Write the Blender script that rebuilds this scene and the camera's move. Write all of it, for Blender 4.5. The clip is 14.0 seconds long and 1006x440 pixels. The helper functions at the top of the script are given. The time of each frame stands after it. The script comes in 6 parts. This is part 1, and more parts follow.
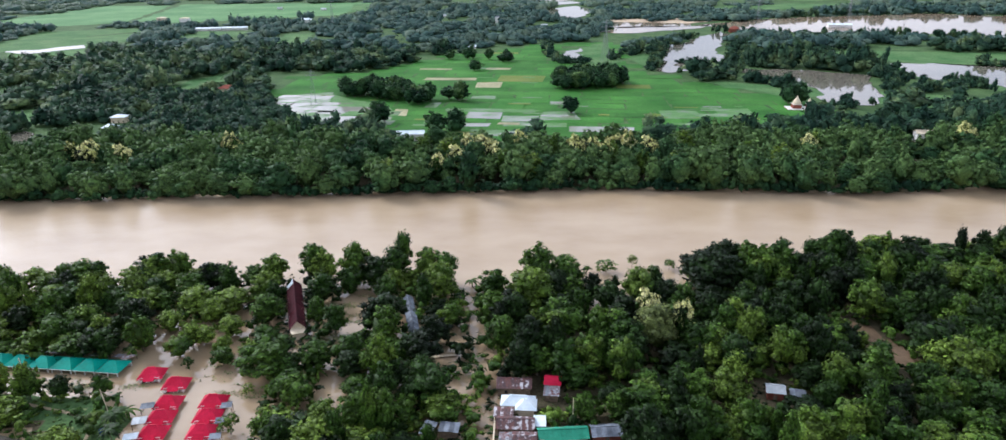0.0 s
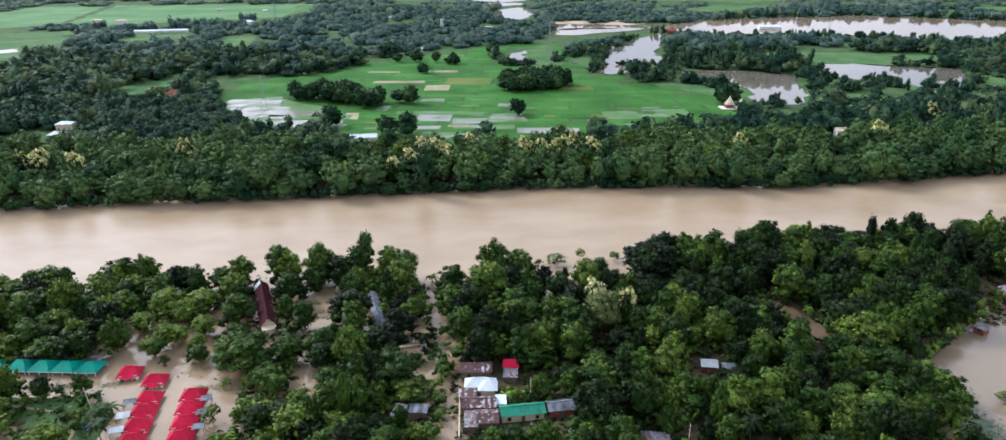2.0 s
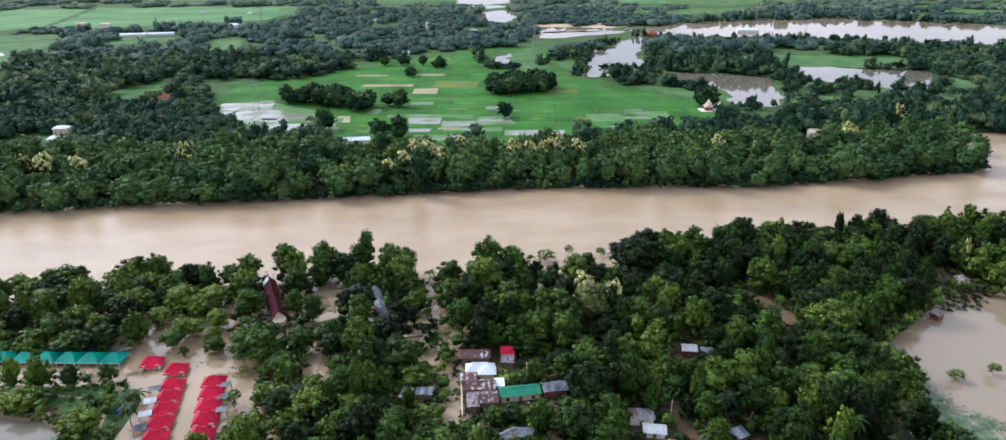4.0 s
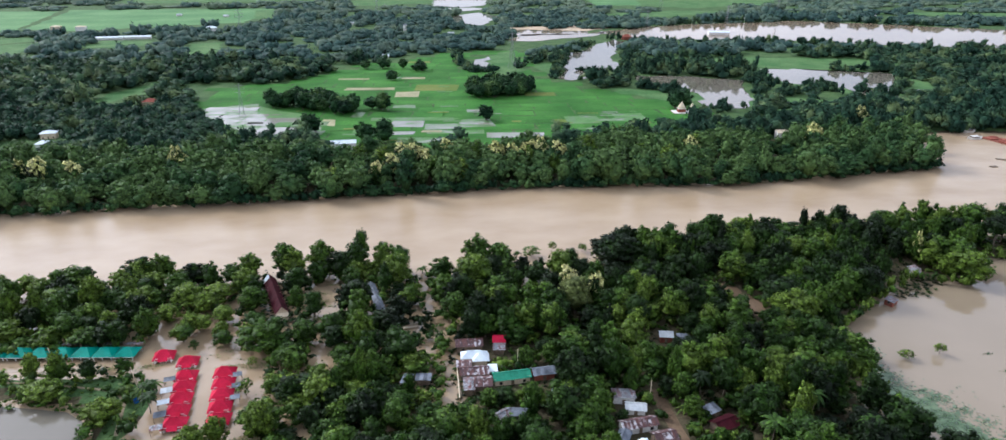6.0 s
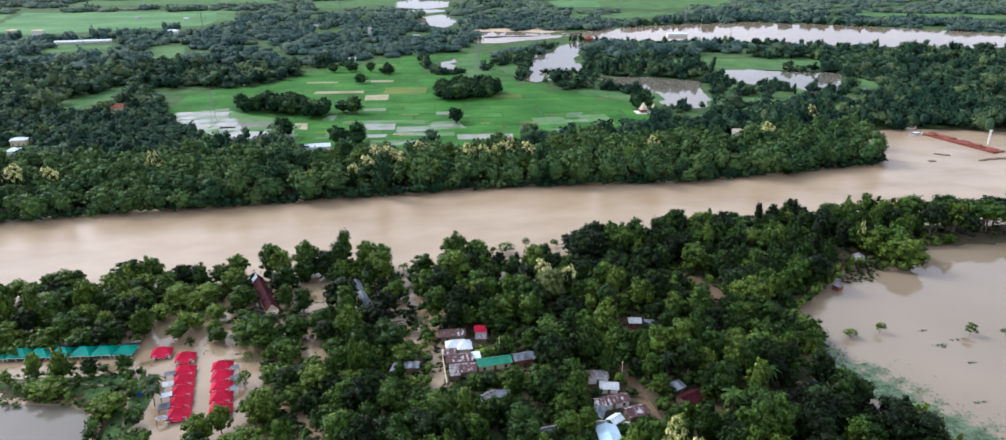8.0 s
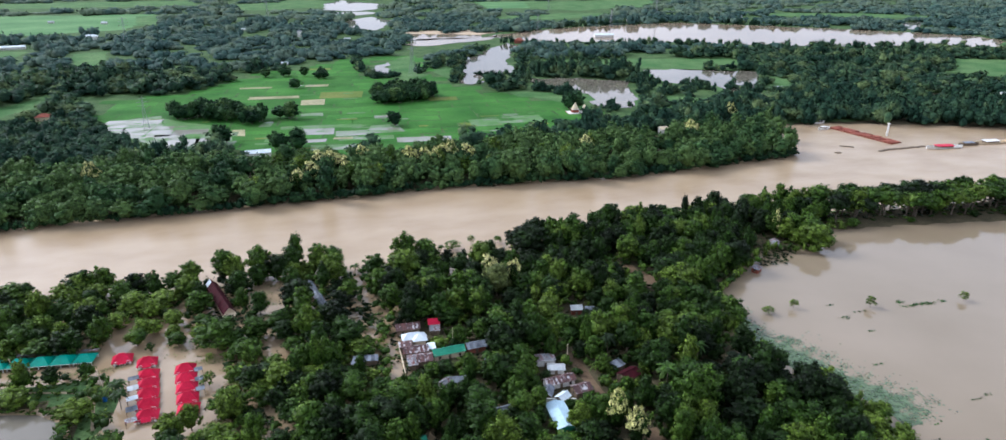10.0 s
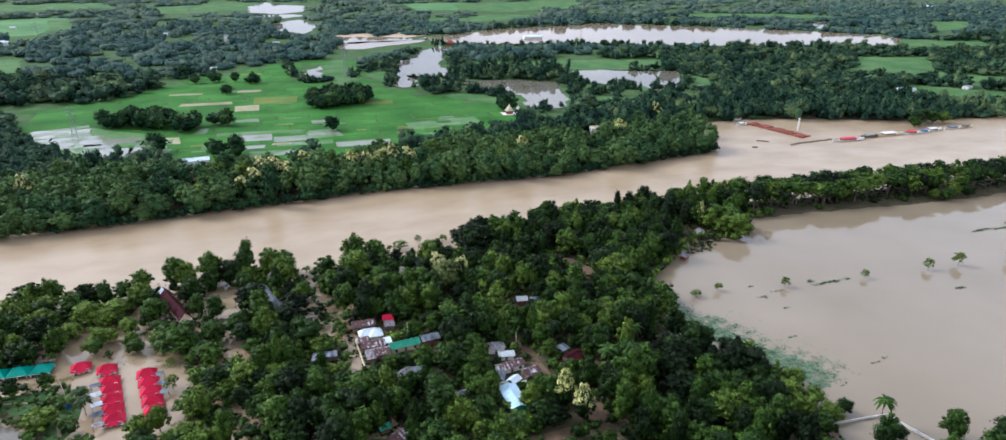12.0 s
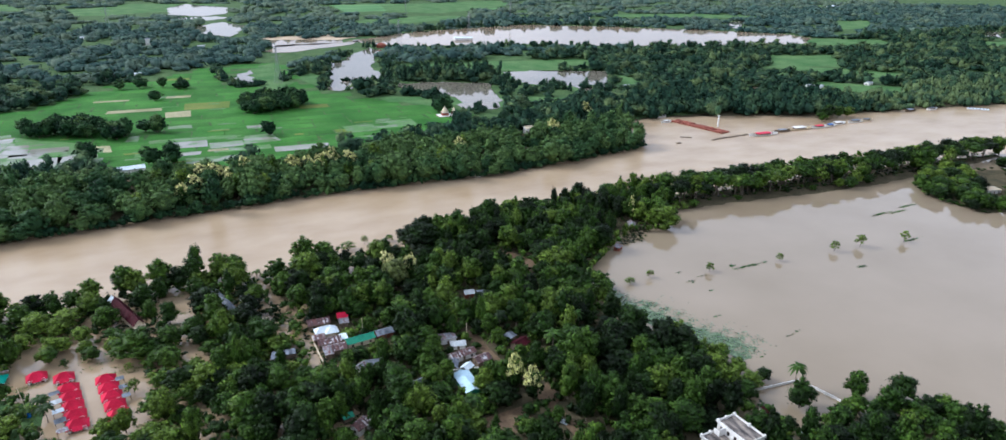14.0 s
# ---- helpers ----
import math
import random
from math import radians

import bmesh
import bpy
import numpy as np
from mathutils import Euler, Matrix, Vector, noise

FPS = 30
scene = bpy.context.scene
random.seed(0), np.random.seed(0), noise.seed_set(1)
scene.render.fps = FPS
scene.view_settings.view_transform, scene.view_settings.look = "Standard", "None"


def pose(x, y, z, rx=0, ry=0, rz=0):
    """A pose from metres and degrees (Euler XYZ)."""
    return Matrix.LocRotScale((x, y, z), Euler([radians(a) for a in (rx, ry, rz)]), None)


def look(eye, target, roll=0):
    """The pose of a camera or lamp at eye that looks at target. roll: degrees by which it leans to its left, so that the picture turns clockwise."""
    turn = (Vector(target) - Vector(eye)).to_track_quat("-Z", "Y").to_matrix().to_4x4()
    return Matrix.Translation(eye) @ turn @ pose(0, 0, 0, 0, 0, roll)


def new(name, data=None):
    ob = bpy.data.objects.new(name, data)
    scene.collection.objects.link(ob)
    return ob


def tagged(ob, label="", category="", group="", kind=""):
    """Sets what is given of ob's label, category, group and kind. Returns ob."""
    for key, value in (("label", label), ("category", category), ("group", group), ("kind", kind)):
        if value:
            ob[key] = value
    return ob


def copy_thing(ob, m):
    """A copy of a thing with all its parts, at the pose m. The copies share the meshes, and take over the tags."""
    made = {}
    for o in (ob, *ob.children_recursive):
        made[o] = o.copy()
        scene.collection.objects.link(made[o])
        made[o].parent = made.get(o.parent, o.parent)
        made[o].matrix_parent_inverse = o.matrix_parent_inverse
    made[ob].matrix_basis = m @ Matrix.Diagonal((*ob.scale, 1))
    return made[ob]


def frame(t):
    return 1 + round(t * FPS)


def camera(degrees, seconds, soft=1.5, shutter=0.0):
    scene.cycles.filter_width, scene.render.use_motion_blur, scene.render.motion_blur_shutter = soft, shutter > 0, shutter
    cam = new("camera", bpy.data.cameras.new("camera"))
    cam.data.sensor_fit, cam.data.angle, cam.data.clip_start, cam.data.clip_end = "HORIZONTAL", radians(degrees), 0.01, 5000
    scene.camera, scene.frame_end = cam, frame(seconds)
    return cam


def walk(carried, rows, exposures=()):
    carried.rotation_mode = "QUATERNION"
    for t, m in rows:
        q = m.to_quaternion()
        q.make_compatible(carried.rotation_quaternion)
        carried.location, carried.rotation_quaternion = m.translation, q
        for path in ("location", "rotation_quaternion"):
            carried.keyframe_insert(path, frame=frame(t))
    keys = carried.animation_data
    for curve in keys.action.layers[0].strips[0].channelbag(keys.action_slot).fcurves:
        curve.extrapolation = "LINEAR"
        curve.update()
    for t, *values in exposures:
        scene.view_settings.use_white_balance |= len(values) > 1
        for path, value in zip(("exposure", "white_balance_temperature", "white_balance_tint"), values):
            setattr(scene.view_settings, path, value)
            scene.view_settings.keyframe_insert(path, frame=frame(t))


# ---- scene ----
cam = camera(71.662, 14.0, soft=1.48)
PATH = [
    (0, (0.00, 0.00, 100.00), (0.00, 93.31, 64.04), -0.47),
    (0.5, (-0.64, -3.64, 101.32), (1.62, 89.62, 65.31), -0.38),
    (1, (-1.52, -7.22, 102.61), (2.94, 85.95, 66.57), -0.25),
    (1.5, (-2.20, -10.78, 103.82), (4.25, 82.27, 67.77), -0.17),
    (2, (-3.21, -14.52, 105.20), (4.34, 78.43, 69.12), -0.07),
    (2.5, (-4.34, -18.04, 106.35), (3.72, 74.88, 70.29), -0.04),
    (5, (-11.03, -36.00, 112.40), (0.58, 56.59, 76.46), 0.17),
    (5.5, (-12.51, -39.43, 113.58), (-0.05, 53.06, 77.64), 0.21),
    (6, (-14.22, -42.89, 114.85), (-0.83, 49.47, 78.93), 0.26),
    (6.5, (-15.84, -46.29, 115.92), (-1.57, 45.95, 80.03), 0.27),
    (7, (-17.56, -49.77, 117.13), (-2.41, 42.34, 81.25), 0.28),
    (7.5, (-19.35, -53.18, 118.34), (-3.03, 38.72, 82.46), 0.32),
    (8, (-21.17, -56.71, 119.61), (-2.76, 34.79, 83.71), 0.38),
    (10.5, (-31.21, -73.55, 125.75), (-1.45, 14.95, 89.94), 0.59),
    (11, (-33.54, -76.82, 127.01), (-1.54, 10.91, 91.22), 0.64),
    (11.5, (-35.98, -79.85, 128.24), (-1.74, 7.02, 92.47), 0.73),
    (12, (-38.45, -82.80, 129.42), (-1.99, 3.19, 93.68), 0.76),
    (12.5, (-41.06, -85.70, 130.70), (-2.41, -0.69, 94.93), 0.84),
    (13, (-43.76, -88.51, 131.69), (-2.93, -4.50, 95.98), 0.89),
    (13.5, (-46.48, -91.64, 132.91), (-3.51, -8.68, 97.24), 0.93),
    (14, (-49.19, -94.40, 134.18), (-4.10, -12.58, 98.52), 1.05),
]
walk(cam, [(t, look(eye, target, roll)) for t, eye, target, roll in PATH],
     exposures=[(0.0, 0.03, 5740, 13), (8.0, 0.03, 5720, 13), (14.0, 0.0, 5610, 11)])

# ---- sky and sun: a bright overcast afternoon ----
world = bpy.data.worlds.new("overcast_sky")
scene.world = world
world.use_nodes = True
wn, wl = world.node_tree.nodes, world.node_tree.links
wn.clear()
sky = wn.new("ShaderNodeTexSky")
sky.sky_type = "NISHITA"
sky.sun_disc = False
sky.sun_elevation, sky.sun_rotation = radians(37), radians(-50)
sky.air_density, sky.dust_density, sky.ozone_density = 1.0, 3.0, 1.0
wcoord = wn.new("ShaderNodeTexCoord")
wnoise = wn.new("ShaderNodeTexNoise")
wnoise.inputs["Scale"].default_value = 2.6
wnoise.inputs["Detail"].default_value = 5
wramp = wn.new("ShaderNodeValToRGB")
wramp.color_ramp.elements[0].position, wramp.color_ramp.elements[0].color = 0.35, (5.8, 6.15, 6.8, 1)
wramp.color_ramp.elements[1].position, wramp.color_ramp.elements[1].color = 0.72, (10.4, 10.0, 10.2, 1)
wmix = wn.new("ShaderNodeMix")
wmix.data_type = "RGBA"
wmix.inputs[0].default_value = 0.74
wback = wn.new("ShaderNodeBackground")
wback.inputs["Strength"].default_value = 0.113
wout = wn.new("ShaderNodeOutputWorld")
wl.new(wcoord.outputs["Generated"], wnoise.inputs["Vector"])
wl.new(wnoise.outputs["Fac"], wramp.inputs["Fac"])
wl.new(sky.outputs["Color"], wmix.inputs[6])
wsep = wn.new("ShaderNodeSeparateXYZ")
wl.new(wcoord.outputs["Generated"], wsep.inputs["Vector"])
wrise = wn.new("ShaderNodeValToRGB")
for position, level in ((0.2, 1.55), (0.42, 1.75), (0.95, 0.98)):
    wrise.color_ramp.elements.new(position).color = (level, level, level, 1)
wrise.color_ramp.elements[0].color = (1.25, 1.25, 1.25, 1)
wrise.color_ramp.elements[4].color = (0.98, 0.98, 0.98, 1)
wl.new(wsep.outputs["Z"], wrise.inputs["Fac"])
wscale = wn.new("ShaderNodeVectorMath")
wscale.operation = "SCALE"
wl.new(wramp.outputs["Color"], wscale.inputs[0])
# the cloud is brighter round the hidden sun
wdot = wn.new("ShaderNodeVectorMath")
wdot.operation = "DOT_PRODUCT"
wdot.inputs[1].default_value = Vector((-230, 193, 226)).normalized()
wl.new(wcoord.outputs["Generated"], wdot.inputs[0])
wabove = wn.new("ShaderNodeMath")
wabove.operation = "MAXIMUM"
wabove.inputs[1].default_value = 0.0
wl.new(wdot.outputs["Value"], wabove.inputs[0])
wpow = wn.new("ShaderNodeMath")
wpow.operation = "POWER"
wpow.inputs[1].default_value = 7.0
wl.new(wabove.outputs[0], wpow.inputs[0])
wglow = wn.new("ShaderNodeMath")
wglow.operation = "MULTIPLY_ADD"
wglow.inputs[1].default_value, wglow.inputs[2].default_value = 1.9, 0.9
wl.new(wpow.outputs[0], wglow.inputs[0])
wlevel = wn.new("ShaderNodeMath")
wlevel.operation = "MULTIPLY"
wl.new(wrise.outputs["Color"], wlevel.inputs[0])
wl.new(wglow.outputs[0], wlevel.inputs[1])
wl.new(wlevel.outputs[0], wscale.inputs["Scale"])
wl.new(wscale.outputs[0], wmix.inputs[7])
wl.new(wmix.outputs[2], wback.inputs["Color"])
wl.new(wback.outputs["Background"], wout.inputs["Surface"])

sun_data = bpy.data.lights.new("sun", "SUN")
sun_data.energy, sun_data.angle, sun_data.color = 2.5, radians(15), (1.0, 0.95, 0.87)
sun = new("sun", sun_data)
sun.matrix_world = look((-230, 353, 226), (0, 160, 0))

# ---- materials ----
def node_material(name):
    m = bpy.data.materials.new(name)
    m.use_nodes = True
    nodes, links = m.node_tree.nodes, m.node_tree.links
    return m, nodes, links, nodes["Principled BSDF"]


def noise_node(nodes, links, scale, detail=4.0, coord=None, stretch=None):
    n = nodes.new("ShaderNodeTexNoise")
    n.inputs["Scale"].default_value, n.inputs["Detail"].default_value = scale, detail
    if coord:
        if stretch:
            mp = nodes.new("ShaderNodeMapping")
            mp.inputs["Scale"].default_value = stretch
            links.new(coord, mp.inputs["Vector"])
            coord = mp.outputs["Vector"]
        links.new(coord, n.inputs["Vector"])
    return n


def ramp_node(nodes, links, source, stops):
    r = nodes.new("ShaderNodeValToRGB")
    while len(r.color_ramp.elements) < len(stops):
        r.color_ramp.elements.new(0.5)
    for e, (p, c) in zip(r.color_ramp.elements, stops):
        e.position, e.color = p, (*c, 1)
    links.new(source, r.inputs["Fac"])
    return r


def mix_node(nodes, links, fac, a, b, blend="MIX"):
    m = nodes.new("ShaderNodeMix")
    m.data_type, m.blend_type = "RGBA", blend
    for value, socket in ((fac, m.inputs[0]), (a, m.inputs[6]), (b, m.inputs[7])):
        if isinstance(value, (int, float)):
            socket.default_value = value
        elif isinstance(value, tuple):
            socket.default_value = (*value, 1)
        else:
            links.new(value, socket)
    return m.outputs[2]


def bump_node(nodes, links, height, bsdf, strength, distance):
    b = nodes.new("ShaderNodeBump")
    b.inputs["Strength"].default_value, b.inputs["Distance"].default_value = strength, distance
    links.new(height, b.inputs["Height"])
    links.new(b.outputs["Normal"], bsdf.inputs["Normal"])


def place_coord(nodes):
    return nodes.new("ShaderNodeNewGeometry").outputs["Position"]


def surface(name, stops, scale, rough=0.8, fine=0.0, fine_amount=0.25, bump=0.0, bump_distance=0.1, metal=0.0, stretch=None, random_tint=0.0, gloss=0.12):
    """A material whose colour runs over stops with a broad noise, roughened by a finer one."""
    m, nodes, links, bsdf = node_material(name)
    pos = place_coord(nodes)
    big = noise_node(nodes, links, scale, 5, pos, stretch)
    colour = ramp_node(nodes, links, big.outputs["Fac"], stops).outputs["Color"]
    if fine:
        small = noise_node(nodes, links, fine, 3, pos)
        grey = ramp_node(nodes, links, small.outputs["Fac"], [(0.3, (1 - fine_amount,) * 3), (0.7, (1 + fine_amount,) * 3)])
        colour = mix_node(nodes, links, 1.0, colour, grey.outputs["Color"], "MULTIPLY")
        if bump:
            bump_node(nodes, links, small.outputs["Fac"], bsdf, bump, bump_distance)
    if random_tint:
        info = nodes.new("ShaderNodeObjectInfo")
        grey = ramp_node(nodes, links, info.outputs["Random"], [(0.0, (1 - random_tint,) * 3), (1.0, (1 + random_tint,) * 3)])
        colour = mix_node(nodes, links, 1.0, colour, grey.outputs["Color"], "MULTIPLY")
    links.new(colour, bsdf.inputs["Base Color"])
    bsdf.inputs["Roughness"].default_value, bsdf.inputs["Metallic"].default_value = rough, metal
    bsdf.inputs["Specular IOR Level"].default_value = gloss
    return m


def foliage(name, stops, light=0.12, patch=0.12, fine=2.4, relief=1.0, vary=1.0, gain=2.0, gloss=0.14):
    """Leaves: one hue a tree, varied clump by clump with painted shade between, and a little light coming through."""
    m, nodes, links, bsdf = node_material(name)
    info, geo = nodes.new("ShaderNodeObjectInfo"), nodes.new("ShaderNodeNewGeometry")
    broad = noise_node(nodes, links, patch, 2, geo.outputs["Position"])
    add = nodes.new("ShaderNodeMath")
    add.operation = "MULTIPLY_ADD"
    add.inputs[1].default_value = 0.8
    links.new(info.outputs["Random"], add.inputs[0])
    half = nodes.new("ShaderNodeMath")
    half.operation = "MULTIPLY_ADD"
    half.inputs[1].default_value, half.inputs[2].default_value = gain, 0.14 - gain / 2
    links.new(broad.outputs["Fac"], half.inputs[0])
    links.new(half.outputs[0], add.inputs[2])
    # where many trees share a mesh each carries its own tone
    own = nodes.new("ShaderNodeAttribute")
    own.attribute_name = "tone"
    both = nodes.new("ShaderNodeMath")
    links.new(add.outputs[0], both.inputs[0])
    links.new(own.outputs["Fac"], both.inputs[1])
    hue = ramp_node(nodes, links, both.outputs[0], stops)
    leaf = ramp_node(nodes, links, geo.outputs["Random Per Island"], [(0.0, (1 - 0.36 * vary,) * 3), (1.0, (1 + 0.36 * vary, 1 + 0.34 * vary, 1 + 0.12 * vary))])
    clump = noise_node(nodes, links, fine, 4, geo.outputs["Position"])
    # shading of the clumps put into the colour: bump hollows dark, crests bright
    clump_shade = ramp_node(nodes, links, clump.outputs["Fac"], [(0.34, (1 - 0.42 * vary,) * 3), (0.5, (0.95,) * 3), (0.66, (1 + 0.48 * vary, 1 + 0.46 * vary, 1 + 0.28 * vary))])
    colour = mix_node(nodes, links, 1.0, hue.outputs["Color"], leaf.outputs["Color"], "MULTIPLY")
    colour = mix_node(nodes, links, 1.0, colour, clump_shade.outputs["Color"], "MULTIPLY")
    links.new(colour, bsdf.inputs["Base Color"])
    bump_node(nodes, links, clump.outputs["Fac"], bsdf, relief, 1.0 / fine)
    bsdf.inputs["Roughness"].default_value = 0.5
    bsdf.inputs["Specular IOR Level"].default_value = gloss
    thin = nodes.new("ShaderNodeBsdfTranslucent")
    links.new(colour, thin.inputs["Color"])
    mix = nodes.new("ShaderNodeMixShader")
    mix.inputs[0].default_value = light
    links.new(bsdf.outputs[0], mix.inputs[1])
    links.new(thin.outputs[0], mix.inputs[2])
    links.new(mix.outputs[0], nodes["Material Output"].inputs["Surface"])
    return m


def water(name, stops, scale, rough, ripple, ripple_scale, stretch=None, ior=1.33):
    m, nodes, links, bsdf = node_material(name)
    pos = place_coord(nodes)
    big = noise_node(nodes, links, scale, 5, pos, stretch)
    colour = ramp_node(nodes, links, big.outputs["Fac"], stops)
    links.new(colour.outputs["Color"], bsdf.inputs["Base Color"])
    bsdf.inputs["Roughness"].default_value = rough
    bsdf.inputs["IOR"].default_value = ior
    wave = noise_node(nodes, links, ripple_scale, 3, pos, stretch)
    bump_node(nodes, links, wave.outputs["Fac"], bsdf, ripple, 0.25)
    return m


def half_flooded(name, rice, cover, seed):
    """Rice standing in shallow water: still water shows between the green, in patches drawn out along the plots."""
    m, nodes, links, bsdf = node_material(name)
    pos = place_coord(nodes)
    broad = noise_node(nodes, links, 0.085, 3, pos, (0.55, 1.5, 1))
    fine = noise_node(nodes, links, 0.5, 4, pos, (0.3, 1.2, 1))
    both = mix_node(nodes, links, 0.55, broad.outputs["Color"], fine.outputs["Color"])
    bw = nodes.new("ShaderNodeRGBToBW")
    links.new(both, bw.inputs[0])
    mask = ramp_node(nodes, links, bw.outputs[0], [(cover - 0.06, (1, 1, 1)), (cover + 0.06, (0, 0, 0))])
    green = ramp_node(nodes, links, fine.outputs["Fac"], rice)
    links.new(green.outputs["Color"], bsdf.inputs["Base Color"])
    bsdf.inputs["Roughness"].default_value = 0.85
    wet = nodes.new("ShaderNodeBsdfPrincipled")
    wet.inputs["Base Color"].default_value = (0.27, 0.26, 0.22, 1)
    wet.inputs["Roughness"].default_value = 0.12
    mix = nodes.new("ShaderNodeMixShader")
    links.new(mask.outputs["Color"], mix.inputs[0])
    links.new(bsdf.outputs[0], mix.inputs[1])
    links.new(wet.outputs[0], mix.inputs[2])
    links.new(mix.outputs[0], nodes["Material Output"].inputs["Surface"])
    return m


M_FLOOD = water("muddy_flood_water", [(0.3, (0.345, 0.25, 0.15)), (0.5, (0.40, 0.30, 0.19)), (0.7, (0.45, 0.347, 0.228))], 0.028, 0.26, 0.35, 0.7, (1, 1.6, 1), 1.42)
M_LAKE = water("calm_flood_water", [(0.3, (0.237, 0.187, 0.123)), (0.7, (0.288, 0.232, 0.163))], 0.015, 0.02, 0.016, 0.35, None, 1.5)
M_POND = water("still_pond_water", [(0.3, (0.14, 0.13, 0.10)), (0.7, (0.19, 0.17, 0.135))], 0.02, 0.03, 0.02, 0.4)
M_FARLAKE = water("muddy_far_lake_water", [(0.3, (0.27, 0.205, 0.135)), (0.7, (0.34, 0.26, 0.18))], 0.006, 0.035, 0.015, 0.2, None, 1.36)
M_CALM = water("calm_muddy_water", [(0.3, (0.27, 0.195, 0.115)), (0.5, (0.32, 0.24, 0.15)), (0.7, (0.37, 0.285, 0.185))], 0.06, 0.05, 0.05, 0.5, None, 1.4)
M_FLOOR = surface("forest_floor", [(0.35, (0.055, 0.05, 0.028)), (0.65, (0.10, 0.085, 0.05))], 0.12, 0.95, 1.5, 0.3, 0.4)
M_MUD = surface("wet_mud", [(0.35, (0.12, 0.082, 0.05)), (0.65, (0.18, 0.125, 0.078))], 0.08, 0.6, 1.2, 0.2, 0.3)
M_GRASS = surface("bank_grass", [(0.35, (0.042, 0.090, 0.030)), (0.65, (0.080, 0.138, 0.048))], 0.07, 0.9, 1.4, 0.35, 0.5)
M_RICE = surface("young_rice", [(0.35, (0.030, 0.125, 0.017)), (0.65, (0.058, 0.185, 0.030))], 0.03, 0.85, 0.9, 0.2, 0.4, random_tint=0.15)
M_PADDYWET = half_flooded("flooded_paddy", [(0.35, (0.05, 0.15, 0.03)), (0.65, (0.10, 0.2, 0.06))], 0.475, 1)
M_PADDYSHEET = half_flooded("drowned_paddy", [(0.35, (0.10, 0.16, 0.07)), (0.65, (0.16, 0.2, 0.12))], 0.54, 2)
M_STUBBLE = surface("pale_stubble", [(0.35, (0.24, 0.24, 0.13)), (0.65, (0.36, 0.33, 0.21))], 0.05, 0.9, 0.8, 0.2, random_tint=0.2)
M_BARK = surface("bark", [(0.35, (0.10, 0.08, 0.06)), (0.65, (0.19, 0.16, 0.125))], 1.2, 0.9, 6.0, 0.25, 0.5)
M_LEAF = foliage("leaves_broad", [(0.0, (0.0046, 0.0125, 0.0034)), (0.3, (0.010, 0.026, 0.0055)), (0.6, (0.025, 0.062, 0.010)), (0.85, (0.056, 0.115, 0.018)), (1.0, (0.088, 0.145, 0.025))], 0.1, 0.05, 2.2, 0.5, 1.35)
M_LEAF_LIGHT = foliage("leaves_light", [(0.0, (0.029, 0.068, 0.012)), (0.45, (0.058, 0.118, 0.018)), (0.75, (0.104, 0.168, 0.026)), (1.0, (0.135, 0.215, 0.038))], 0.14, 0.05, 2.2, 0.5, 1.35)
M_LEAF_OLIVE = foliage("leaves_olive", [(0.0, (0.10, 0.14, 0.045)), (1.0, (0.15, 0.19, 0.07))])
# riverside leaves: own deep green, with a little haze added as blue
M_LEAF_BELT = foliage("leaves_riverside", [(0.0, (0.013, 0.038, 0.022)), (0.4, (0.026, 0.067, 0.031)), (0.75, (0.049, 0.106, 0.044)), (1.0, (0.085, 0.150, 0.055))], 0.12, 0.05, 1.0, 0.35, 0.9, 2.0, 0.04)
# far leaves: distance haze is put into the base colour, paler and bluer
M_LEAF_FAR_HAZE = foliage("leaves_far_hazed", [(0.0, (0.052, 0.104, 0.096)), (0.5, (0.092, 0.152, 0.130)), (1.0, (0.14, 0.197, 0.14))], 0.25, 0.03, 0.3, 0.1, 0.5, 3.0, 0.03)
# middle woods: a weaker share of the haze, painted as extra blue
M_LEAF_MID_HAZE = foliage("leaves_middle_hazed", [(0.0, (0.021, 0.053, 0.038)), (0.4, (0.038, 0.081, 0.052)), (0.75, (0.064, 0.116, 0.066)), (1.0, (0.12, 0.175, 0.085))], 0.22, 0.06, 0.8, 0.2, 0.85, 3.4, 0.03)
M_BLOSSOM = foliage("pale_blossom", [(0.0, (0.52, 0.54, 0.22)), (1.0, (0.68, 0.67, 0.35))], 0.15, 0.12, 2.4, 0.2)
M_RED_ROOF = surface("crimson_roof_sheet", [(0.35, (0.47, 0.010, 0.042)), (0.65, (0.58, 0.018, 0.062))], 0.3, 0.45, 2.0, 0.12, random_tint=0.12)
M_TEAL_ROOF = surface("teal_roof_sheet", [(0.35, (0.006, 0.21, 0.155)), (0.65, (0.012, 0.29, 0.215))], 0.3, 0.45, 2.0, 0.12, random_tint=0.10)
M_GREEN_ROOF = surface("green_roof_sheet", [(0.35, (0.03, 0.22, 0.135)), (0.65, (0.05, 0.30, 0.19))], 0.4, 0.5, 2.0, 0.15, random_tint=0.1)
M_PALE_ROOF = surface("dulled_pale_tin_sheet", [(0.35, (0.36, 0.40, 0.42)), (0.65, (0.52, 0.55, 0.56))], 0.3, 0.5, 2.0, 0.1, random_tint=0.2)
M_WHITE_ROOF = surface("bright_new_roof_sheet", [(0.35, (0.62, 0.72, 0.78)), (0.65, (0.76, 0.84, 0.88))], 0.4, 0.4, 2.0, 0.08, random_tint=0.06)
M_GREY_ROOF = surface("grey_tin_sheet", [(0.35, (0.10, 0.115, 0.14)), (0.65, (0.20, 0.225, 0.26))], 0.5, 0.5, 2.5, 0.2, random_tint=0.35)
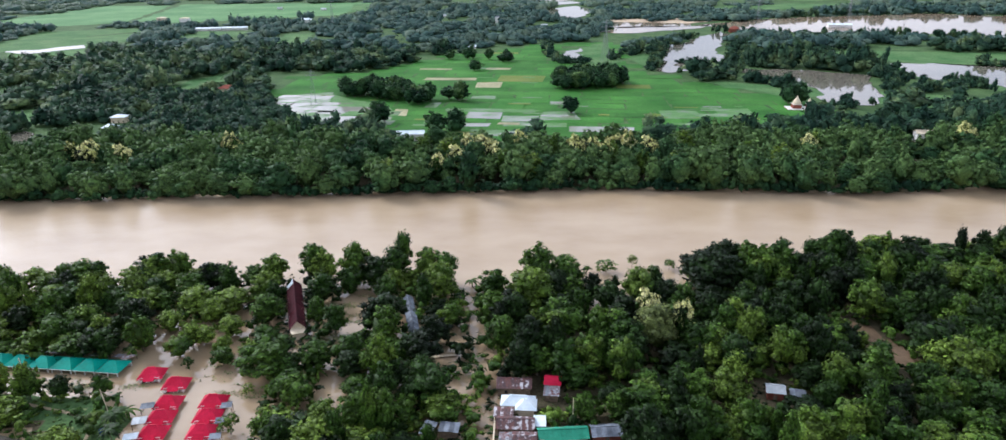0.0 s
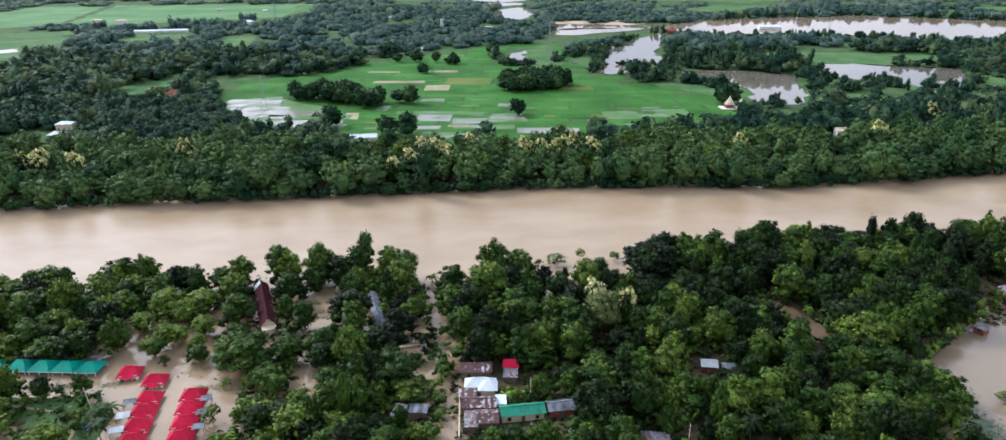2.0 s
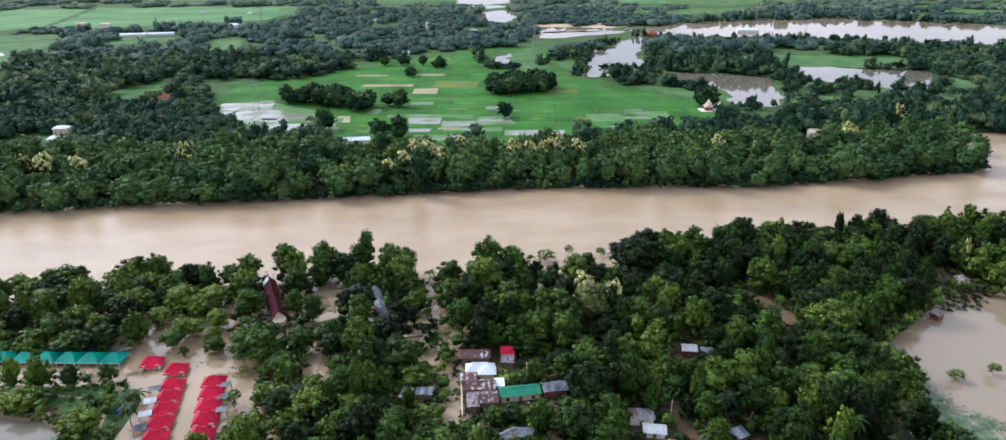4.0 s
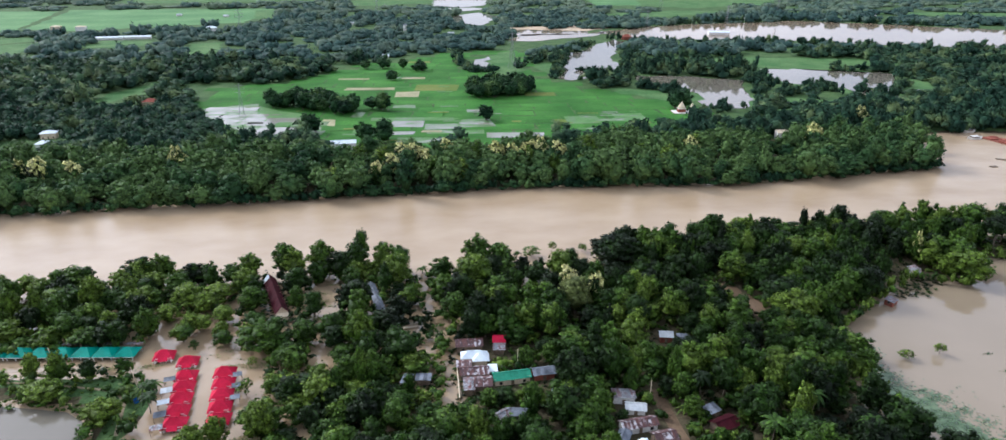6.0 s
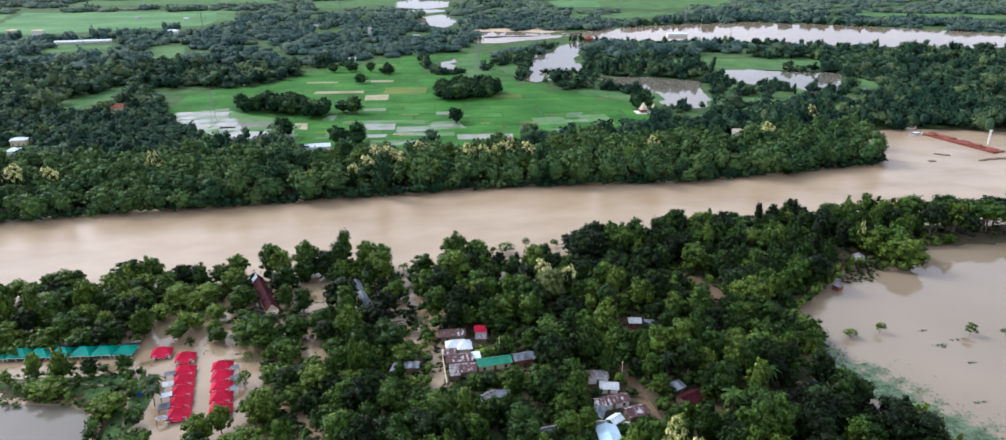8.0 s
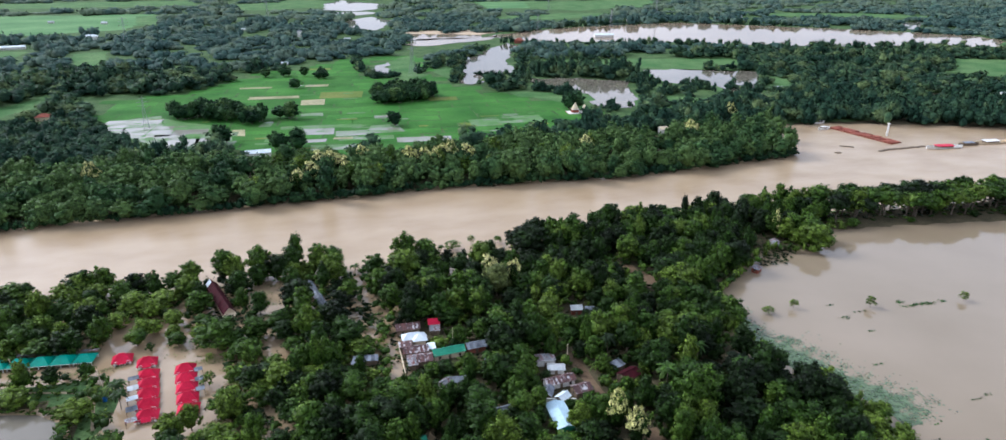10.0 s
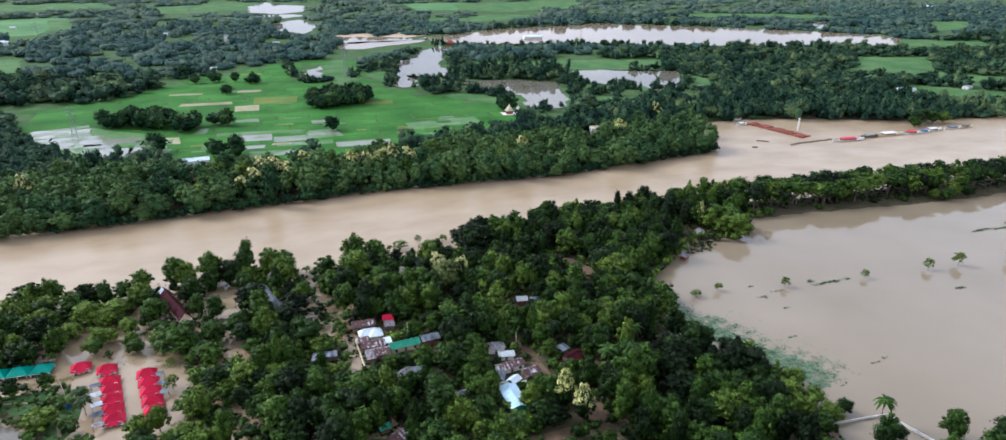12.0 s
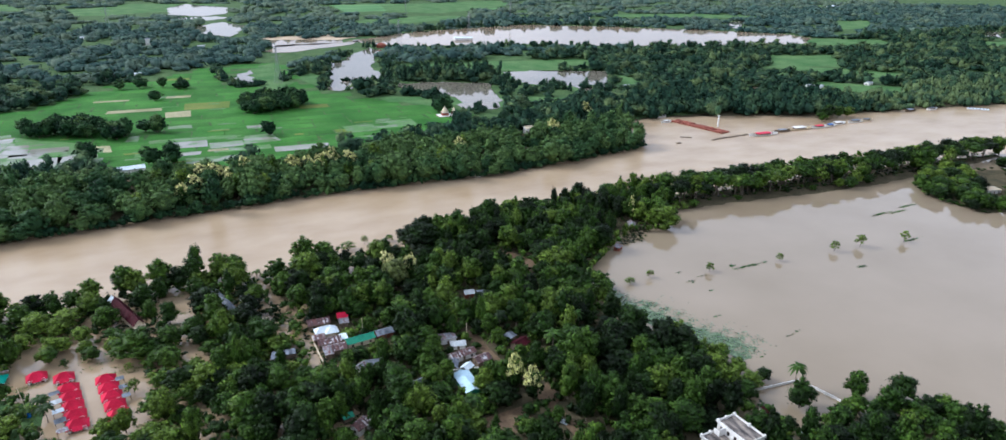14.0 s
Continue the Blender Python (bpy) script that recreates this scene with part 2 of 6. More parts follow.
M_MAROON_ROOF = surface("maroon_tin_sheet", [(0.35, (0.034, 0.004, 0.008)), (0.65, (0.052, 0.007, 0.012))], 0.4, 0.75, 2.0, 0.2, random_tint=0.25)
M_CREAM = surface("cream_plaster", [(0.35, (0.62, 0.52, 0.36)), (0.65, (0.72, 0.62, 0.46))], 0.5, 0.85, 3.0, 0.12)
M_WHITEWASH = surface("stained_white_plaster", [(0.3, (0.58, 0.57, 0.53)), (0.6, (0.78, 0.77, 0.74))], 0.4, 0.85, 2.0, 0.12)
M_STAINED_ROOF = surface("rain_stained_concrete", [(0.36, (0.055, 0.05, 0.05)), (0.5, (0.15, 0.135, 0.125)), (0.64, (0.30, 0.26, 0.22))], 0.5, 0.9, 2.5, 0.25, stretch=(1.6, 0.35, 1))
M_BRICK = surface("red_brick", [(0.35, (0.20, 0.065, 0.045)), (0.65, (0.29, 0.10, 0.07))], 0.5, 0.9, 3.0, 0.2, random_tint=0.2)
M_TIMBER = surface("grey_timber", [(0.35, (0.12, 0.09, 0.065)), (0.65, (0.22, 0.17, 0.12))], 1.0, 0.85, 5.0, 0.2)
M_DARK = surface("dark_opening", [(0.35, (0.012, 0.013, 0.015)), (0.65, (0.02, 0.021, 0.024))], 1.0, 0.3)
M_STEEL = surface("galvanised_steel", [(0.35, (0.24, 0.25, 0.26)), (0.65, (0.33, 0.34, 0.35))], 0.5, 0.5)
M_BLUE = surface("blue_plastic", [(0.35, (0.015, 0.10, 0.34)), (0.65, (0.02, 0.14, 0.42))], 0.8, 0.35)
M_SAND = surface("pale_river_sand", [(0.35, (0.46, 0.36, 0.24)), (0.65, (0.56, 0.46, 0.33))], 0.03, 0.95, 0.5, 0.1)


def patched_tin(name, stops):
    """Old roof sheets: each sheet takes its own colour, with rust streaks."""
    m, nodes, links, bsdf = node_material(name)
    info = nodes.new("ShaderNodeObjectInfo")
    flakes = noise_node(nodes, links, 1.1, 5, place_coord(nodes))
    worn = nodes.new("ShaderNodeMath")
    worn.operation = "MULTIPLY_ADD"
    worn.inputs[1].default_value = 1.7
    links.new(flakes.outputs["Fac"], worn.inputs[0])
    lower = nodes.new("ShaderNodeMath")
    lower.operation = "MULTIPLY_ADD"
    lower.inputs[1].default_value, lower.inputs[2].default_value = 0.75, -0.74
    links.new(info.outputs["Random"], lower.inputs[0])
    links.new(lower.outputs[0], worn.inputs[2])
    base = ramp_node(nodes, links, worn.outputs[0], stops)
    streak = noise_node(nodes, links, 0.8, 4, place_coord(nodes), (1.5, 0.5, 1))
    mask = ramp_node(nodes, links, streak.outputs["Fac"], [(0.48, (0, 0, 0)), (0.62, (1, 1, 1))])
    half = nodes.new("ShaderNodeMath")
    half.operation = "MULTIPLY"
    half.inputs[1].default_value = 0.6
    links.new(mask.outputs["Color"], half.inputs[0])
    links.new(mix_node(nodes, links, half.outputs[0], base.outputs["Color"], (0.15, 0.05, 0.038)), bsdf.inputs["Base Color"])
    bsdf.inputs["Roughness"].default_value = 0.6
    return m


def drowned_weed(name, stops):
    """Weed just under the surface: thin, so that the water shows through it."""
    m, nodes, links, bsdf = node_material(name)
    pos = place_coord(nodes)
    tone = ramp_node(nodes, links, noise_node(nodes, links, 0.25, 4, pos).outputs["Fac"], stops)
    links.new(tone.outputs["Color"], bsdf.inputs["Base Color"])
    bsdf.inputs["Roughness"].default_value = 0.35
    clear = nodes.new("ShaderNodeBsdfTransparent")
    mix = nodes.new("ShaderNodeMixShader")
    thin = ramp_node(nodes, links, noise_node(nodes, links, 0.5, 3, pos).outputs["Fac"], [(0.35, (0.6,) * 3), (0.65, (0.1,) * 3)])
    links.new(thin.outputs["Color"], mix.inputs[0])
    links.new(bsdf.outputs[0], mix.inputs[1])
    links.new(clear.outputs[0], mix.inputs[2])
    links.new(mix.outputs[0], nodes["Material Output"].inputs["Surface"])
    return m


M_RUST = patched_tin("rusty_tin_sheet", [(0.0, (0.05, 0.025, 0.026)), (0.3, (0.11, 0.048, 0.045)), (0.5, (0.05, 0.028, 0.03)), (0.68, (0.10, 0.06, 0.06)), (0.78, (0.34, 0.31, 0.32)), (0.9, (0.52, 0.52, 0.54))])
M_TIN = patched_tin("patched_grey_tin_sheet", [(0.0, (0.15, 0.165, 0.19)), (0.3, (0.21, 0.235, 0.26)), (0.55, (0.10, 0.10, 0.11)), (0.75, (0.36, 0.38, 0.41)), (0.92, (0.13, 0.05, 0.045))])
M_PATH = surface("dry_trodden_earth", [(0.35, (0.22, 0.18, 0.115)), (0.65, (0.31, 0.26, 0.175))], 0.3, 0.95, 2.0, 0.2)
M_PALE_BLUE = surface("pale_blue_tin_sheet", [(0.35, (0.42, 0.60, 0.72)), (0.65, (0.52, 0.70, 0.80))], 0.4, 0.45, 2.0, 0.08, random_tint=0.05)
M_WEED = drowned_weed("water_weed", [(0.3, (0.06, 0.12, 0.05)), (0.5, (0.10, 0.165, 0.08)), (0.7, (0.145, 0.21, 0.11))])
M_RICE_DRY = surface("ripening_rice", [(0.35, (0.11, 0.17, 0.03)), (0.65, (0.17, 0.20, 0.05))], 0.03, 0.85, 0.9, 0.2, random_tint=0.15)
# far rice, its blue lifted so that the colour carries the haze
M_RICE_FAR_HAZE = surface("far_rice_hazed", [(0.35, (0.075, 0.185, 0.065)), (0.65, (0.13, 0.26, 0.10))], 0.012, 0.85, 0.2, 0.15)
M_MEADOW = surface("meadow", [(0.35, (0.052, 0.135, 0.040)), (0.65, (0.105, 0.190, 0.068))], 0.03, 0.9, 0.6, 0.25)
M_PADDYMIX = half_flooded("thin_flooded_rice", [(0.35, (0.04, 0.15, 0.02)), (0.65, (0.085, 0.2, 0.045))], 0.43, 3)

# ---- mesh helpers ----
def mesh_from(name, verts, faces, material=None, smooth=False):
    """A mesh from numpy verts (n, 3) and faces (m, k), all of one size k."""
    me = bpy.data.meshes.new(name)
    verts, faces = np.asarray(verts, np.float32), np.asarray(faces, np.int32)
    m, k = faces.shape
    me.vertices.add(len(verts))
    me.vertices.foreach_set("co", verts.ravel())
    me.loops.add(m * k)
    me.loops.foreach_set("vertex_index", faces.ravel())
    me.polygons.add(m)
    me.polygons.foreach_set("loop_start", np.arange(0, m * k, k, dtype=np.int32))
    me.polygons.foreach_set("use_smooth", np.full(m, smooth))
    me.update(calc_edges=True)
    if material:
        me.materials.append(material)
    return me


def part(name, bm, material, parent, label=""):
    """Links a bmesh, or a ready mesh, as one mesh object under parent."""
    if isinstance(bm, bmesh.types.BMesh):
        me = bpy.data.meshes.new(name)
        bm.to_mesh(me)
        bm.free()
    else:
        me = bm
    if material and not me.materials:
        me.materials.append(material)
    ob = new(name, me)
    ob.parent = parent
    if label:
        tagged(ob, label)
    return ob


def inside(poly, x, y):
    """Which of the points lie in the polygon."""
    poly = np.asarray(poly, float)
    res = np.zeros(np.shape(x), bool)
    for (x0, y0), (x1, y1) in zip(poly, np.roll(poly, -1, 0)):
        if y0 == y1:
            continue
        res ^= ((y0 > y) != (y1 > y)) & (x < (x1 - x0) * (y - y0) / (y1 - y0) + x0)
    return res


def reach(poly, x, y):
    """Signed distance to the polygon's edge, positive within."""
    poly = np.asarray(poly, float)
    best = np.full(np.shape(x), 1e9)
    for (x0, y0), (x1, y1) in zip(poly, np.roll(poly, -1, 0)):
        dx, dy = x1 - x0, y1 - y0
        t = np.clip(((x - x0) * dx + (y - y0) * dy) / (dx * dx + dy * dy + 1e-9), 0, 1)
        best = np.minimum(best, np.hypot(x - x0 - t * dx, y - y0 - t * dy))
    return np.where(inside(poly, x, y), best, -best)


def wobble(x, y, size, seed):
    """Cheap smooth noise of about -1 to 1 on numpy arrays."""
    r = np.random.RandomState(seed)
    s = 0
    for k in range(6):
        a, p, q = r.uniform(0, 6.283), r.uniform(0, 6.283), r.uniform(0.6, 1.9)
        s = s + np.sin((x * math.cos(a) + y * math.sin(a)) * q * 6.283 / size + p)
    return s / 3.0


# ---- plan: land, clearings, fields ----
NEAR_LAND = [(-6, -60), (-4, 60), (0, 150), (2, 178), (20, 186), (45, 186), (62, 206), (100, 214), (165, 220), (212, 220),
             (240, 206), (320, 200), (400, 192), (520, 176), (520, 165), (414, 160), (333, 164), (282, 172), (218, 180),
             (192, 186), (189, 160), (171, 169), (149, 156), (133, 144), (117, 138), (110, 121), (109, 100), (112, 78),
             (122, 62), (116, 42), (104, 30), (100, 0), (100, -60)]
FAR_LAND = [(-4600, 284), (-480, 284), (-200, 287), (-100, 291), (50, 297), (160, 287), (236, 295), (287, 300), (300, 335),
            (316, 362), (333, 375), (381, 372), (440, 350), (516, 318), (561, 312), (640, 298), (900, 240), (1800, 60), (4600, -300),
            (4600, 4600), (-4600, 4600)]
EAST_LAND = [(371, 132), (391, 157), (421, 165), (487, 149), (620, 110), (560, 60), (430, 80), (373, 100)]
WEST_DIKE = [(-150, 147), (-117, 144), (-97, 141), (-86, 134), (-85, 122), (-92, 100), (-98, 100), (-97, 121), (-104, 128), (-128, 133), (-150, 135)]
SOUTH_LAND = [(-4600, -300), (-90, 70), (-40, 60), (60, -10), (140, -60), (4600, -900), (4600, -4600), (-4600, -4600)]
PADDY = [(-177, 541), (-183, 580), (-172, 610), (-138, 626), (-101, 656), (-69, 708), (-16, 764), (50, 808), (90, 826), (132, 833), (119, 640), (147, 567), (212, 487), (201, 431),
         (152, 404), (80, 384), (16, 374), (-50, 392), (-109, 415), (-168, 502)]
FIELDS_A = [[(-269, 544), (-262, 593), (-251, 616), (-241, 651), (-222, 601), (-232, 588), (-242, 562), (-255, 541)], [(-342, 464), (-322, 482), (-300, 449), (-292, 426), (-334, 436)],
            [(-820, 1516), (-682, 1507), (-591, 1130), (-650, 1080), (-820, 1100)], [(-671, 1538), (-273, 1552), (-276, 1240), (-499, 1120), (-585, 1150)],
            [(466, 1812), (984, 1771), (831, 1548), (438, 1583)], [(-580, 870), (-494, 858), (-450, 800), (-580, 780)],
            [(265, 525), (345, 485), (310, 440), (255, 470)], [(700, 560), (735, 570), (830, 440), (776, 415)]]
FIELDS_B = [[(720, 565), (800, 520), (900, 600), (800, 650)], [(880, 760), (1100, 640), (1180, 720), (940, 820)],
            [(1250, 560), (1500, 420), (1560, 520), (1320, 640)], [(330, 640), (430, 660), (484, 610), (480, 520), (378, 498), (330, 590)],
            [(214, 725), (398, 738), (510, 710), (545, 660), (400, 672), (214, 672)], [(-480, 700), (-447, 761), (-478, 984), (-528, 938), (-560, 800)],
            [(-283, 935), (-248, 958), (-228, 830), (-270, 820)], [(130, 640), (160, 700), (150, 730), (125, 720)]]
FIELDS_C = [[(150, 570), (240, 540), (236, 500), (205, 500)],
            [(-637, 1000), (-524, 1031), (-475, 1002), (-522, 959), (-538, 932), (-481, 827), (-501, 776), (-600, 780)],
            [(-416, 908), (-415, 985), (-338, 970), (-344, 902)], [(73, 660), (90, 785), (120, 830), (112, 666), (89, 630)],
            [(262, 748), (306, 745), (400, 715), (459, 694), (455, 648), (425, 638), (360, 662), (290, 690), (268, 722)], [(-302, 1499), (-269, 1516), (-227, 1323), (-272, 1295)],
            [(-131, 1645), (-13, 1965), (232, 1909), (73, 1682)]]
FIELDS_D = [[(613, 426), (681, 361), (730, 372), (673, 454)], [(330, 1330), (560, 1420), (720, 1380), (480, 1270)],
            [(900, 1350), (1250, 1300), (1400, 1120), (1050, 1230)], [(-700, 1900), (-250, 2000), (-220, 1800), (-640, 1720)], [(1438, 1013), (1542, 999), (1367, 863), (1274, 879)],
            [(-137, 1790), (60, 1960), (60, 1720), (-53, 1605), (-124, 1625)], [(590, 1766), (1033, 1896), (885, 1622), (624, 1470), (540, 1568)],
            [(-267, 400), (-228, 402), (-231, 386), (-243, 376), (-240, 354), (-262, 354), (-276, 383)]]
FIELDS = FIELDS_A + FIELDS_B + FIELDS_C + FIELDS_D
PONDS_A = [[(58, 696), (60, 725), (68, 752), (88, 776), (83, 748), (74, 738), (84, 722), (74, 712), (78, 698), (68, 684)],
           [(146, 692), (164, 715), (183, 783), (210, 815), (245, 878), (280, 925), (290, 890), (254, 821), (243, 787), (225, 752), (220, 696), (208, 662), (184, 650), (172, 640), (158, 614), (142, 606), (133, 618), (146, 648)],
           [(214, 626), (268, 616), (306, 586), (284, 530), (276, 500), (248, 464), (228, 466), (222, 482), (240, 532), (203, 582)],
           [(360, 650), (399, 648), (423, 630), (468, 615), (482, 606), (450, 559), (404, 507), (376, 500), (384, 540), (358, 548), (345, 562), (340, 587)]]
PONDS_B = [[(273, 1019), (431, 1114), (685, 1170), (775, 1120), (964, 975), (1080, 840), (1060, 780), (981, 724), (802, 764), (653, 812), (524, 886), (328, 932)],
           [(73, 1790), (126, 1930), (206, 1780), (181, 1600), (120, 1545), (64, 1600)], [(58, 1520), (150, 1535), (172, 1490), (104, 1430), (58, 1452)],
           [(72, 1295), (142, 1410), (176, 1300), (118, 1140), (80, 1200)], [(157, 1106), (278, 1040), (264, 1000), (158, 982)],
           [(-552, 783), (-522, 803), (-492, 847), (-476, 811), (-509, 768)]]
PONDS_C = [[(1507, 726), (1597, 724), (1453, 650), (1430, 671)], [(1157, 1082), (1226, 1079), (1071, 962), (1060, 981)], [(527, 469), (618, 430), (585, 398), (499, 431)],
           [(-284, 388), (-292, 402), (-287, 416), (-276, 409), (-272, 388)], [(135, 937), (167, 1005), (276, 1004), (298, 1034), (280, 984), (157, 915)]]
PONDS = PONDS_A + PONDS_B + PONDS_C
CLEAR_A = [[(-150, 160), (-109, 153), (-98, 160), (-101, 178), (-92, 174), (-67, 163), (-57, 147), (-54, 125), (-55, 100), (-80, 96), (-86, 112), (-84, 123), (-88, 136), (-95, 144), (-150, 146)],
           [(-51, 190), (-42, 199), (-36, 189), (-35, 169), (-44, 165), (-50, 174)],
           [(-17, 204), (-9, 203), (-6, 160), (-5, 141), (-15, 142), (-17, 161), (-12, 168)], [(-7, 143), (-1, 143), (0, 112), (-7, 112)],
           [(-140, 140), (-110, 130), (-99, 124), (-96, 100), (-140, 100)]]
CLEAR_B = [[(91, 179), (96, 179), (101.5, 173), (105.5, 163), (105.5, 150), (101, 150), (96, 161), (91, 172)],
           [(48, 117), (52, 113), (53, 98), (52, 88), (59, 68), (57.5, 53), (58.5, 40), (53.5, 40), (53.8, 53), (54, 69), (48.5, 88), (48.8, 99)],
           [(31, 63), (41, 65.5), (48.5, 65), (44.5, 59), (37, 53.5), (32, 57)], [(26, 220), (61, 216), (58, 190), (45, 189), (34, 180), (29, 190)],
           [(-84, 187), (-74, 180), (-69, 167), (-76, 166)], [(-47, 151), (-40, 150), (-37, 137), (-44, 137)]]
CLEAR = CLEAR_A + CLEAR_B


def any_of(polys, x, y, margin=0.0):
    res = np.zeros(np.shape(x), bool)
    for p in polys:
        res |= reach(p, x, y) > -margin
    return res


# ---- ground: one sheet from the near bank to past the horizon ----
def stepped(a, b, step, far):
    core = list(np.arange(a, b + 0.1, step))
    low, high, d = a, core[-1], step
    left, right = [], []
    while low > -far:
        d *= 1.16
        low -= d
        left.append(low)
    d = step
    while high < far:
        d *= 1.16
        high += d
        right.append(high)
    return np.array(left[::-1] + core + right)


gx, gy = np.meshgrid(stepped(-260, 560, 3.6, 4700), stepped(-40, 400, 3.6, 4700))
edge = 2.5 * wobble(gx, gy, 26, 1) + 1.2 * wobble(gx, gy, 9, 2)
land = np.full(gx.shape, -1e9)
for poly, back in ((NEAR_LAND, 3.0), (FAR_LAND, 4.0), (EAST_LAND, 2.0), (SOUTH_LAND, 0.0)):
    land = np.maximum(land, reach(poly, gx, gy) + 0.6 * edge - back)
land = np.maximum(land, reach(WEST_DIKE, gx, gy) + 0.4 * edge)
gz = np.clip(land * 0.16, -1.6, 0.55) + 0.10 * wobble(gx, gy, 14, 3) * (land < 200)
flooded = (reach([(-260, 206), (10, 204), (10, 60), (-60, 90), (-140, 96), (-260, 160)], gx, gy) > 0) & (gx < 2)
gz = np.where(flooded & (land < 0), np.maximum(gz, -0.32 + 0.42 * wobble(gx, gy, 30, 5)), gz)
YARD_POOL = [(103, 24), (106, 38), (138, 35), (142, 14), (134, 7), (108, 9)]
gz = np.where(any_of(CLEAR[:3] + CLEAR[4:5] + CLEAR[-2:] + [YARD_POOL], gx, gy), np.minimum(gz, -0.45), gz)
rows_n, cols_n = gx.shape
idx = np.arange(rows_n * cols_n).reshape(rows_n, cols_n)
quads = np.stack([idx[:-1, :-1], idx[:-1, 1:], idx[1:, 1:], idx[1:, :-1]], -1).reshape(-1, 4)
me = mesh_from("ground", np.stack([gx, gy, gz], -1).reshape(-1, 3), quads, M_FLOOR, True)
me.materials.append(M_GRASS)
me.materials.append(M_MUD)
me.materials.append(M_MEADOW)
cx, cy = gx[:-1, :-1].ravel() + 1.5, gy[:-1, :-1].ravel() + 1.5
cz = gz[:-1, :-1].ravel()
zone = np.zeros(len(cx), np.int32)
zone[(cy > 374) | any_of(FIELDS + [PADDY], cx, cy, 4)] = 1
zone[(reach(WEST_DIKE, cx, cy) > -2) & (cz > 0)] = 1
zone[(cz < 0.12) & (cy < 420)] = 0
zone[any_of([CLEAR[3], CLEAR[5], CLEAR[6], CLEAR[7]], cx, cy)] = 2
me.polygons.foreach_set("material_index", zone)
tagged(new("ground", me), "forest floor, muddy banks and grassy fields of a flood plain", "ground", kind="structure")

flat = mesh_from("water", [(-4700, -600, 0), (4700, -600, 0), (4700, 420, 0), (-4700, 420, 0)], [(0, 1, 2, 3)], M_FLOOD)
tagged(new("water", flat), "wide muddy brown river in flood over its banks", "river", kind="structure")


def ground_height(x, y):
    """The ground's height at a place, between its corners."""
    xs, ys = gx[0], gy[:, 0]
    i, j = np.clip(np.searchsorted(xs, x) - 1, 0, len(xs) - 2), np.clip(np.searchsorted(ys, y) - 1, 0, len(ys) - 2)
    u, w = (x - xs[i]) / (xs[i + 1] - xs[i]), (y - ys[j]) / (ys[j + 1] - ys[j])
    return (gz[j, i] * (1 - u) + gz[j, i + 1] * u) * (1 - w) + (gz[j + 1, i] * (1 - u) + gz[j + 1, i + 1] * u) * w


def trodden(name, line, width, material, label, lift=0.06):
    """A worn track along the line, lying on the ground."""
    pts = []
    for (x0, y0), (x1, y1) in zip(line, line[1:]):
        n = max(1, int(math.hypot(x1 - x0, y1 - y0) / 1.2))
        pts += [(x0 + (x1 - x0) * k / n, y0 + (y1 - y0) * k / n) for k in range(n)]
    pts.append(line[-1])
    p = np.array(pts)
    for _ in range(3):
        p[1:-1] = (p[:-2] + 2 * p[1:-1] + p[2:]) / 4
    along = np.gradient(p, axis=0)
    across = np.stack([-along[:, 1], along[:, 0]], 1) / np.linalg.norm(along, axis=1, keepdims=True)
    half = width / 2 * (1 + 0.25 * wobble(p[:, 0], p[:, 1], 6, 4))[:, None]
    sides = [p + across * half, p, p - across * half]
    v = np.stack([np.column_stack([q, ground_height(q[:, 0], q[:, 1]) + lift]) for q in sides], 1).reshape(-1, 3)
    f = [(3 * k + j, 3 * k + j + 1, 3 * k + j + 4, 3 * k + j + 3) for k in range(len(p) - 1) for j in (0, 1)]
    return tagged(new(name, mesh_from(name, v, f, material)), label, "path", kind="structure")


def flat_polygon(name, poly, z, material, jag=0.0, seed=0):
    """A level sheet with a slightly ragged outline."""
    r = random.Random(seed)
    pts = []
    for (x0, y0), (x1, y1) in zip(poly, poly[1:] + poly[:1]):
        n = max(1, int(math.hypot(x1 - x0, y1 - y0) / 12)) if jag else 1
        for k in range(n):
            pts.append((x0 + (x1 - x0) * k / n + r.uniform(-jag, jag), y0 + (y1 - y0) * k / n + r.uniform(-jag, jag)))
    bm = bmesh.new()
    face = bm.faces.new([bm.verts.new((x, y, z)) for x, y in pts])
    if face.normal.z < 0 or face.calc_area() and sum(a[0] * b[1] - b[0] * a[1] for a, b in zip(pts, pts[1:] + pts[:1])) < 0:
        face.normal_flip()
    bmesh.ops.triangulate(bm, faces=bm.faces[:])
    me = bpy.data.meshes.new(name)
    bm.to_mesh(me)
    bm.free()
    me.materials.append(material)
    return me


tagged(new("pond", flat_polygon("pond", [(-150, 138), (-126, 131), (-106, 127), (-99.5, 121), (-97, 98), (-110, 90), (-150, 90)], 0.03, M_POND, 1.0, 50)),
       "grey still pond behind a grassy bank", "water", kind="structure")
tagged(new("flooded_grove", flat_polygon("flooded_grove", [(-260, 193), (-190, 197), (-120, 195), (-60, 198), (-15, 199), (0, 196), (3, 150), (2, 108), (-20, 70), (-60, 84), (-96, 100), (-96, 122), (-88, 136), (-97, 143), (-120, 147), (-260, 150)], 0.015, M_CALM, 1.5, 51)),
       "calm brown flood water standing among trees and cabins", "water", kind="structure")
tagged(new("flooded_field", flat_polygon("flooded_field", [(100, -250), (104, 140), (118, 150), (150, 166), (186, 190), (222, 192), (330, 182), (520, 172), (900, 110), (900, -250)], 0.02, M_LAKE, 0.0, 0)),
       "broad calm grey-brown flood over fields behind the dike", "water", kind="structure")
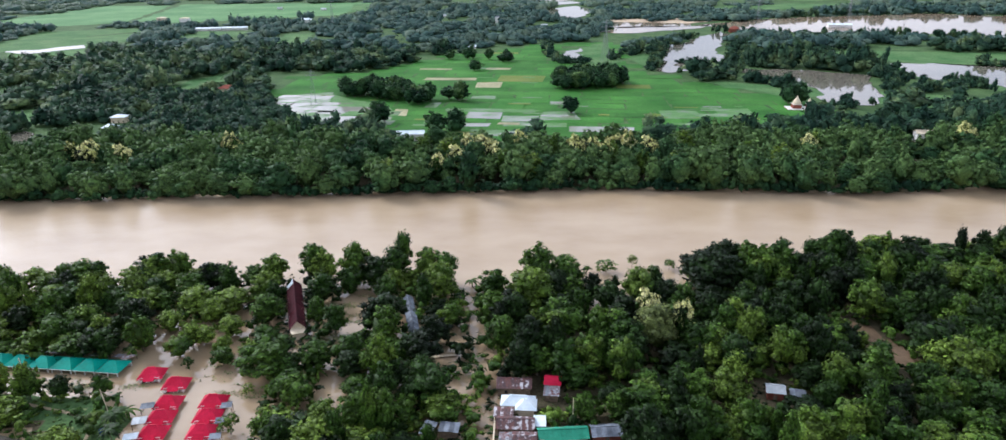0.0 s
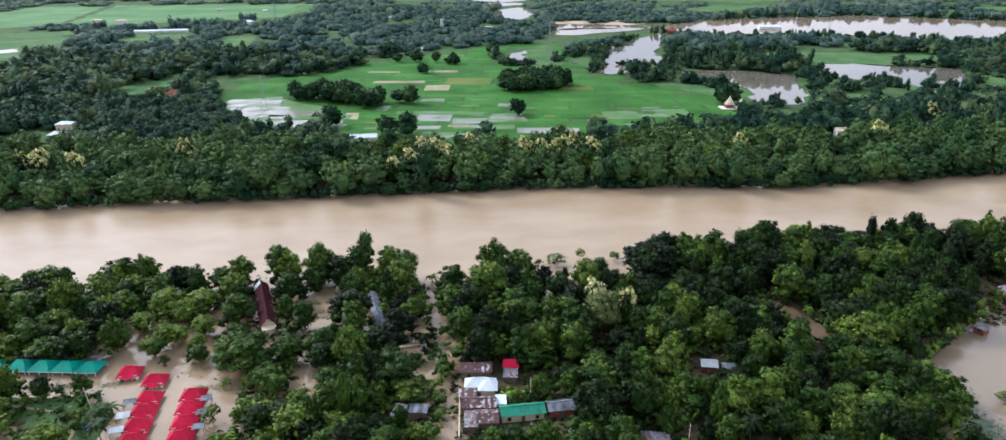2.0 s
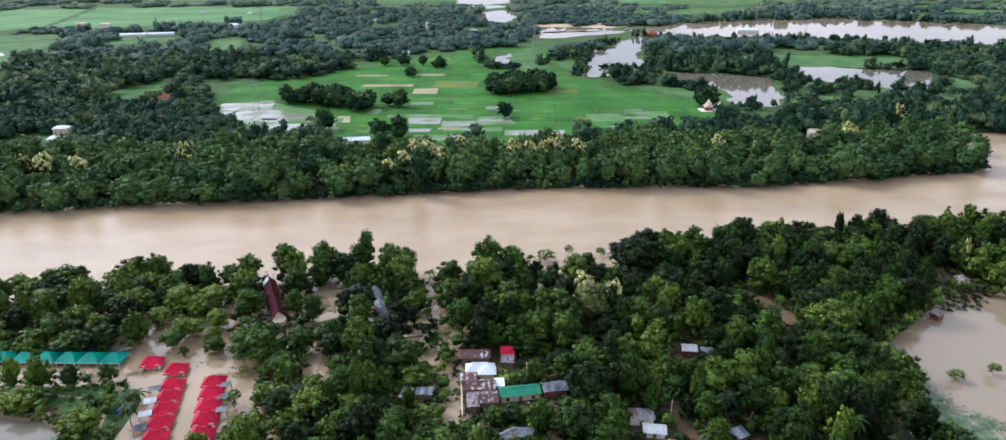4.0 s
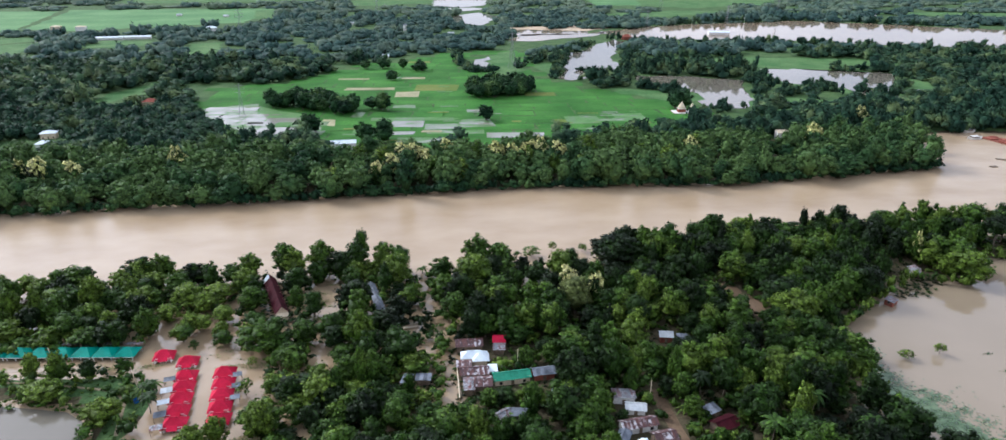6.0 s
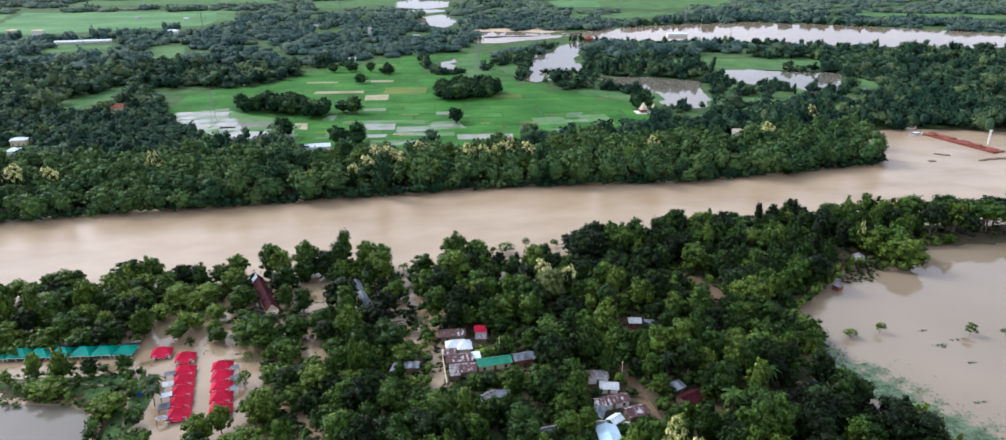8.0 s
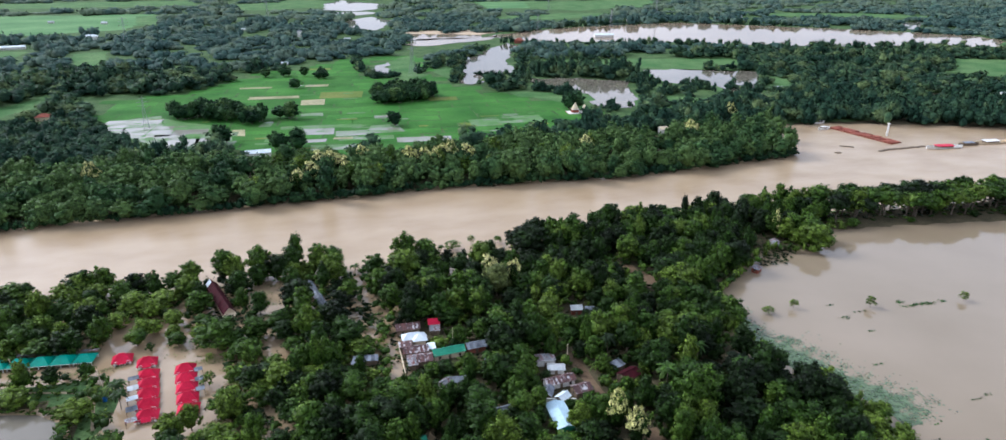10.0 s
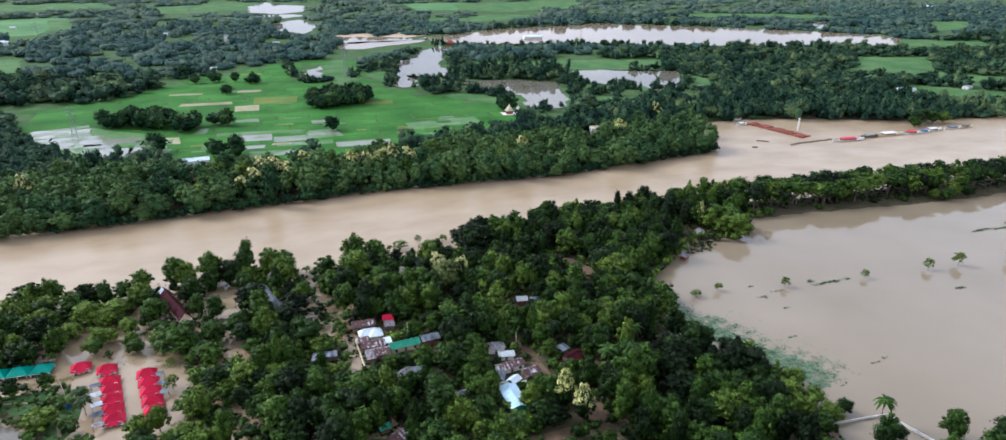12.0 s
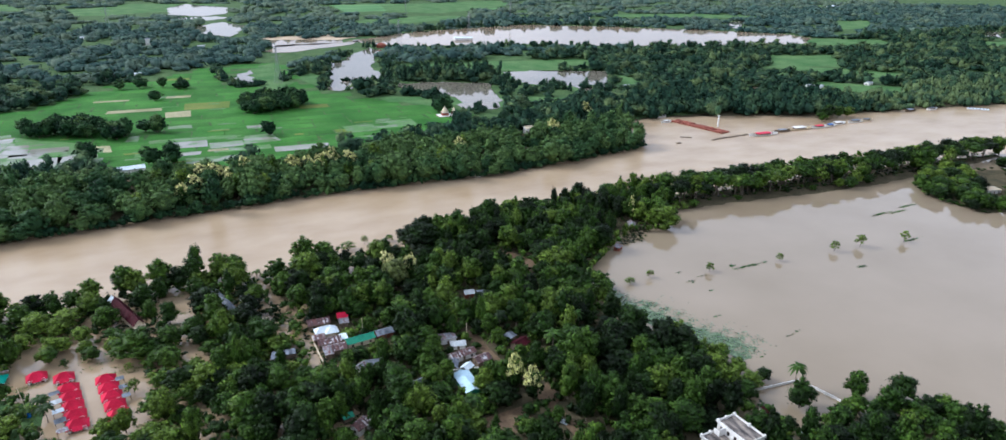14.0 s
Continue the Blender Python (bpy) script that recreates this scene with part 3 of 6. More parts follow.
trodden("path", [(-150, 146), (-124, 142), (-112, 138.6), (-101.5, 135.4), (-96, 132.8), (-92.6, 128.5), (-91.5, 122), (-90, 114)], 0.9, M_PATH, "narrow brown footpath along the grassy pond bank")
for k, poly in enumerate(PONDS):
    pond = new("pond", flat_polygon("pond", poly, 1.0, M_FARLAKE if poly in PONDS_B[:1] + PONDS_B[4:5] + PONDS_C[2:3] + PONDS_C[4:] else M_POND, 4.0, k))
    tagged(pond, "still sheet of flood water shining among the fields", "water", kind="structure")

# ---- trees ----
def leaf_cards(r, centres, normals, size):
    """Small pointed leaf sprays at the centres, facing roughly along the normals."""
    n = len(centres)
    nrm = normals + r.normal(0, 0.55, (n, 3))
    nrm /= np.linalg.norm(nrm, axis=1, keepdims=True)
    side = np.cross(nrm, r.normal(0, 1, (n, 3)))
    side /= np.linalg.norm(side, axis=1, keepdims=True) + 1e-9
    up = np.cross(nrm, side)
    s = (size * r.uniform(0.55, 1.45, (n, 1)))
    w = s * r.uniform(0.5, 0.95, (n, 1))
    v = np.stack([centres - up * s * 0.8 - side * w, centres - up * s * 0.8 + side * w, centres + up * s * 1.2 + nrm * s * 0.3], 1)
    return v.reshape(-1, 3), np.arange(3 * n).reshape(n, 3)


def ball(r, centre, radii, seg=7, rings=4):
    """A rough closed lump of triangles."""
    v = [(centre[0], centre[1], centre[2] + radii[2])]
    for j in range(1, rings):
        th = math.pi * j / rings
        for i in range(seg):
            ph, k = 6.2832 * (i + 0.5 * (j % 2)) / seg, r.uniform(0.85, 1.12)
            v.append((centre[0] + radii[0] * k * math.sin(th) * math.cos(ph), centre[1] + radii[1] * k * math.sin(th) * math.sin(ph),
                      centre[2] + radii[2] * k * math.cos(th)))
    v.append((centre[0], centre[1], centre[2] - radii[2]))
    f = []
    for i in range(seg):
        j = (i + 1) % seg
        f.append((0, 1 + i, 1 + j))
        for k in range(rings - 2):
            a, b = 1 + k * seg + i, 1 + k * seg + j
            f += [(a, a + seg, b + seg), (a, b + seg, b)]
        last = 1 + (rings - 2) * seg
        f.append((last + i, len(v) - 1, last + j))
    return np.array(v), np.array(f)


def grove(seed, radius, count, high, lump, cards, size=1.2, seg=5, rings=3):
    """A few crowns of different heights, as seen from afar: rough cores in loose leaf sprays."""
    r = np.random.RandomState(seed)
    pieces = []
    for k in range(count):
        a, d = 2.4 * k + r.uniform(-0.6, 0.6), radius * math.sqrt((k + 0.4) / count)
        s, top = lump * r.uniform(0.6, 1.3), high * r.uniform(0.5, 1.2)
        tall = min(top / 2, s * r.uniform(0.9, 1.5))
        c = np.array((d * math.cos(a), d * math.sin(a), top - tall))
        v, f = ball(r, c, (s * 0.92, s * 0.92, tall * 0.94), seg, rings)
        soft = (v - c) / np.linalg.norm(v - c, axis=1, keepdims=True) + (0, 0, 0.55)
        pieces.append((v, f, soft / np.linalg.norm(soft, axis=1, keepdims=True)))
        n = cards // count
        if n:
            q = r.normal(0, 1, (n, 3))
            q[:, 2] = np.where(q[:, 2] < -0.4, -q[:, 2], q[:, 2])
            q /= np.linalg.norm(q, axis=1, keepdims=True)
            v, f = leaf_cards(r, c + q * (s, s, tall) * r.uniform(0.85, 1.25, (n, 1)), q, size)
            soft = q + (0, 0, 0.75) + r.normal(0, 0.3, q.shape)
            pieces.append((v, f, np.repeat(soft / np.linalg.norm(soft, axis=1, keepdims=True), 3, 0)))
    return merged(pieces)


def merged(pieces):
    """Joins pieces of verts and faces, and of normals where they have them."""
    n, fs = 0, []
    for p in pieces:
        fs.append(p[1] + n)
        n += len(p[0])
    whole = [np.concatenate([p[0] for p in pieces]), np.concatenate(fs)]
    if len(pieces[0]) > 2:
        whole.append(np.concatenate([p[2] for p in pieces]))
    return tuple(whole)


def leaf_mesh(name, verts, faces, normals, material):
    """A mesh whose leaves take the light as the rounded clump does that they grow on."""
    me = mesh_from(name, verts, faces, material, True)
    me.normals_split_custom_set_from_vertices(normals)
    return me


def crown(seed, radius, low, high, lobes, cards, size, spread=0.62, lump=0.36, core=True, stray=0.16, top=0.3, seg=6, rings=3):
    """A rounded crown of many leafy lobes between the heights low and high, drawn in above by top, with a ragged outline."""
    r = np.random.RandomState(seed)
    half, mid = (high - low) / 2, (high + low) / 2
    balls = []
    for k in range(lobes):
        u = -0.62 + 1.6 * (k + r.uniform(0.1, 0.9)) / lobes
        a = 2.4 * k + r.uniform(-0.5, 0.5)
        ring = math.sqrt(max(0.0, 1 - min(1.0, abs(u)) ** 2)) * (1 - top * max(0.0, u))
        rad = radius * lump * (0.55 + 0.95 * r.uniform(0, 1) ** 1.6)
        d = max(0.0, radius - rad * 0.9) * ring * r.uniform(0.6, 1.22)
        z = mid + (half - rad * 0.75) * min(1.0, u) * r.uniform(0.8, 1.12)
        balls.append((np.array([d * math.cos(a), d * math.sin(a), z]), rad))
    # sprigs that break the outline
    for k in range(lobes // 3 if lobes > 5 else 0):
        u, a, rad = r.uniform(-0.35, 1.0), r.uniform(0, 6.283), radius * r.uniform(0.11, 0.21)
        d = radius * math.sqrt(1 - u * u) * (1 - top * max(0.0, u)) * r.uniform(0.86, 1.06)
        balls.append((np.array([d * math.cos(a), d * math.sin(a), mid + half * u * r.uniform(0.92, 1.06)]), rad))
    pieces = []
    weights = np.array([b[1] ** 2 for b in balls])
    counts = (cards * weights / weights.sum()).astype(int)
    centre = np.array([0, 0, mid - half * 0.25])
    for (c, rad), n in zip(balls, counts):
        n = max(n, 3)
        d = r.normal(0, 1, (n, 3))
        d[:, 2] = np.where(d[:, 2] < -0.45, -d[:, 2] * 0.6, d[:, 2])
        d /= np.linalg.norm(d, axis=1, keepdims=True)
        out = np.where(r.uniform(0, 1, (n, 1)) < stray, r.uniform(1.06, 1.42, (n, 1)), r.uniform(0.8, 1.1, (n, 1)))
        p = c + d * rad * out
        deep = np.zeros(n, bool)
        for c2, rad2 in balls:
            if c2 is not c:
                deep |= np.linalg.norm(p - c2, axis=1) < rad2 * 0.78
        p, d = p[~deep], d[~deep]
        if len(p):
            v, f = leaf_cards(r, p, d + (0, 0, 0.35), size)
            soft = d + (p - centre) / radius * 0.3 + r.normal(0, 0.62, d.shape)
            soft /= np.linalg.norm(soft, axis=1, keepdims=True)
            pieces.append((v, f, np.repeat(soft, 3, 0)))
        if core:
            k = rad * 0.84
            v, f = ball(r, c, (k, k, k * 0.95), seg, rings)
            pieces.append((v, f, (v - c) / np.linalg.norm(v - c, axis=1, keepdims=True)))
    if core and cards > 150:
        c = np.array([0, 0, mid - half * 0.1])
        v, f = ball(r, c, (radius * 0.62, radius * 0.62, half * 0.74), 7, 4)
        pieces.append((v, f, (v - c) / np.linalg.norm(v - c, axis=1, keepdims=True)))
    return merged(pieces)


def trunk(seed, height, base, lean=0.08, limbs=4):
    """A tapered trunk with limbs that reach into the crown."""
    r = random.Random(seed)
    pieces = []

    def tube(p, q, r0, r1, seg=5):
        p, q = Vector(p), Vector(q)
        ax = (q - p).normalized()
        u = ax.orthogonal().normalized()
        w = ax.cross(u)
        v = [tuple(o + (u * math.cos(6.2832 * i / seg) + w * math.sin(6.2832 * i / seg)) * k) for o, k in ((p, r0), (q, r1)) for i in range(seg)]
        f = [(i, (i + 1) % seg, seg + (i + 1) % seg, seg + i) for i in range(seg)]
        pieces.append((np.array(v), np.array(f)))

    p, rad = Vector((0, 0, -1.2)), base * 1.25
    for k in range(3):
        q = Vector((r.uniform(-1, 1) * lean * height * (k + 1) / 3, r.uniform(-1, 1) * lean * height * (k + 1) / 3, height * (k + 1) / 3))
        tube(p, q, rad, rad * 0.78)
        if k > 0:
            for j in range(limbs // 2):
                a = r.uniform(0, 6.283)
                tube(q, q + Vector((math.cos(a), math.sin(a), r.uniform(0.5, 1.1))) * height * r.uniform(0.2, 0.32), rad * 0.5, rad * 0.18, 4)
        p, rad = q, rad * 0.78
    return merged(pieces)


def frond_palm(seed, height, fronds, length, width, droop):
    """Crown of arching fronds, each a ridge with leaflets on both sides."""
    r = np.random.RandomState(seed)
    v, f = [], []
    for k in range(fronds):
        a, rise = 6.283 * k / fronds * 1.62 + r.uniform(-0.2, 0.2), r.uniform(-0.1, 1.2)
        out, side = np.array([math.cos(a), math.sin(a), 0]), np.array([-math.sin(a), math.cos(a), 0])
        last = None
        L = length * r.uniform(0.8, 1.15)
        for j in range(7):
            t = j / 6
            p = np.array([0, 0, height]) + out * L * (t - 0.18 * t * t) * math.cos(rise * 0.6) + np.array([0, 0, L * (math.sin(rise) * t * 0.8 - droop * t * t)])
            w = width * (0.35 + 1.2 * t - 1.5 * t * t)
            row = [p - side * w - (0, 0, w * 0.5), p, p + side * w - (0, 0, w * 0.5)]
            n = len(v)
            v += row
            if last is not None and j % 1 == 0:
                f += [(last, last + 1, n + 1, n), (last + 1, last + 2, n + 2, n + 1)]
            last = n
    return np.array(v), np.array(f)


TREE_KINDS = {}


def add_kind(name, label, category, variants, leaf_material, blossom=None):
    """A kind of tree: its label, its variants of trunk and crown, and its blossom if it has any."""
    meshes = []
    for t, c in variants:
        top = leaf_mesh("crown", *c, leaf_material) if len(c) > 2 else mesh_from("crown", *c, leaf_material, True)
        meshes.append((mesh_from("trunk", *t, M_BARK, True), top))
    TREE_KINDS[name] = (label, category, meshes, leaf_mesh("blossom", *blossom, M_BLOSSOM) if blossom else None)


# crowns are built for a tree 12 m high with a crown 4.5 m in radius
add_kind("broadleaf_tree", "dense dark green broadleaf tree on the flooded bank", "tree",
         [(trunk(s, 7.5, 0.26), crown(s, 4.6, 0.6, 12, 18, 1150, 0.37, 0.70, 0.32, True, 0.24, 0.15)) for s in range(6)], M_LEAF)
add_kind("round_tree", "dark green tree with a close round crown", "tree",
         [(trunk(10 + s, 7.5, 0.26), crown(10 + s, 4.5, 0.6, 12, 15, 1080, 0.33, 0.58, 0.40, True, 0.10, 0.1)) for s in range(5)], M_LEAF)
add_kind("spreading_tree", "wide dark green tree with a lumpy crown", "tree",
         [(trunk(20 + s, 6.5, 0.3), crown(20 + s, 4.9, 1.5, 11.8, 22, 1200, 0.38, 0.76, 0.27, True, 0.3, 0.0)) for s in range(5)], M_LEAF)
add_kind("light_green_tree", "bright yellow-green leafy tree", "tree",
         [(trunk(40 + s, 7, 0.24), crown(40 + s, 4.6, 0.4, 12.2, 22, 1150, 0.40, 0.70, 0.27, True, 0.34, 0.25)) for s in range(4)], M_LEAF_LIGHT)
add_kind("slender_tree", "tall narrow green tree", "tree",
         [(trunk(60 + s, 9, 0.2), crown(60 + s, 4.6, 0.4, 12.3, 15, 900, 0.42, 0.58, 0.40, True, 0.2, 0.3)) for s in range(4)], M_LEAF)
add_kind("olive_tree", "tall olive-green tree with a full crown", "tree",
         [(trunk(70, 7.5, 0.3), crown(70, 4.6, 1.2, 12, 22, 1500, 0.32, 0.66, 0.32, True, 0.16, 0.2))], M_LEAF_OLIVE)
add_kind("leafy_shrub", "low green shrub among the trees", "shrub",
         [(trunk(80 + s, 5, 0.2, 0.08, 0), crown(80 + s, 4.5, 0.0, 12, 9, 420, 0.6, 0.62, 0.4)) for s in range(4)], M_LEAF)
add_kind("open_tree", "young tree with a thin crown standing in water", "tree",
         [(trunk(90 + s, 9, 0.16), crown(90 + s, 4.5, 1.2, 12, 12, 420, 0.6, 0.75, 0.34, False)) for s in range(3)], M_LEAF_LIGHT)
add_kind("dike_tree", "dark flat-topped tree on the long dike, trunk showing", "tree",
         [(trunk(85 + s, 6.5, 0.3), crown(85 + s, 5.0, 5.6, 11.6, 14, 560, 0.48, 0.85, 0.32, True, 0.26, -0.1)) for s in range(4)], M_LEAF)
add_kind("coconut_palm", "coconut palm with arching green fronds", "palm",
         [(trunk(95 + s, 10.5, 0.16, 0.05, 0), frond_palm(95 + s, 10.6, 30, 4.2, 0.8, 0.75)) for s in range(2)], M_LEAF)
add_kind("banana_plant", "banana plant with long drooping leaves", "banana plant",
         [(trunk(97 + s, 5.0, 0.3, 0.05, 0), frond_palm(97 + s, 5.0, 11, 6.0, 1.0, 0.8)) for s in range(2)], M_LEAF_LIGHT)
add_kind("flowering_tree", "tall tree crowned with pale yellow blossom", "tree",
         [(trunk(99, 7.5, 0.25), crown(99, 4.5, 0.5, 12, 17, 1000, 0.36, 0.66, 0.32))], M_LEAF,
         crown(299, 4.6, 4.0, 12.7, 13, 520, 0.46, 0.66, 0.34, False))


def plant(kind, x, y, h, rad, seed, z=0.0):
    label, category, variants, blossom = TREE_KINDS[kind]
    r = random.Random(seed * 7919 + 13)
    t, c = variants[r.randrange(len(variants))]
    base = new(kind)
    base.empty_display_size = 1.0
    base.location, base.rotation_euler = (x, y, z), (0, 0, r.uniform(0, 6.283))
    base.scale = (rad / 4.5, rad / 4.5, h / 12.0)
    tagged(base, label, category, group=category + "s on the near bank")
    part("trunk", t, None, base)
    top = part("crown", c, None, base)
    if blossom:
        part("blossom", blossom, None, top, "pale yellow blossom")
    return base


def scatter(poly, step, seed, avoid, margin=1.5, jitter=0.42):
    """Jittered points in staggered rows, within poly and outside what is to be avoided."""
    r = np.random.RandomState(seed)
    p = np.array(poly, float)
    xs, ys = np.arange(p[:, 0].min(), p[:, 0].max(), step), np.arange(p[:, 1].min(), p[:, 1].max(), step * 0.88)
    X, Y = np.meshgrid(xs, ys)
    X[1::2] += step / 2
    X, Y = X.ravel() + r.uniform(-jitter, jitter, X.size) * step, Y.ravel() + r.uniform(-jitter, jitter, X.size) * step
    keep = inside(poly, X, Y) & ~any_of(avoid, X, Y, margin)
    return X[keep], Y[keep]


NEAR_WOOD = [(-190, 196), (-60, 202), (20, 197), (28, 188), (45, 187), (60, 207), (100, 215), (165, 221), (212, 221), (226, 208),
             (222, 186), (192, 184), (190, 163), (171, 172), (149, 159), (133, 147), (116, 138), (109, 121), (107, 100), (110, 78),
             (120, 62), (116, 44), (118, 24), (112, 0), (90, -8), (50, 22), (10, 52), (-30, 62), (-58, 84), (-85, 98), (-135, 108), (-190, 150)]
DIKE_WOOD = [(222, 191), (226, 208), (320, 199), (400, 191), (520, 178), (520, 169), (414, 170), (333, 176), (282, 184)]
SHED_PLOT = [(-31.5, 190), (-28, 191), (-22.5, 165), (-26.5, 165)]
HOUSES = [SHED_PLOT, [(-137, 145), (-94, 145), (-94, 158), (-137, 158)], [(-70, 199), (-60, 199), (-50, 158), (-62, 158)],
          [(-4, 145), (15, 145), (15, 134), (8, 130), (9, 126), (26, 126), (26, 117), (-4, 115)], [(-20, 131), (-8, 131), (-8, 122), (-20, 122)],
          [(59, 145), (71, 145), (71, 133), (59, 133)], [(37, 113), (47, 112), (50, 88), (44, 86), (41, 74), (31, 74), (33, 98)],
          [(78, 26), (99, 26), (99, 8), (78, 8)], [(168, 183), (182, 183), (182, 165), (168, 156), (157, 156), (161, 167)],
          [(16.5, 91), (23.5, 91), (23.5, 86.5), (16.5, 86.5)], [(5.5, 109.5), (14.5, 109.5), (14.5, 105.3), (5.5, 105.3)], [(-5.5, 84.5), (2, 84.5), (2, 74), (-5.5, 74)], [(59.5, 103.5), (68, 103.5), (68, 92.5), (59.5, 92.5)]]
# low growth only in front of these houses, which stand in the open
LOW_GROWTH = [[(15, 85), (26, 85), (26, 76), (15, 76)], [(4, 104), (16, 104), (16, 95), (4, 95)], [(-8, 73), (4, 73), (2, 64), (-8, 64)], [(58, 92), (70, 92), (69, 83), (58, 83)],
              [(-4, 118), (28, 118), (28, 106), (-4, 106)], [(57, 134), (73, 134), (73, 122), (57, 122)], [(-22, 123), (-6, 123), (-6, 114), (-22, 114)], [(29, 76), (44, 76), (42, 64), (28, 64)],
              [(-16, 140), (-6, 140), (-6, 112), (-16, 112)], [(90, 150), (106, 150), (104, 136), (90, 136)], [(26, 60), (34, 44), (46, 44), (52, 40), (54, 68), (49, 62), (40, 54)]]

# trees that stand out, as x, y, height, crown radius
TALL = [(-33, 211, 15, 3.1), (32.4, 182.8, 11, 2.1), (45.3, 187.6, 12, 2.7), (76, 186, 13, 2.0), (-97.8, 143, 5.5, 2.2)]
LIGHT_A = [(-61, 205, 13, 2.9), (-57.2, 202, 12, 2.6), (-47.3, 205, 13, 3.1), (-68, 178, 9, 4.8), (-48.1, 153.9, 8, 4.3), (-40.4, 156.8, 8, 4.7), (-32.8, 151.5, 8, 3.9),
           (-94.6, 174, 6, 4.0), (-82, 167, 5, 3.2), (-73, 156, 5, 3.0), (-66, 158, 6, 3.4), (-68.7, 103, 9, 3.6), (-64, 107, 8, 3.2), (-0.5, 160.5, 11, 4.4), (-3.3, 174.8, 11, 4.8), (11.3, 201, 14, 5.9), (8.2, 183, 14, 6.9), (77.2, 201.8, 14, 4.6), (25.3, 163.6, 12, 2.5)]
LIGHT_B1 = [(103.3, 176.1, 13, 5.2), (136.6, 156.9, 13, 5.1), (119.4, 146, 12, 2.9), (-97.3, 162.9, 11, 4.0), (-132.8, 200, 10, 6.6), (-75, 161.4, 7, 3.2),
            (-114.8, 132.6, 6, 5.0), (-95.2, 120.4, 6.5, 4.6), (15.6, 74.1, 12, 5.1), (38.6, 76, 10, 2.5), (-10.7, 81.4, 11, 3.4), (114.6, 114.2, 8, 5.1), (192, 165.5, 12, 7.6),
            (185, 179, 11, 5), (194, 174, 11, 5), (125.6, 9.8, 9, 4.6), (112, 43, 8, 4.6), (133, 13, 6, 3.4), (124, 11.5, 6, 3.2), (161.5, -1, 8, 4.2)]
LIGHT_B2 = [(87.5, 140, 12.5, 5.8), (187, 171, 9, 4.6), (197, 177, 12, 6.0), (191, 181, 12, 5.4), (183, 185, 12, 5.0), (145.6, 18.6, 10.5, 3.2), (146, 0.5, 7, 3.8), (160, -7, 7, 4.0), (116, 51.5, 7, 4.4), (117, 60, 7, 4.2)]
LIGHT_B3 = [(27, 113, 7, 3.2), (33, 106, 8, 3.4), (29, 99, 9, 4), (17, 113, 7, 3), (5, 113, 6, 2.8), (57.5, 101, 7, 3.0), (58, 109, 9, 3.6), (56, 82, 6, 2.4), (31, 89, 8, 3.2), (26, 95, 8, 3.4), (43.5, 81, 8, 2.6), (18, 131, 7, 3.0), (26, 131, 8, 3.4)]
LIGHT_B = LIGHT_B1 + LIGHT_B2 + LIGHT_B3
DARK_A1 = [(-35, 204, 12, 3.8), (-24, 204, 12, 4.7), (-18.9, 202, 11, 3.1), (-73.1, 202, 11, 2.9), (-40.8, 200, 7, 3.7), (-55, 188.7, 10, 4.9),
           (-47, 171.3, 9, 3.6), (-48.1, 196, 9, 4.0), (-73.7, 193, 9, 4.9), (-18.5, 165, 9, 4.2), (-3, 190, 11, 4.4), (100.6, 193.1, 13, 4.7),
           (118.9, 122.1, 8, 4.3), (-112.1, 204, 11, 5.6), (492, 305, 9, 5), (500, 310, 11, 6), (510, 313, 12, 6.6), (520, 310, 11, 6), (530, 308, 10, 5.6), (-86, 160, 6, 3.6), (-76, 171, 6, 3.8)]
DARK_A2 = [(-84, 179, 7, 4.2), (-90, 186, 8, 4.6), (-96, 193, 9, 4.8), (-55, 149, 7, 3.8), (-51.7, 142, 7, 4.2), (-49.5, 138, 8, 4.2)]
DARK_A = DARK_A1 + DARK_A2
DARK_B1 = [(-105.4, 205, 11, 5.2), (-92.2, 200, 9, 3.6), (-122.2, 166.3, 9, 4.6), (-90.4, 182.8, 9, 5.0), (-84.7, 165, 7, 3.3), (-106.6, 141.6, 6.5, 2.9),
           (-123, 144.5, 8, 2.6), (-114, 141.5, 10, 2.8), (115.9, 127.3, 8, 5.3), (125.4, 23.8, 10, 4.5), (158.5, 11.4, 9.5, 5.0),
           (149.7, 1, 9, 4.7), (120.5, 39, 6, 3.6), (122, 47, 6, 3.8), (127, 40, 5, 2.8), (124, 57, 6, 3.4), (113, 35, 7, 4.0), (158.8, -5.4, 9, 3.9)]
DARK_B2 = [(132.4, 2.9, 9, 5.0), (140, 14, 6, 3.6), (140, 8, 7, 4.0), (159, 1, 8, 4.6), (163, -7, 8, 4.6), (139, 3.5, 7, 4.0), (151, -3, 7, 4.2), (113, 17, 5, 2.6)]
DARK_B = DARK_B1 + DARK_B2
WIDE = [(-34, 172.5, 11, 6.0), (-18.5, 191, 12, 5.0), (-21.5, 156, 9, 5.0), (-59.6, 152.5, 9.5, 7.2), (19.6, 196.9, 12, 5.7), (63.6, 194, 14, 8.6), (21.9, 150.4, 12, 4.9),
        (15.1, 167.6, 12, 6.1), (-106.4, 160.5, 9, 4.8), (70, 203, 14, 5.5)]
IN_WATER = [(34.1, 210.6, 4, 3.7), (43.3, 213.8, 4.5, 1.8), (55.6, 212, 3.5, 2.2), (-80.9, 153.5, 4, 1.5), (174, 114, 4.5, 2.2), (145, 121, 3.8, 1.8), (247, 104, 5.5, 2.4), (264, 102, 6.5, 2.8),
            (213, 108, 4, 1.8), (290, 96, 6, 2.4), (133, 120, 3, 2.4), (-66, 152, 3, 1.4), (-62, 143, 3, 1.5), (-61, 128, 5, 2.4), (49, 209, 3, 1.2)]
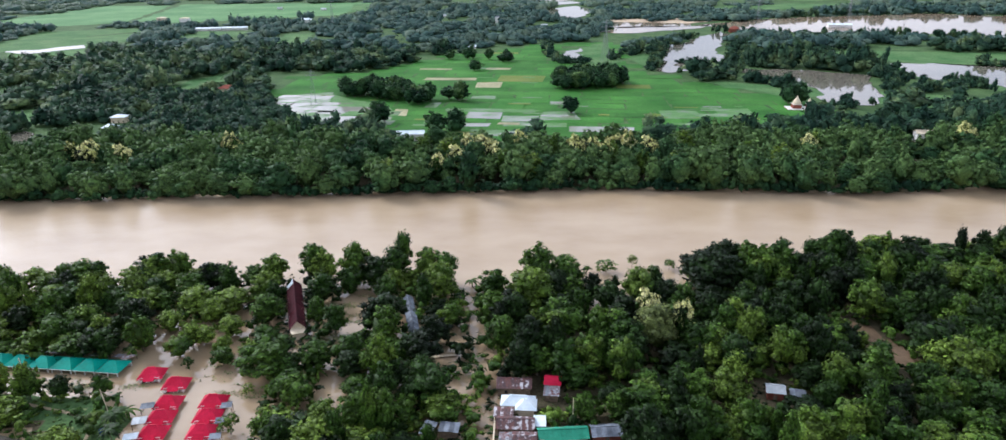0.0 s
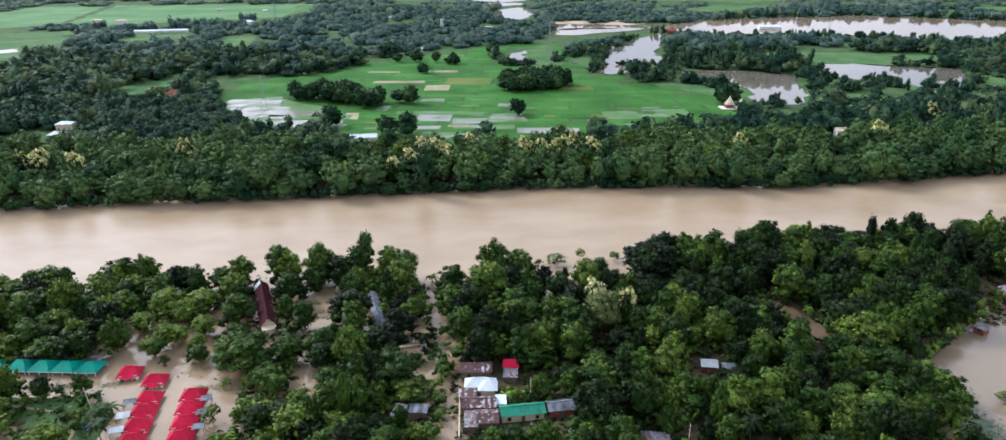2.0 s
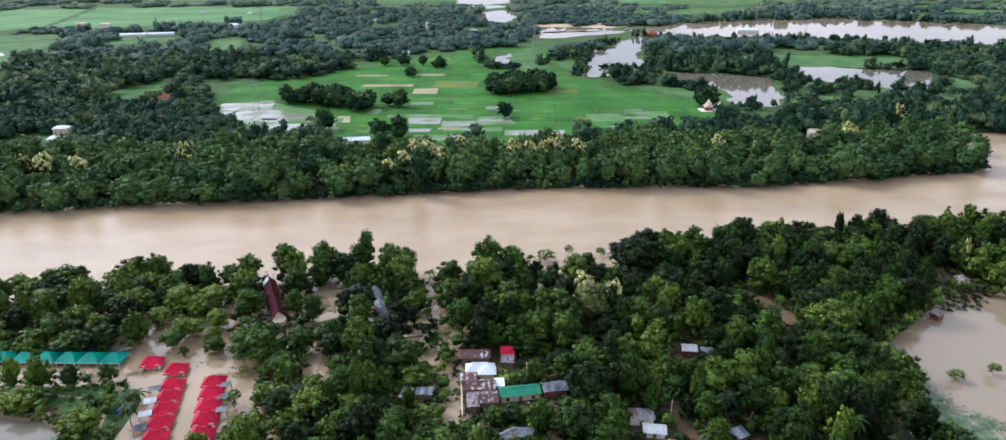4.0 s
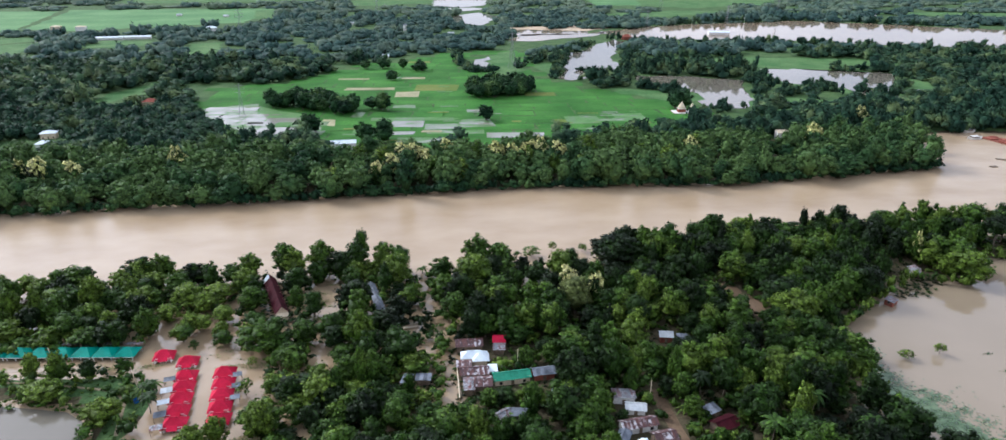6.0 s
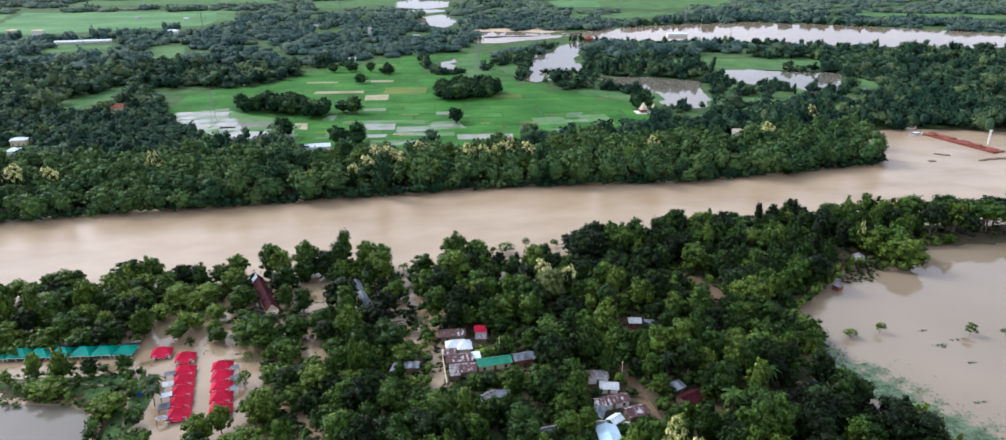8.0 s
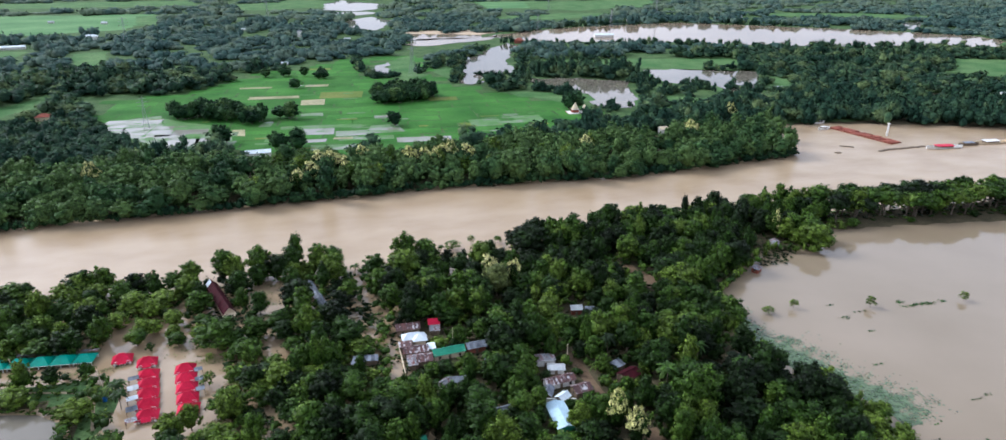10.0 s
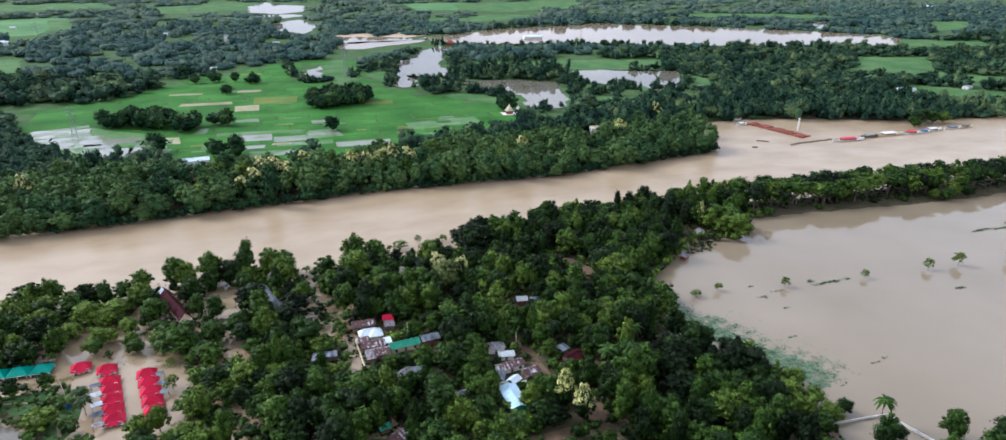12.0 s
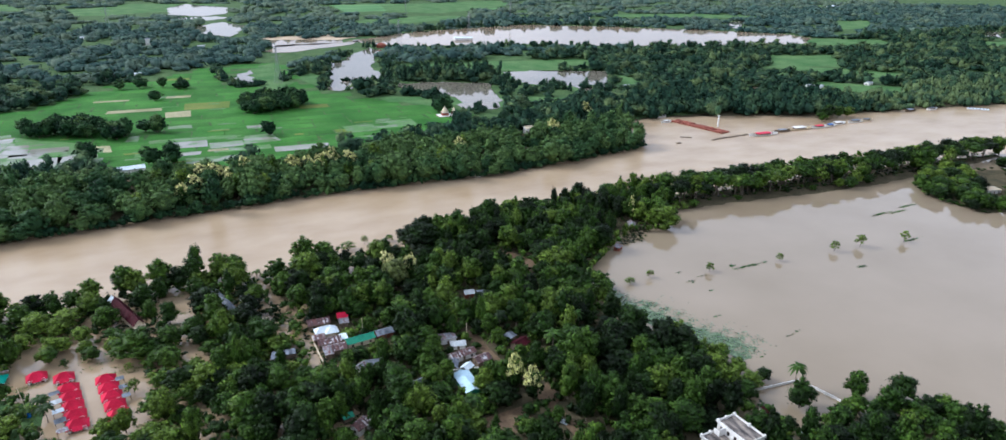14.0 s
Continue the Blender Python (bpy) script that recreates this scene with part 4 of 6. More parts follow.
BLOSSOM_A = [(47, 163, 13.5, 3.6), (39, 168.5, 14.2, 3.4), (49, 73, 13, 3.2), (51, 65.5, 12, 3.2), (181.5, 181.4, 14, 1.6), (-9, 331, 14, 4), (43, 324, 14, 4),
             (54, 329, 14, 5), (-30, 305, 12, 3.5), (-198, 320, 13, 4), (-137, 342, 13, 4.5), (-182, 322, 13, 4), (62, 335, 14, 4), (48, 318, 13.5, 4),
             (36, 330, 14, 4), (70, 326, 14, 4), (-202, 330, 13, 4.5), (-208, 324, 13, 4), (9, 338, 14, 4.2)]
BLOSSOM_B = [(-16, 334, 14, 4), (-2, 322, 13, 3.5), (-22, 316, 13, 4), (150, 330, 13, 4), (240, 352, 13, 4.5), (300, 395, 13, 4.5)]
BLOSSOM = BLOSSOM_A + BLOSSOM_B
PALMS = [(131.5, 31, 11, 4.5), (-86, 128, 7, 4.0), (-84.5, 123, 6.5, 3.8), (62, 108, 10, 4.2), (71, 85.5, 11, 5.4), (88, 96, 10, 4.4), (30, 66, 9, 4.2), (96, 84, 10, 4.4)]
BANANA = [(-38, 203, 6, 3), (-10, 200, 6, 3), (9, 131, 5.5, 2.8), (13, 132, 5, 2.6), (-89, 131, 6, 3), (-87, 134, 6, 3), (-45, 202, 6, 3), (-52, 203, 6, 3), (-28, 201, 6, 3), (-99, 161, 5, 2.6), (56, 103, 5.5, 2.8), (37, 146, 5.5, 2.8), (-47, 150, 5, 2.6)]
# lighter crowns among the woodland across the river
for k in range(17):
    LIGHT_B.append((-52 + 13 * k, 302 + (k * 37) % 46, 13.6 + (k * 7) % 3, 4.4 + 0.5 * (k % 3)))
# the row along the river, x and height varied by turns
for k in range(27):
    x = -188 + 6.4 * k
    if not -67 < x < -53:
        (DARK_A if k % 2 else LIGHT_A).append((x, 199 + 3.0 * math.sin(k * 2.3), 8.5 + 2.2 * math.sin(k * 1.7), 4.0 + 0.8 * math.sin(k * 3.1)))
REVEALED = CLEAR_A[1:4] + CLEAR_B[:3] + CLEAR_B[4:] + [SHED_PLOT]


def below_sight(x, y, h, rad):
    """Young low growth where open water, a lane or a yard lies just behind."""
    d = np.arange(2.0, 23.0, 2.0)
    hit = any_of(REVEALED, x + 0.08 * d, y + d)
    if not hit.any() or any_of(REVEALED, np.array([x]), np.array([y]))[0]:
        return h, rad
    cap = 2.6 + d[hit.argmax()] * 112 / (y + 100)
    return (h, rad) if h <= cap else (cap, max(1.8, rad * (0.45 + 0.55 * cap / h)))


placed, spot = [], 9000
for kind, rows in (("slender_tree", TALL), ("light_green_tree", LIGHT_A + LIGHT_B), ("broadleaf_tree", DARK_A), ("round_tree", DARK_B), ("spreading_tree", WIDE),
                   ("open_tree", IN_WATER), ("flowering_tree", BLOSSOM), ("coconut_palm", PALMS), ("banana_plant", BANANA), ("olive_tree", [(39.9, 160.5, 14, 6.0)]), ("leafy_shrub", [(38.5, 102, 4, 2), (33.5, 98, 5, 2.4), (40, 86, 4, 2), (36, 108, 5, 2.6), (46.5, 87, 4, 2.4)])):
    for x, y, h, rad in rows:
        spot += 1
        if kind == "flowering_tree" and y > 300:
            h, rad = h + 2.2, rad * 1.2
        if kind not in ("open_tree", "coconut_palm", "flowering_tree") and x < 0:
            h, rad = below_sight(x, y, h, rad)
        if kind in ("light_green_tree", "broadleaf_tree", "round_tree"):
            rad = max(rad, h * (0.39 if y > 190 and x < 0 else 0.33))
        plant("light_green_tree" if kind in ("broadleaf_tree", "round_tree") and x < -60 and spot % 3 else kind, x, y, h, rad, spot)
        placed.append((x, y, rad * 0.72))
placed = np.array(placed)

r_tree = random.Random(4)
SOUTH_EAST_WOOD = [(104, 10), (112, 20), (148, 10), (162, -4), (163, -30), (120, -30), (100, 0)]
POND_BANK = [(-150, 148), (-97, 147), (-84, 138), (-78, 100), (-150, 98)]
tree_x, tree_y = scatter(NEAR_WOOD, 6.9, 11, CLEAR + HOUSES + [POND_BANK, YARD_POOL], 0.6)
sx, sy = scatter(SOUTH_EAST_WOOD, 7.5, 14, HOUSES + [YARD_POOL], 1.5)
tree_x, tree_y = np.concatenate([tree_x, sx]), np.concatenate([tree_y, sy])
free = np.array([(np.hypot(placed[:, 0] - x, placed[:, 1] - y) > placed[:, 2] + 1.6).all() for x, y in zip(tree_x, tree_y)])
tree_x, tree_y = tree_x[free], tree_y[free]
for k, (x, y) in enumerate(zip(tree_x, tree_y)):
    west = x < -8
    h = r_tree.gauss(8.2 if west else 10.2, 2.4)
    pick = r_tree.random()
    if x < -30:
        kind = "broadleaf_tree" if pick < 0.13 else "round_tree" if pick < 0.22 else "spreading_tree" if pick < 0.36 else "light_green_tree" if pick < 0.88 else "slender_tree" if pick < 0.97 else "leafy_shrub"
    else:
        light = 0.80 if y > 135 else 0.88 if x > 62 and y < 85 else 0.82 if x > 62 else 0.76
        kind = "broadleaf_tree" if pick < 0.29 else "round_tree" if pick < 0.52 else "spreading_tree" if pick < 0.70 else "light_green_tree" if pick < light else "slender_tree" if pick < 0.92 else "leafy_shrub"
    rad = 3.2 + 2.9 * r_tree.random() ** 1.5
    if any_of(LOW_GROWTH, np.array([x]), np.array([y]))[0]:
        h, rad = h * 0.55, rad * 0.8
    h, rad = below_sight(x, y, h, rad)
    roof = -max(float(reach(p, np.array([x]), np.array([y]))[0]) for p in HOUSES)
    lane = -max(float(reach(p, np.array([x]), np.array([y]))[0]) for p in (CLEAR_A[3], CLEAR_B[1]))
    rad = max(1.9, min(rad, roof + 1.5, lane + 0.5))
    if kind == "slender_tree":
        rad, h = rad * 0.6, h * 1.15
    if kind == "leafy_shrub":
        rad, h = rad * 0.7, h * 0.45
    if h > 3.6 or (k % 3 == 0 and x > 0):
        plant(kind, x, y, max(2.4, h), rad, k)

dx, dy = scatter(DIKE_WOOD, 7.8, 12, [], 0, 0.48)
for k, (x, y) in enumerate(zip(dx, dy)):
    if (k * 11) % 13 == 2 and x > 250:
        continue
    kind = "open_tree" if k % 17 == 5 else "light_green_tree" if k % 11 == 3 else "dike_tree" if k % 7 else "spreading_tree"
    h = r_tree.uniform(10.5, 15) + (2.0 if kind == "open_tree" else 0)
    plant(kind, x, y, h, r_tree.uniform(4.6, 8.2) * (0.7 if kind == "open_tree" else 1), 5000 + k, 0.4)
# bushes where the dike meets the flooded fields
for k, (x, y, h, rad) in enumerate(((300, 178, 4, 3), (338, 171, 6, 3.6), (343, 166, 8, 4.4), (352, 170, 9, 4.6), (362, 168, 7, 4), (228, 183, 5, 3.4), (262, 181, 3, 2.2), (318, 174, 3.4, 2.4))):
    plant("light_green_tree" if k % 2 else "leafy_shrub", x, y, h, rad, 5600 + k, 0.2)
LAWN = [(432, 140), (441, 153), (482, 151), (455, 128), (412, 110), (400, 96), (388, 102), (404, 116), (418, 128)]
ex, ey = scatter(EAST_LAND, 9.0, 13, [LAWN], 0.5)
for k, (x, y) in enumerate(zip(ex, ey)):
    tall = x + y > 590 and k % 4 == 1
    plant("open_tree" if tall else "light_green_tree" if k % 3 == 0 else "round_tree", x, y, r_tree.uniform(15, 18) if tall else r_tree.uniform(7, 11), r_tree.uniform(4.4, 6.4), 6000 + k)


# ---- woods across the river, too many to count ----
def woods(name, label, spots, variants, material, seed):
    r = np.random.RandomState(seed)
    pieces, tones = [], []
    for x, y, s, sz in spots:
        kind = variants[r.randint(len(variants))]
        tones.append(np.full(len(kind[0]), r.uniform(-0.3, 0.36)))
        a = r.uniform(0, 6.283)
        turn = np.array([[math.cos(a), math.sin(a), 0], [-math.sin(a), math.cos(a), 0], [0, 0, 1]])
        w = (kind[0] @ turn) * (s, s, sz) + (x, y, 0.3)
        pieces.append((w, kind[1]) if len(kind) < 3 else (w, kind[1], kind[2] @ turn))
    whole = merged(pieces)
    ob = new(name, leaf_mesh(name, *whole, material) if len(whole) > 2 else mesh_from(name, *whole, material, True))
    ob.data.attributes.new("tone", "FLOAT", "POINT").data.foreach_set("value", np.concatenate(tones).astype(np.float32))
    return tagged(ob, label, "woodland", kind="stuff")


BELT = [(-520, 281), (-200, 284), (-100, 288), (50, 294), (160, 285), (236, 292), (290, 299), (300, 335), (318, 364), (335, 378), (381, 374), (440, 352),
        (516, 320), (561, 315), (640, 301), (900, 245), (1010, 330), (800, 372), (690, 392), (600, 430), (520, 445), (430, 448), (330, 424), (250, 412),
        (205, 404), (175, 398), (103, 374), (29, 362), (-54, 372), (-112, 403), (-149, 440), (-172, 520), (-240, 540), (-300, 480), (-215, 400), (-250, 398), (-520, 410)]
mid_variants = [crown(100 + s, 4.6, 0.3, 12.5, 12, 300, 0.52, 0.64, 0.36, True, 0.16, 0.15, 5, 3) for s in range(9)]
far_variants = [grove(130 + s, 5.2, 6, 11.0, 3.1, 120, 1.15) for s in range(6)]
vast_variants = [grove(500 + s, 9.0, 8, 10.0, 4.6, 72, 1.5) for s in range(10)]
last_variants = [grove(520 + s, 15.0, 8, 10.0, 7.6, 24, 2.6, 5, 3) for s in range(8)]

HAMLETS = [[(x - 9, y + 6), (x + 9, y + 6), (x + 7, y - 28), (x - 7, y - 28)] for x, y in ((564, 545), (608, 527), (707, 412), (628, 422), (499, 648), (1014, 478), (-50, 388), (232, 374), (199, 461))] + [[(-425, 1005), (-352, 1016), (-348, 962), (-425, 950)],
          [(-61, 394), (-42, 394), (-37, 347), (-60, 347)], [(222, 380), (242, 380), (226, 338), (204, 338)],
          [(-253, 446), (-235, 446), (-226, 410), (-244, 400)], [(-242, 415), (-223, 415), (-220, 385), (-238, 385)], [(-221, 546), (-202, 546), (-198, 505), (-216, 505)], [(-266, 545), (-240, 565), (-228, 598), (-222, 560), (-226, 520), (-246, 508)]]
# the woods stand back a little before open fields and ponds
FORELAND = [[(x * 0.955 - 1, y * 0.955 - 3) for x, y in poly] for poly in FIELDS + PONDS if poly[0][1] > 560 or poly[0][0] > 590]
rb = np.random.RandomState(5)
bx, by = scatter(BELT, 9.2, 21, FIELDS + PONDS + HAMLETS + [q for q in FORELAND if q[0][0] > 480], 1)
shore = ~any_of(PONDS[2:4], bx, by, 14)
bx, by = bx[shore], by[shore]
front = (by < 372) & (bx < 345) & (bx > -420)
# lower towards the paddies behind
OPEN_BEHIND = [(205, 500), (240, 530), (345, 490), (340, 455), (262, 478), (215, 462)]
lower = np.clip(0.38 + np.minimum(-reach(PADDY, bx, by), -reach(OPEN_BEHIND, bx, by) - 6) / 62, 0.38, 1.0)
belt = [(x, y, rb.uniform(0.85, 1.75) * (0.6 + 0.4 * q), max(0.45, rb.normal(1.0, 0.27)) * q) for x, y, q in zip(bx[front], by[front], lower[front])]
woods("riverside_woodland", "dark green riverside woodland hanging over the far bank", belt, mid_variants, M_LEAF_BELT, 6)
rest = [(x, y, rb.uniform(0.7, 1.2), max(0.4, rb.normal(0.95, 0.22)) * (0.68 if x < -110 else 1)) for x, y in zip(bx[~front], by[~front])]
woods("riverside_thicket", "woodland behind the flooded landing and along the far river bends", [q for q in rest if q[0] < 580], far_variants, M_LEAF_MID_HAZE, 7)
woods("riverside_thicket", "far woodland along the next river bends", [(x, y, s * 0.75, z) for x, y, s, z in rest[::2] if x >= 580], vast_variants, M_LEAF_MID_HAZE, 8)

avoid = FIELDS + PONDS + HAMLETS + FORELAND + [PADDY, BELT]
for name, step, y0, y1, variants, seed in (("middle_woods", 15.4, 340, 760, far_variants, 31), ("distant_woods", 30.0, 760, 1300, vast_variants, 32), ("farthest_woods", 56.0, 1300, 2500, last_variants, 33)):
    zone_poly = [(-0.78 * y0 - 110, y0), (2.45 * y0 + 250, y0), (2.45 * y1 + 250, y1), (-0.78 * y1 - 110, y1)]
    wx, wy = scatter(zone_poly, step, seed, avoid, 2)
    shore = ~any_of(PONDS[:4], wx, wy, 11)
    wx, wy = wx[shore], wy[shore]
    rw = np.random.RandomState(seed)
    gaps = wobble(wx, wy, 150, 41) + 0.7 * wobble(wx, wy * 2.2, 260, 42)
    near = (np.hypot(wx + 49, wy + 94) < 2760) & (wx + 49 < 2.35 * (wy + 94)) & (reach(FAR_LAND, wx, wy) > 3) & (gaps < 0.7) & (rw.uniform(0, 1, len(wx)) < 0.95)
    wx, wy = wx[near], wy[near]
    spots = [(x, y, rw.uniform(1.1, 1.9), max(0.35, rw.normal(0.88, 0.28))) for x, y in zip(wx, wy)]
    woods(name, "dark woods and hamlets spread over the plain", spots, variants, M_LEAF_MID_HAZE if name == "middle_woods" else M_LEAF_FAR_HAZE, seed)

# rows of trees along the far ponds
LINES = [((164, 606), (205, 640)), ((172, 622), (208, 652)), ((212, 640), (222, 690)), ((226, 640), (240, 690)), ((138, 640), (160, 700)), ((130, 626), (150, 690)), ((160, 726), (178, 780)), ((152, 720), (170, 790)), ((186, 800), (240, 890)), ((258, 812), (300, 800)), ((244, 780), (300, 770)), ((232, 745), (262, 760)), ((196, 566), (230, 530)), ((204, 566), (226, 522)), ((186, 585), (205, 560)), ((190, 600), (212, 628)), ((312, 590), (292, 520)), ((322, 596), (336, 560)), ((300, 512), (345, 530)), ((344, 556), (380, 548)), ((376, 496), (400, 498)), ((404, 500), (452, 552)), ((486, 612), (470, 575)), ((286, 470), (272, 500)), ((164, 658), (169, 664)), ((226, 700), (330, 690)), ((330, 590), (338, 640)), ((350, 545), (372, 506)), ((386, 532), (398, 508)), ((300, 560), (330, 520)), 
         ((215, 462), (262, 462)), ((430, 640), (500, 620)), ((470, 520), (500, 600)), ((100, 690), (140, 735)), ((310, 905), (500, 868)), ((50, 800), (47, 720)), ((47, 720), (58, 668)), ((58, 668), (82, 676)), ((500, 868), (640, 800))]
rl = np.random.RandomState(9)
row_spots = []
for (x0, y0), (x1, y1) in LINES:
    for k in range(int(math.hypot(x1 - x0, y1 - y0) / 5)):
        t = rl.uniform(0, 1)
        row_spots.append((x0 + (x1 - x0) * t + rl.normal(0, 2.5), y0 + (y1 - y0) * t + rl.normal(0, 2.5), rl.uniform(0.4, 0.85), rl.uniform(0.3, 0.85)))
BEHIND = [((272, 928), (292, 925)), ((431, 1122), (560, 1150)), ((560, 1150), (685, 1180)), ((775, 1130), (870, 1056))]
for (x0, y0), (x1, y1) in BEHIND:
    for k in range(int(math.hypot(x1 - x0, y1 - y0) / 5)):
        t = rl.uniform(0, 1)
        row_spots.append((x0 + (x1 - x0) * t + rl.normal(0, 1.5), y0 + (y1 - y0) * t + rl.normal(3, 1.5), rl.uniform(0.4, 0.7), rl.uniform(0.6, 1.05)))
# thick growth round the small western pond
for k in range(46):
    x, y = (rl.uniform(-344, -293), rl.uniform(394, 428)) if k % 2 else (rl.uniform(-290, -260), rl.uniform(420, 472))
    row_spots.append((x, y, rl.uniform(0.7, 1.1), rl.uniform(0.6, 1.0)))
# the dark grove behind the shrine's pond
for k in range(44):
    t = rl.uniform(0, 1)
    row_spots.append((226 + 106 * t, 638 - 26 * t + rl.uniform(-2, 24), rl.uniform(0.6, 0.95), rl.uniform(1.1, 1.6)))
woods("pond_side_trees", "rows of trees along ponds and field edges", row_spots, far_variants, M_LEAF_MID_HAZE, 10)

# clumps of trees standing in the paddies
CLUMPS = [(-109, 523, 12, 11), (-92, 517, 14, 15), (-76, 514, 14, 16), (-62, 494, 11, 11), (-34, 501, 9, 7), (69, 560, 26, 26), (58, 545, 18, 14), (84, 560, 16, 16),
          (-48, 702, 4, 4), (-29, 705, 7, 5), (-13, 698, 5, 4), (4, 684, 8, 7), (-24, 628, 4, 4), (-72, 428, 7, 7), (-30, 405, 12, 8), (47, 452, 4, 3), (205, 478, 12, 6)]
field_spots, FIELD_MESHES = [], []
for x, y, rx, ry in CLUMPS:
    for k in range(max(2, int(rx * ry / 14))):
        a, d = rb.uniform(0, 6.283), math.sqrt(rb.uniform(0, 1))
        field_spots.append((x + rx * d * math.cos(a), y + ry * d * math.sin(a), rb.uniform(1.0, 1.5) * (0.95 if y > 600 else 1), rb.uniform(0.8, 1.25) * (0.75 if y > 600 else 1)))
for k, (x, y, s1, s2) in enumerate(field_spots):
    base = new("field_tree")
    base.location, base.rotation_euler, base.scale = (x, y, 0.3), (0, 0, k * 1.7), (s1, s1, s2)
    tagged(base, "dark green tree in a clump among the rice paddies", "tree", group="trees in the paddies")
    if k < 7:
        FIELD_MESHES.append(leaf_mesh("crown", *mid_variants[k], M_LEAF_BELT))
    part("trunk", TREE_KINDS["round_tree"][2][0][0], None, base)
    part("crown", FIELD_MESHES[k % 7 if k >= 7 else k], None, base)

# low growth under and between the trees
LANE_SIDE = [(-34, 112), (-7.5, 112), (-7.5, 141), (-16, 141), (-20, 134), (-34, 126)]
lane_x, lane_y = scatter(LANE_SIDE, 2.7, 26, HOUSES, 0.5)
wild_x, wild_y = [np.concatenate(q) for q in zip(scatter(DIKE_WOOD, 4.4, 23, [], -0.5), scatter(EAST_LAND, 4.4, 24, [LAWN], 0))]
ux, uy = scatter(NEAR_WOOD, 4.3, 17, CLEAR[:2] + CLEAR[3:] + HOUSES, -0.9)
keep = np.random.RandomState(3).uniform(0, 1, len(ux)) < np.where(ux > -60, 0.96, 0.8)
bank_x, bank_y = scatter(WEST_DIKE, 2.8, 19, [], -0.2)
under = [crown(180 + s, 2.2, 0.0, 3.2, 3, 20, 0.55, 0.66, 0.5, True, 0.3, 0.2, 5, 3) for s in range(4)]
growth = [(x, y, rb.uniform(0.6, 1.3), rb.uniform(0.5, 1.3)) for x, y in zip(ux[keep], uy[keep])]
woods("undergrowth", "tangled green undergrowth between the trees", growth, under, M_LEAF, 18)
woods("undergrowth", "bright green garden growth beside the flooded lane", [(x, y, rb.uniform(0.5, 1.0), rb.uniform(0.25, 0.9)) for x, y in zip(lane_x, lane_y)], under, M_LEAF_LIGHT, 27)
woods("undergrowth", "rank green growth on the dike and the low shore", [(x, y, rb.uniform(0.6, 1.1), rb.uniform(0.15, 0.45) if y > 160 else rb.uniform(0.25, 0.7)) for x, y in zip(wild_x, wild_y)], under, M_LEAF, 25)
scrub = [(x, y, rb.uniform(0.2, 0.42), rb.uniform(0.05, 0.2)) for x, y in zip(bank_x, bank_y)]
woods("bank_scrub", "green scrub and tall grass on the pond bank", scrub, under, M_LEAF, 20)


# short grass and weeds in the yards
yard_spots = []
for n, poly in enumerate(HOUSES[2:6] + HOUSES[8:]):
    yx, yy = scatter(poly, 1.9, 70 + n, CLEAR_B[1:2], 0.3)
    yard_spots += [(x, y, rb.uniform(0.3, 0.55), rb.uniform(0.05, 0.16)) for x, y in zip(yx, yy)]
woods("yard_grass", "short grass and weeds round the village houses", yard_spots, under, M_LEAF, 28)


# bushes that hang over the water along the banks
def hem(line, step, seed, lo, hi, low=0.7, tall=1.9):
    r = np.random.RandomState(seed)
    out = []
    for (x0, y0), (x1, y1) in zip(line, line[1:]):
        n = max(1, int(math.hypot(x1 - x0, y1 - y0) / step))
        for k in range(n):
            t = (k + r.uniform(0, 1)) / n
            out.append((x0 + (x1 - x0) * t + r.normal(0, 0.9), y0 + (y1 - y0) * t + r.normal(0, 0.9), r.uniform(lo, hi), r.uniform(low, tall)))
    return out


woods("waterside_bushes", "dark bushes trailing into the river along the far bank", hem([(-520, 283), (-200, 286.5), (-100, 290.5), (50, 296.5), (160, 287.5), (236, 294.5), (288, 301), (298, 335), (314, 362)], 2.0, 61, 0.9, 1.9), under, M_LEAF_BELT, 62)
woods("waterside_bushes", "green bushes at the edge of the flooded fields",
      hem([(224, 183), (194, 184), (191, 161), (172, 170), (150, 157), (134, 145), (118, 138), (111.5, 121), (111, 100), (114, 78), (124, 62), (118, 42)], 2.4, 63, 0.5, 1.2), under, M_LEAF, 64)
woods("waterside_bushes", "grassy scrub round the still pond", hem([(-150, 139), (-126, 132), (-106, 128), (-99, 121.5), (-96.5, 98)], 1.3, 65, 0.3, 0.6, 0.15, 0.5), under, M_LEAF_LIGHT, 66)

# ---- paddies ----
field = tagged(new("paddy_field"), "bright green rice paddies, partly under water, cut into plots", "field", kind="structure")
rp = random.Random(8)
ang = radians(-5)
ca, sa = math.cos(ang), math.sin(ang)


def plot(u, v, wide, depth, z, mat):
    """A paddy plot, skewed to the lie of the field."""
    x0, x1, y0, y1, g = u - wide / 2, u + wide / 2, v - depth / 2, v + depth / 2, 0.4
    j = [rp.uniform(-0.08, 0.08) * depth for _ in range(8)]
    pts = [(x0 + g + j[0], y0 + g + j[1]), (x1 - g + j[2], y0 + g + j[3]), (x1 - g + j[4], y1 - g + j[5]), (x0 + g + j[6], y1 - g + j[7])]
    pts = [(u + (x - u) * ca - (y - v) * sa, v + (x - u) * sa + (y - v) * ca) for x, y in pts]
    return part("plot", flat_polygon("plot", pts, z, mat, 0.7 if z > 0.75 else 0.0, int(u + v)), None, field)


v = 366.0
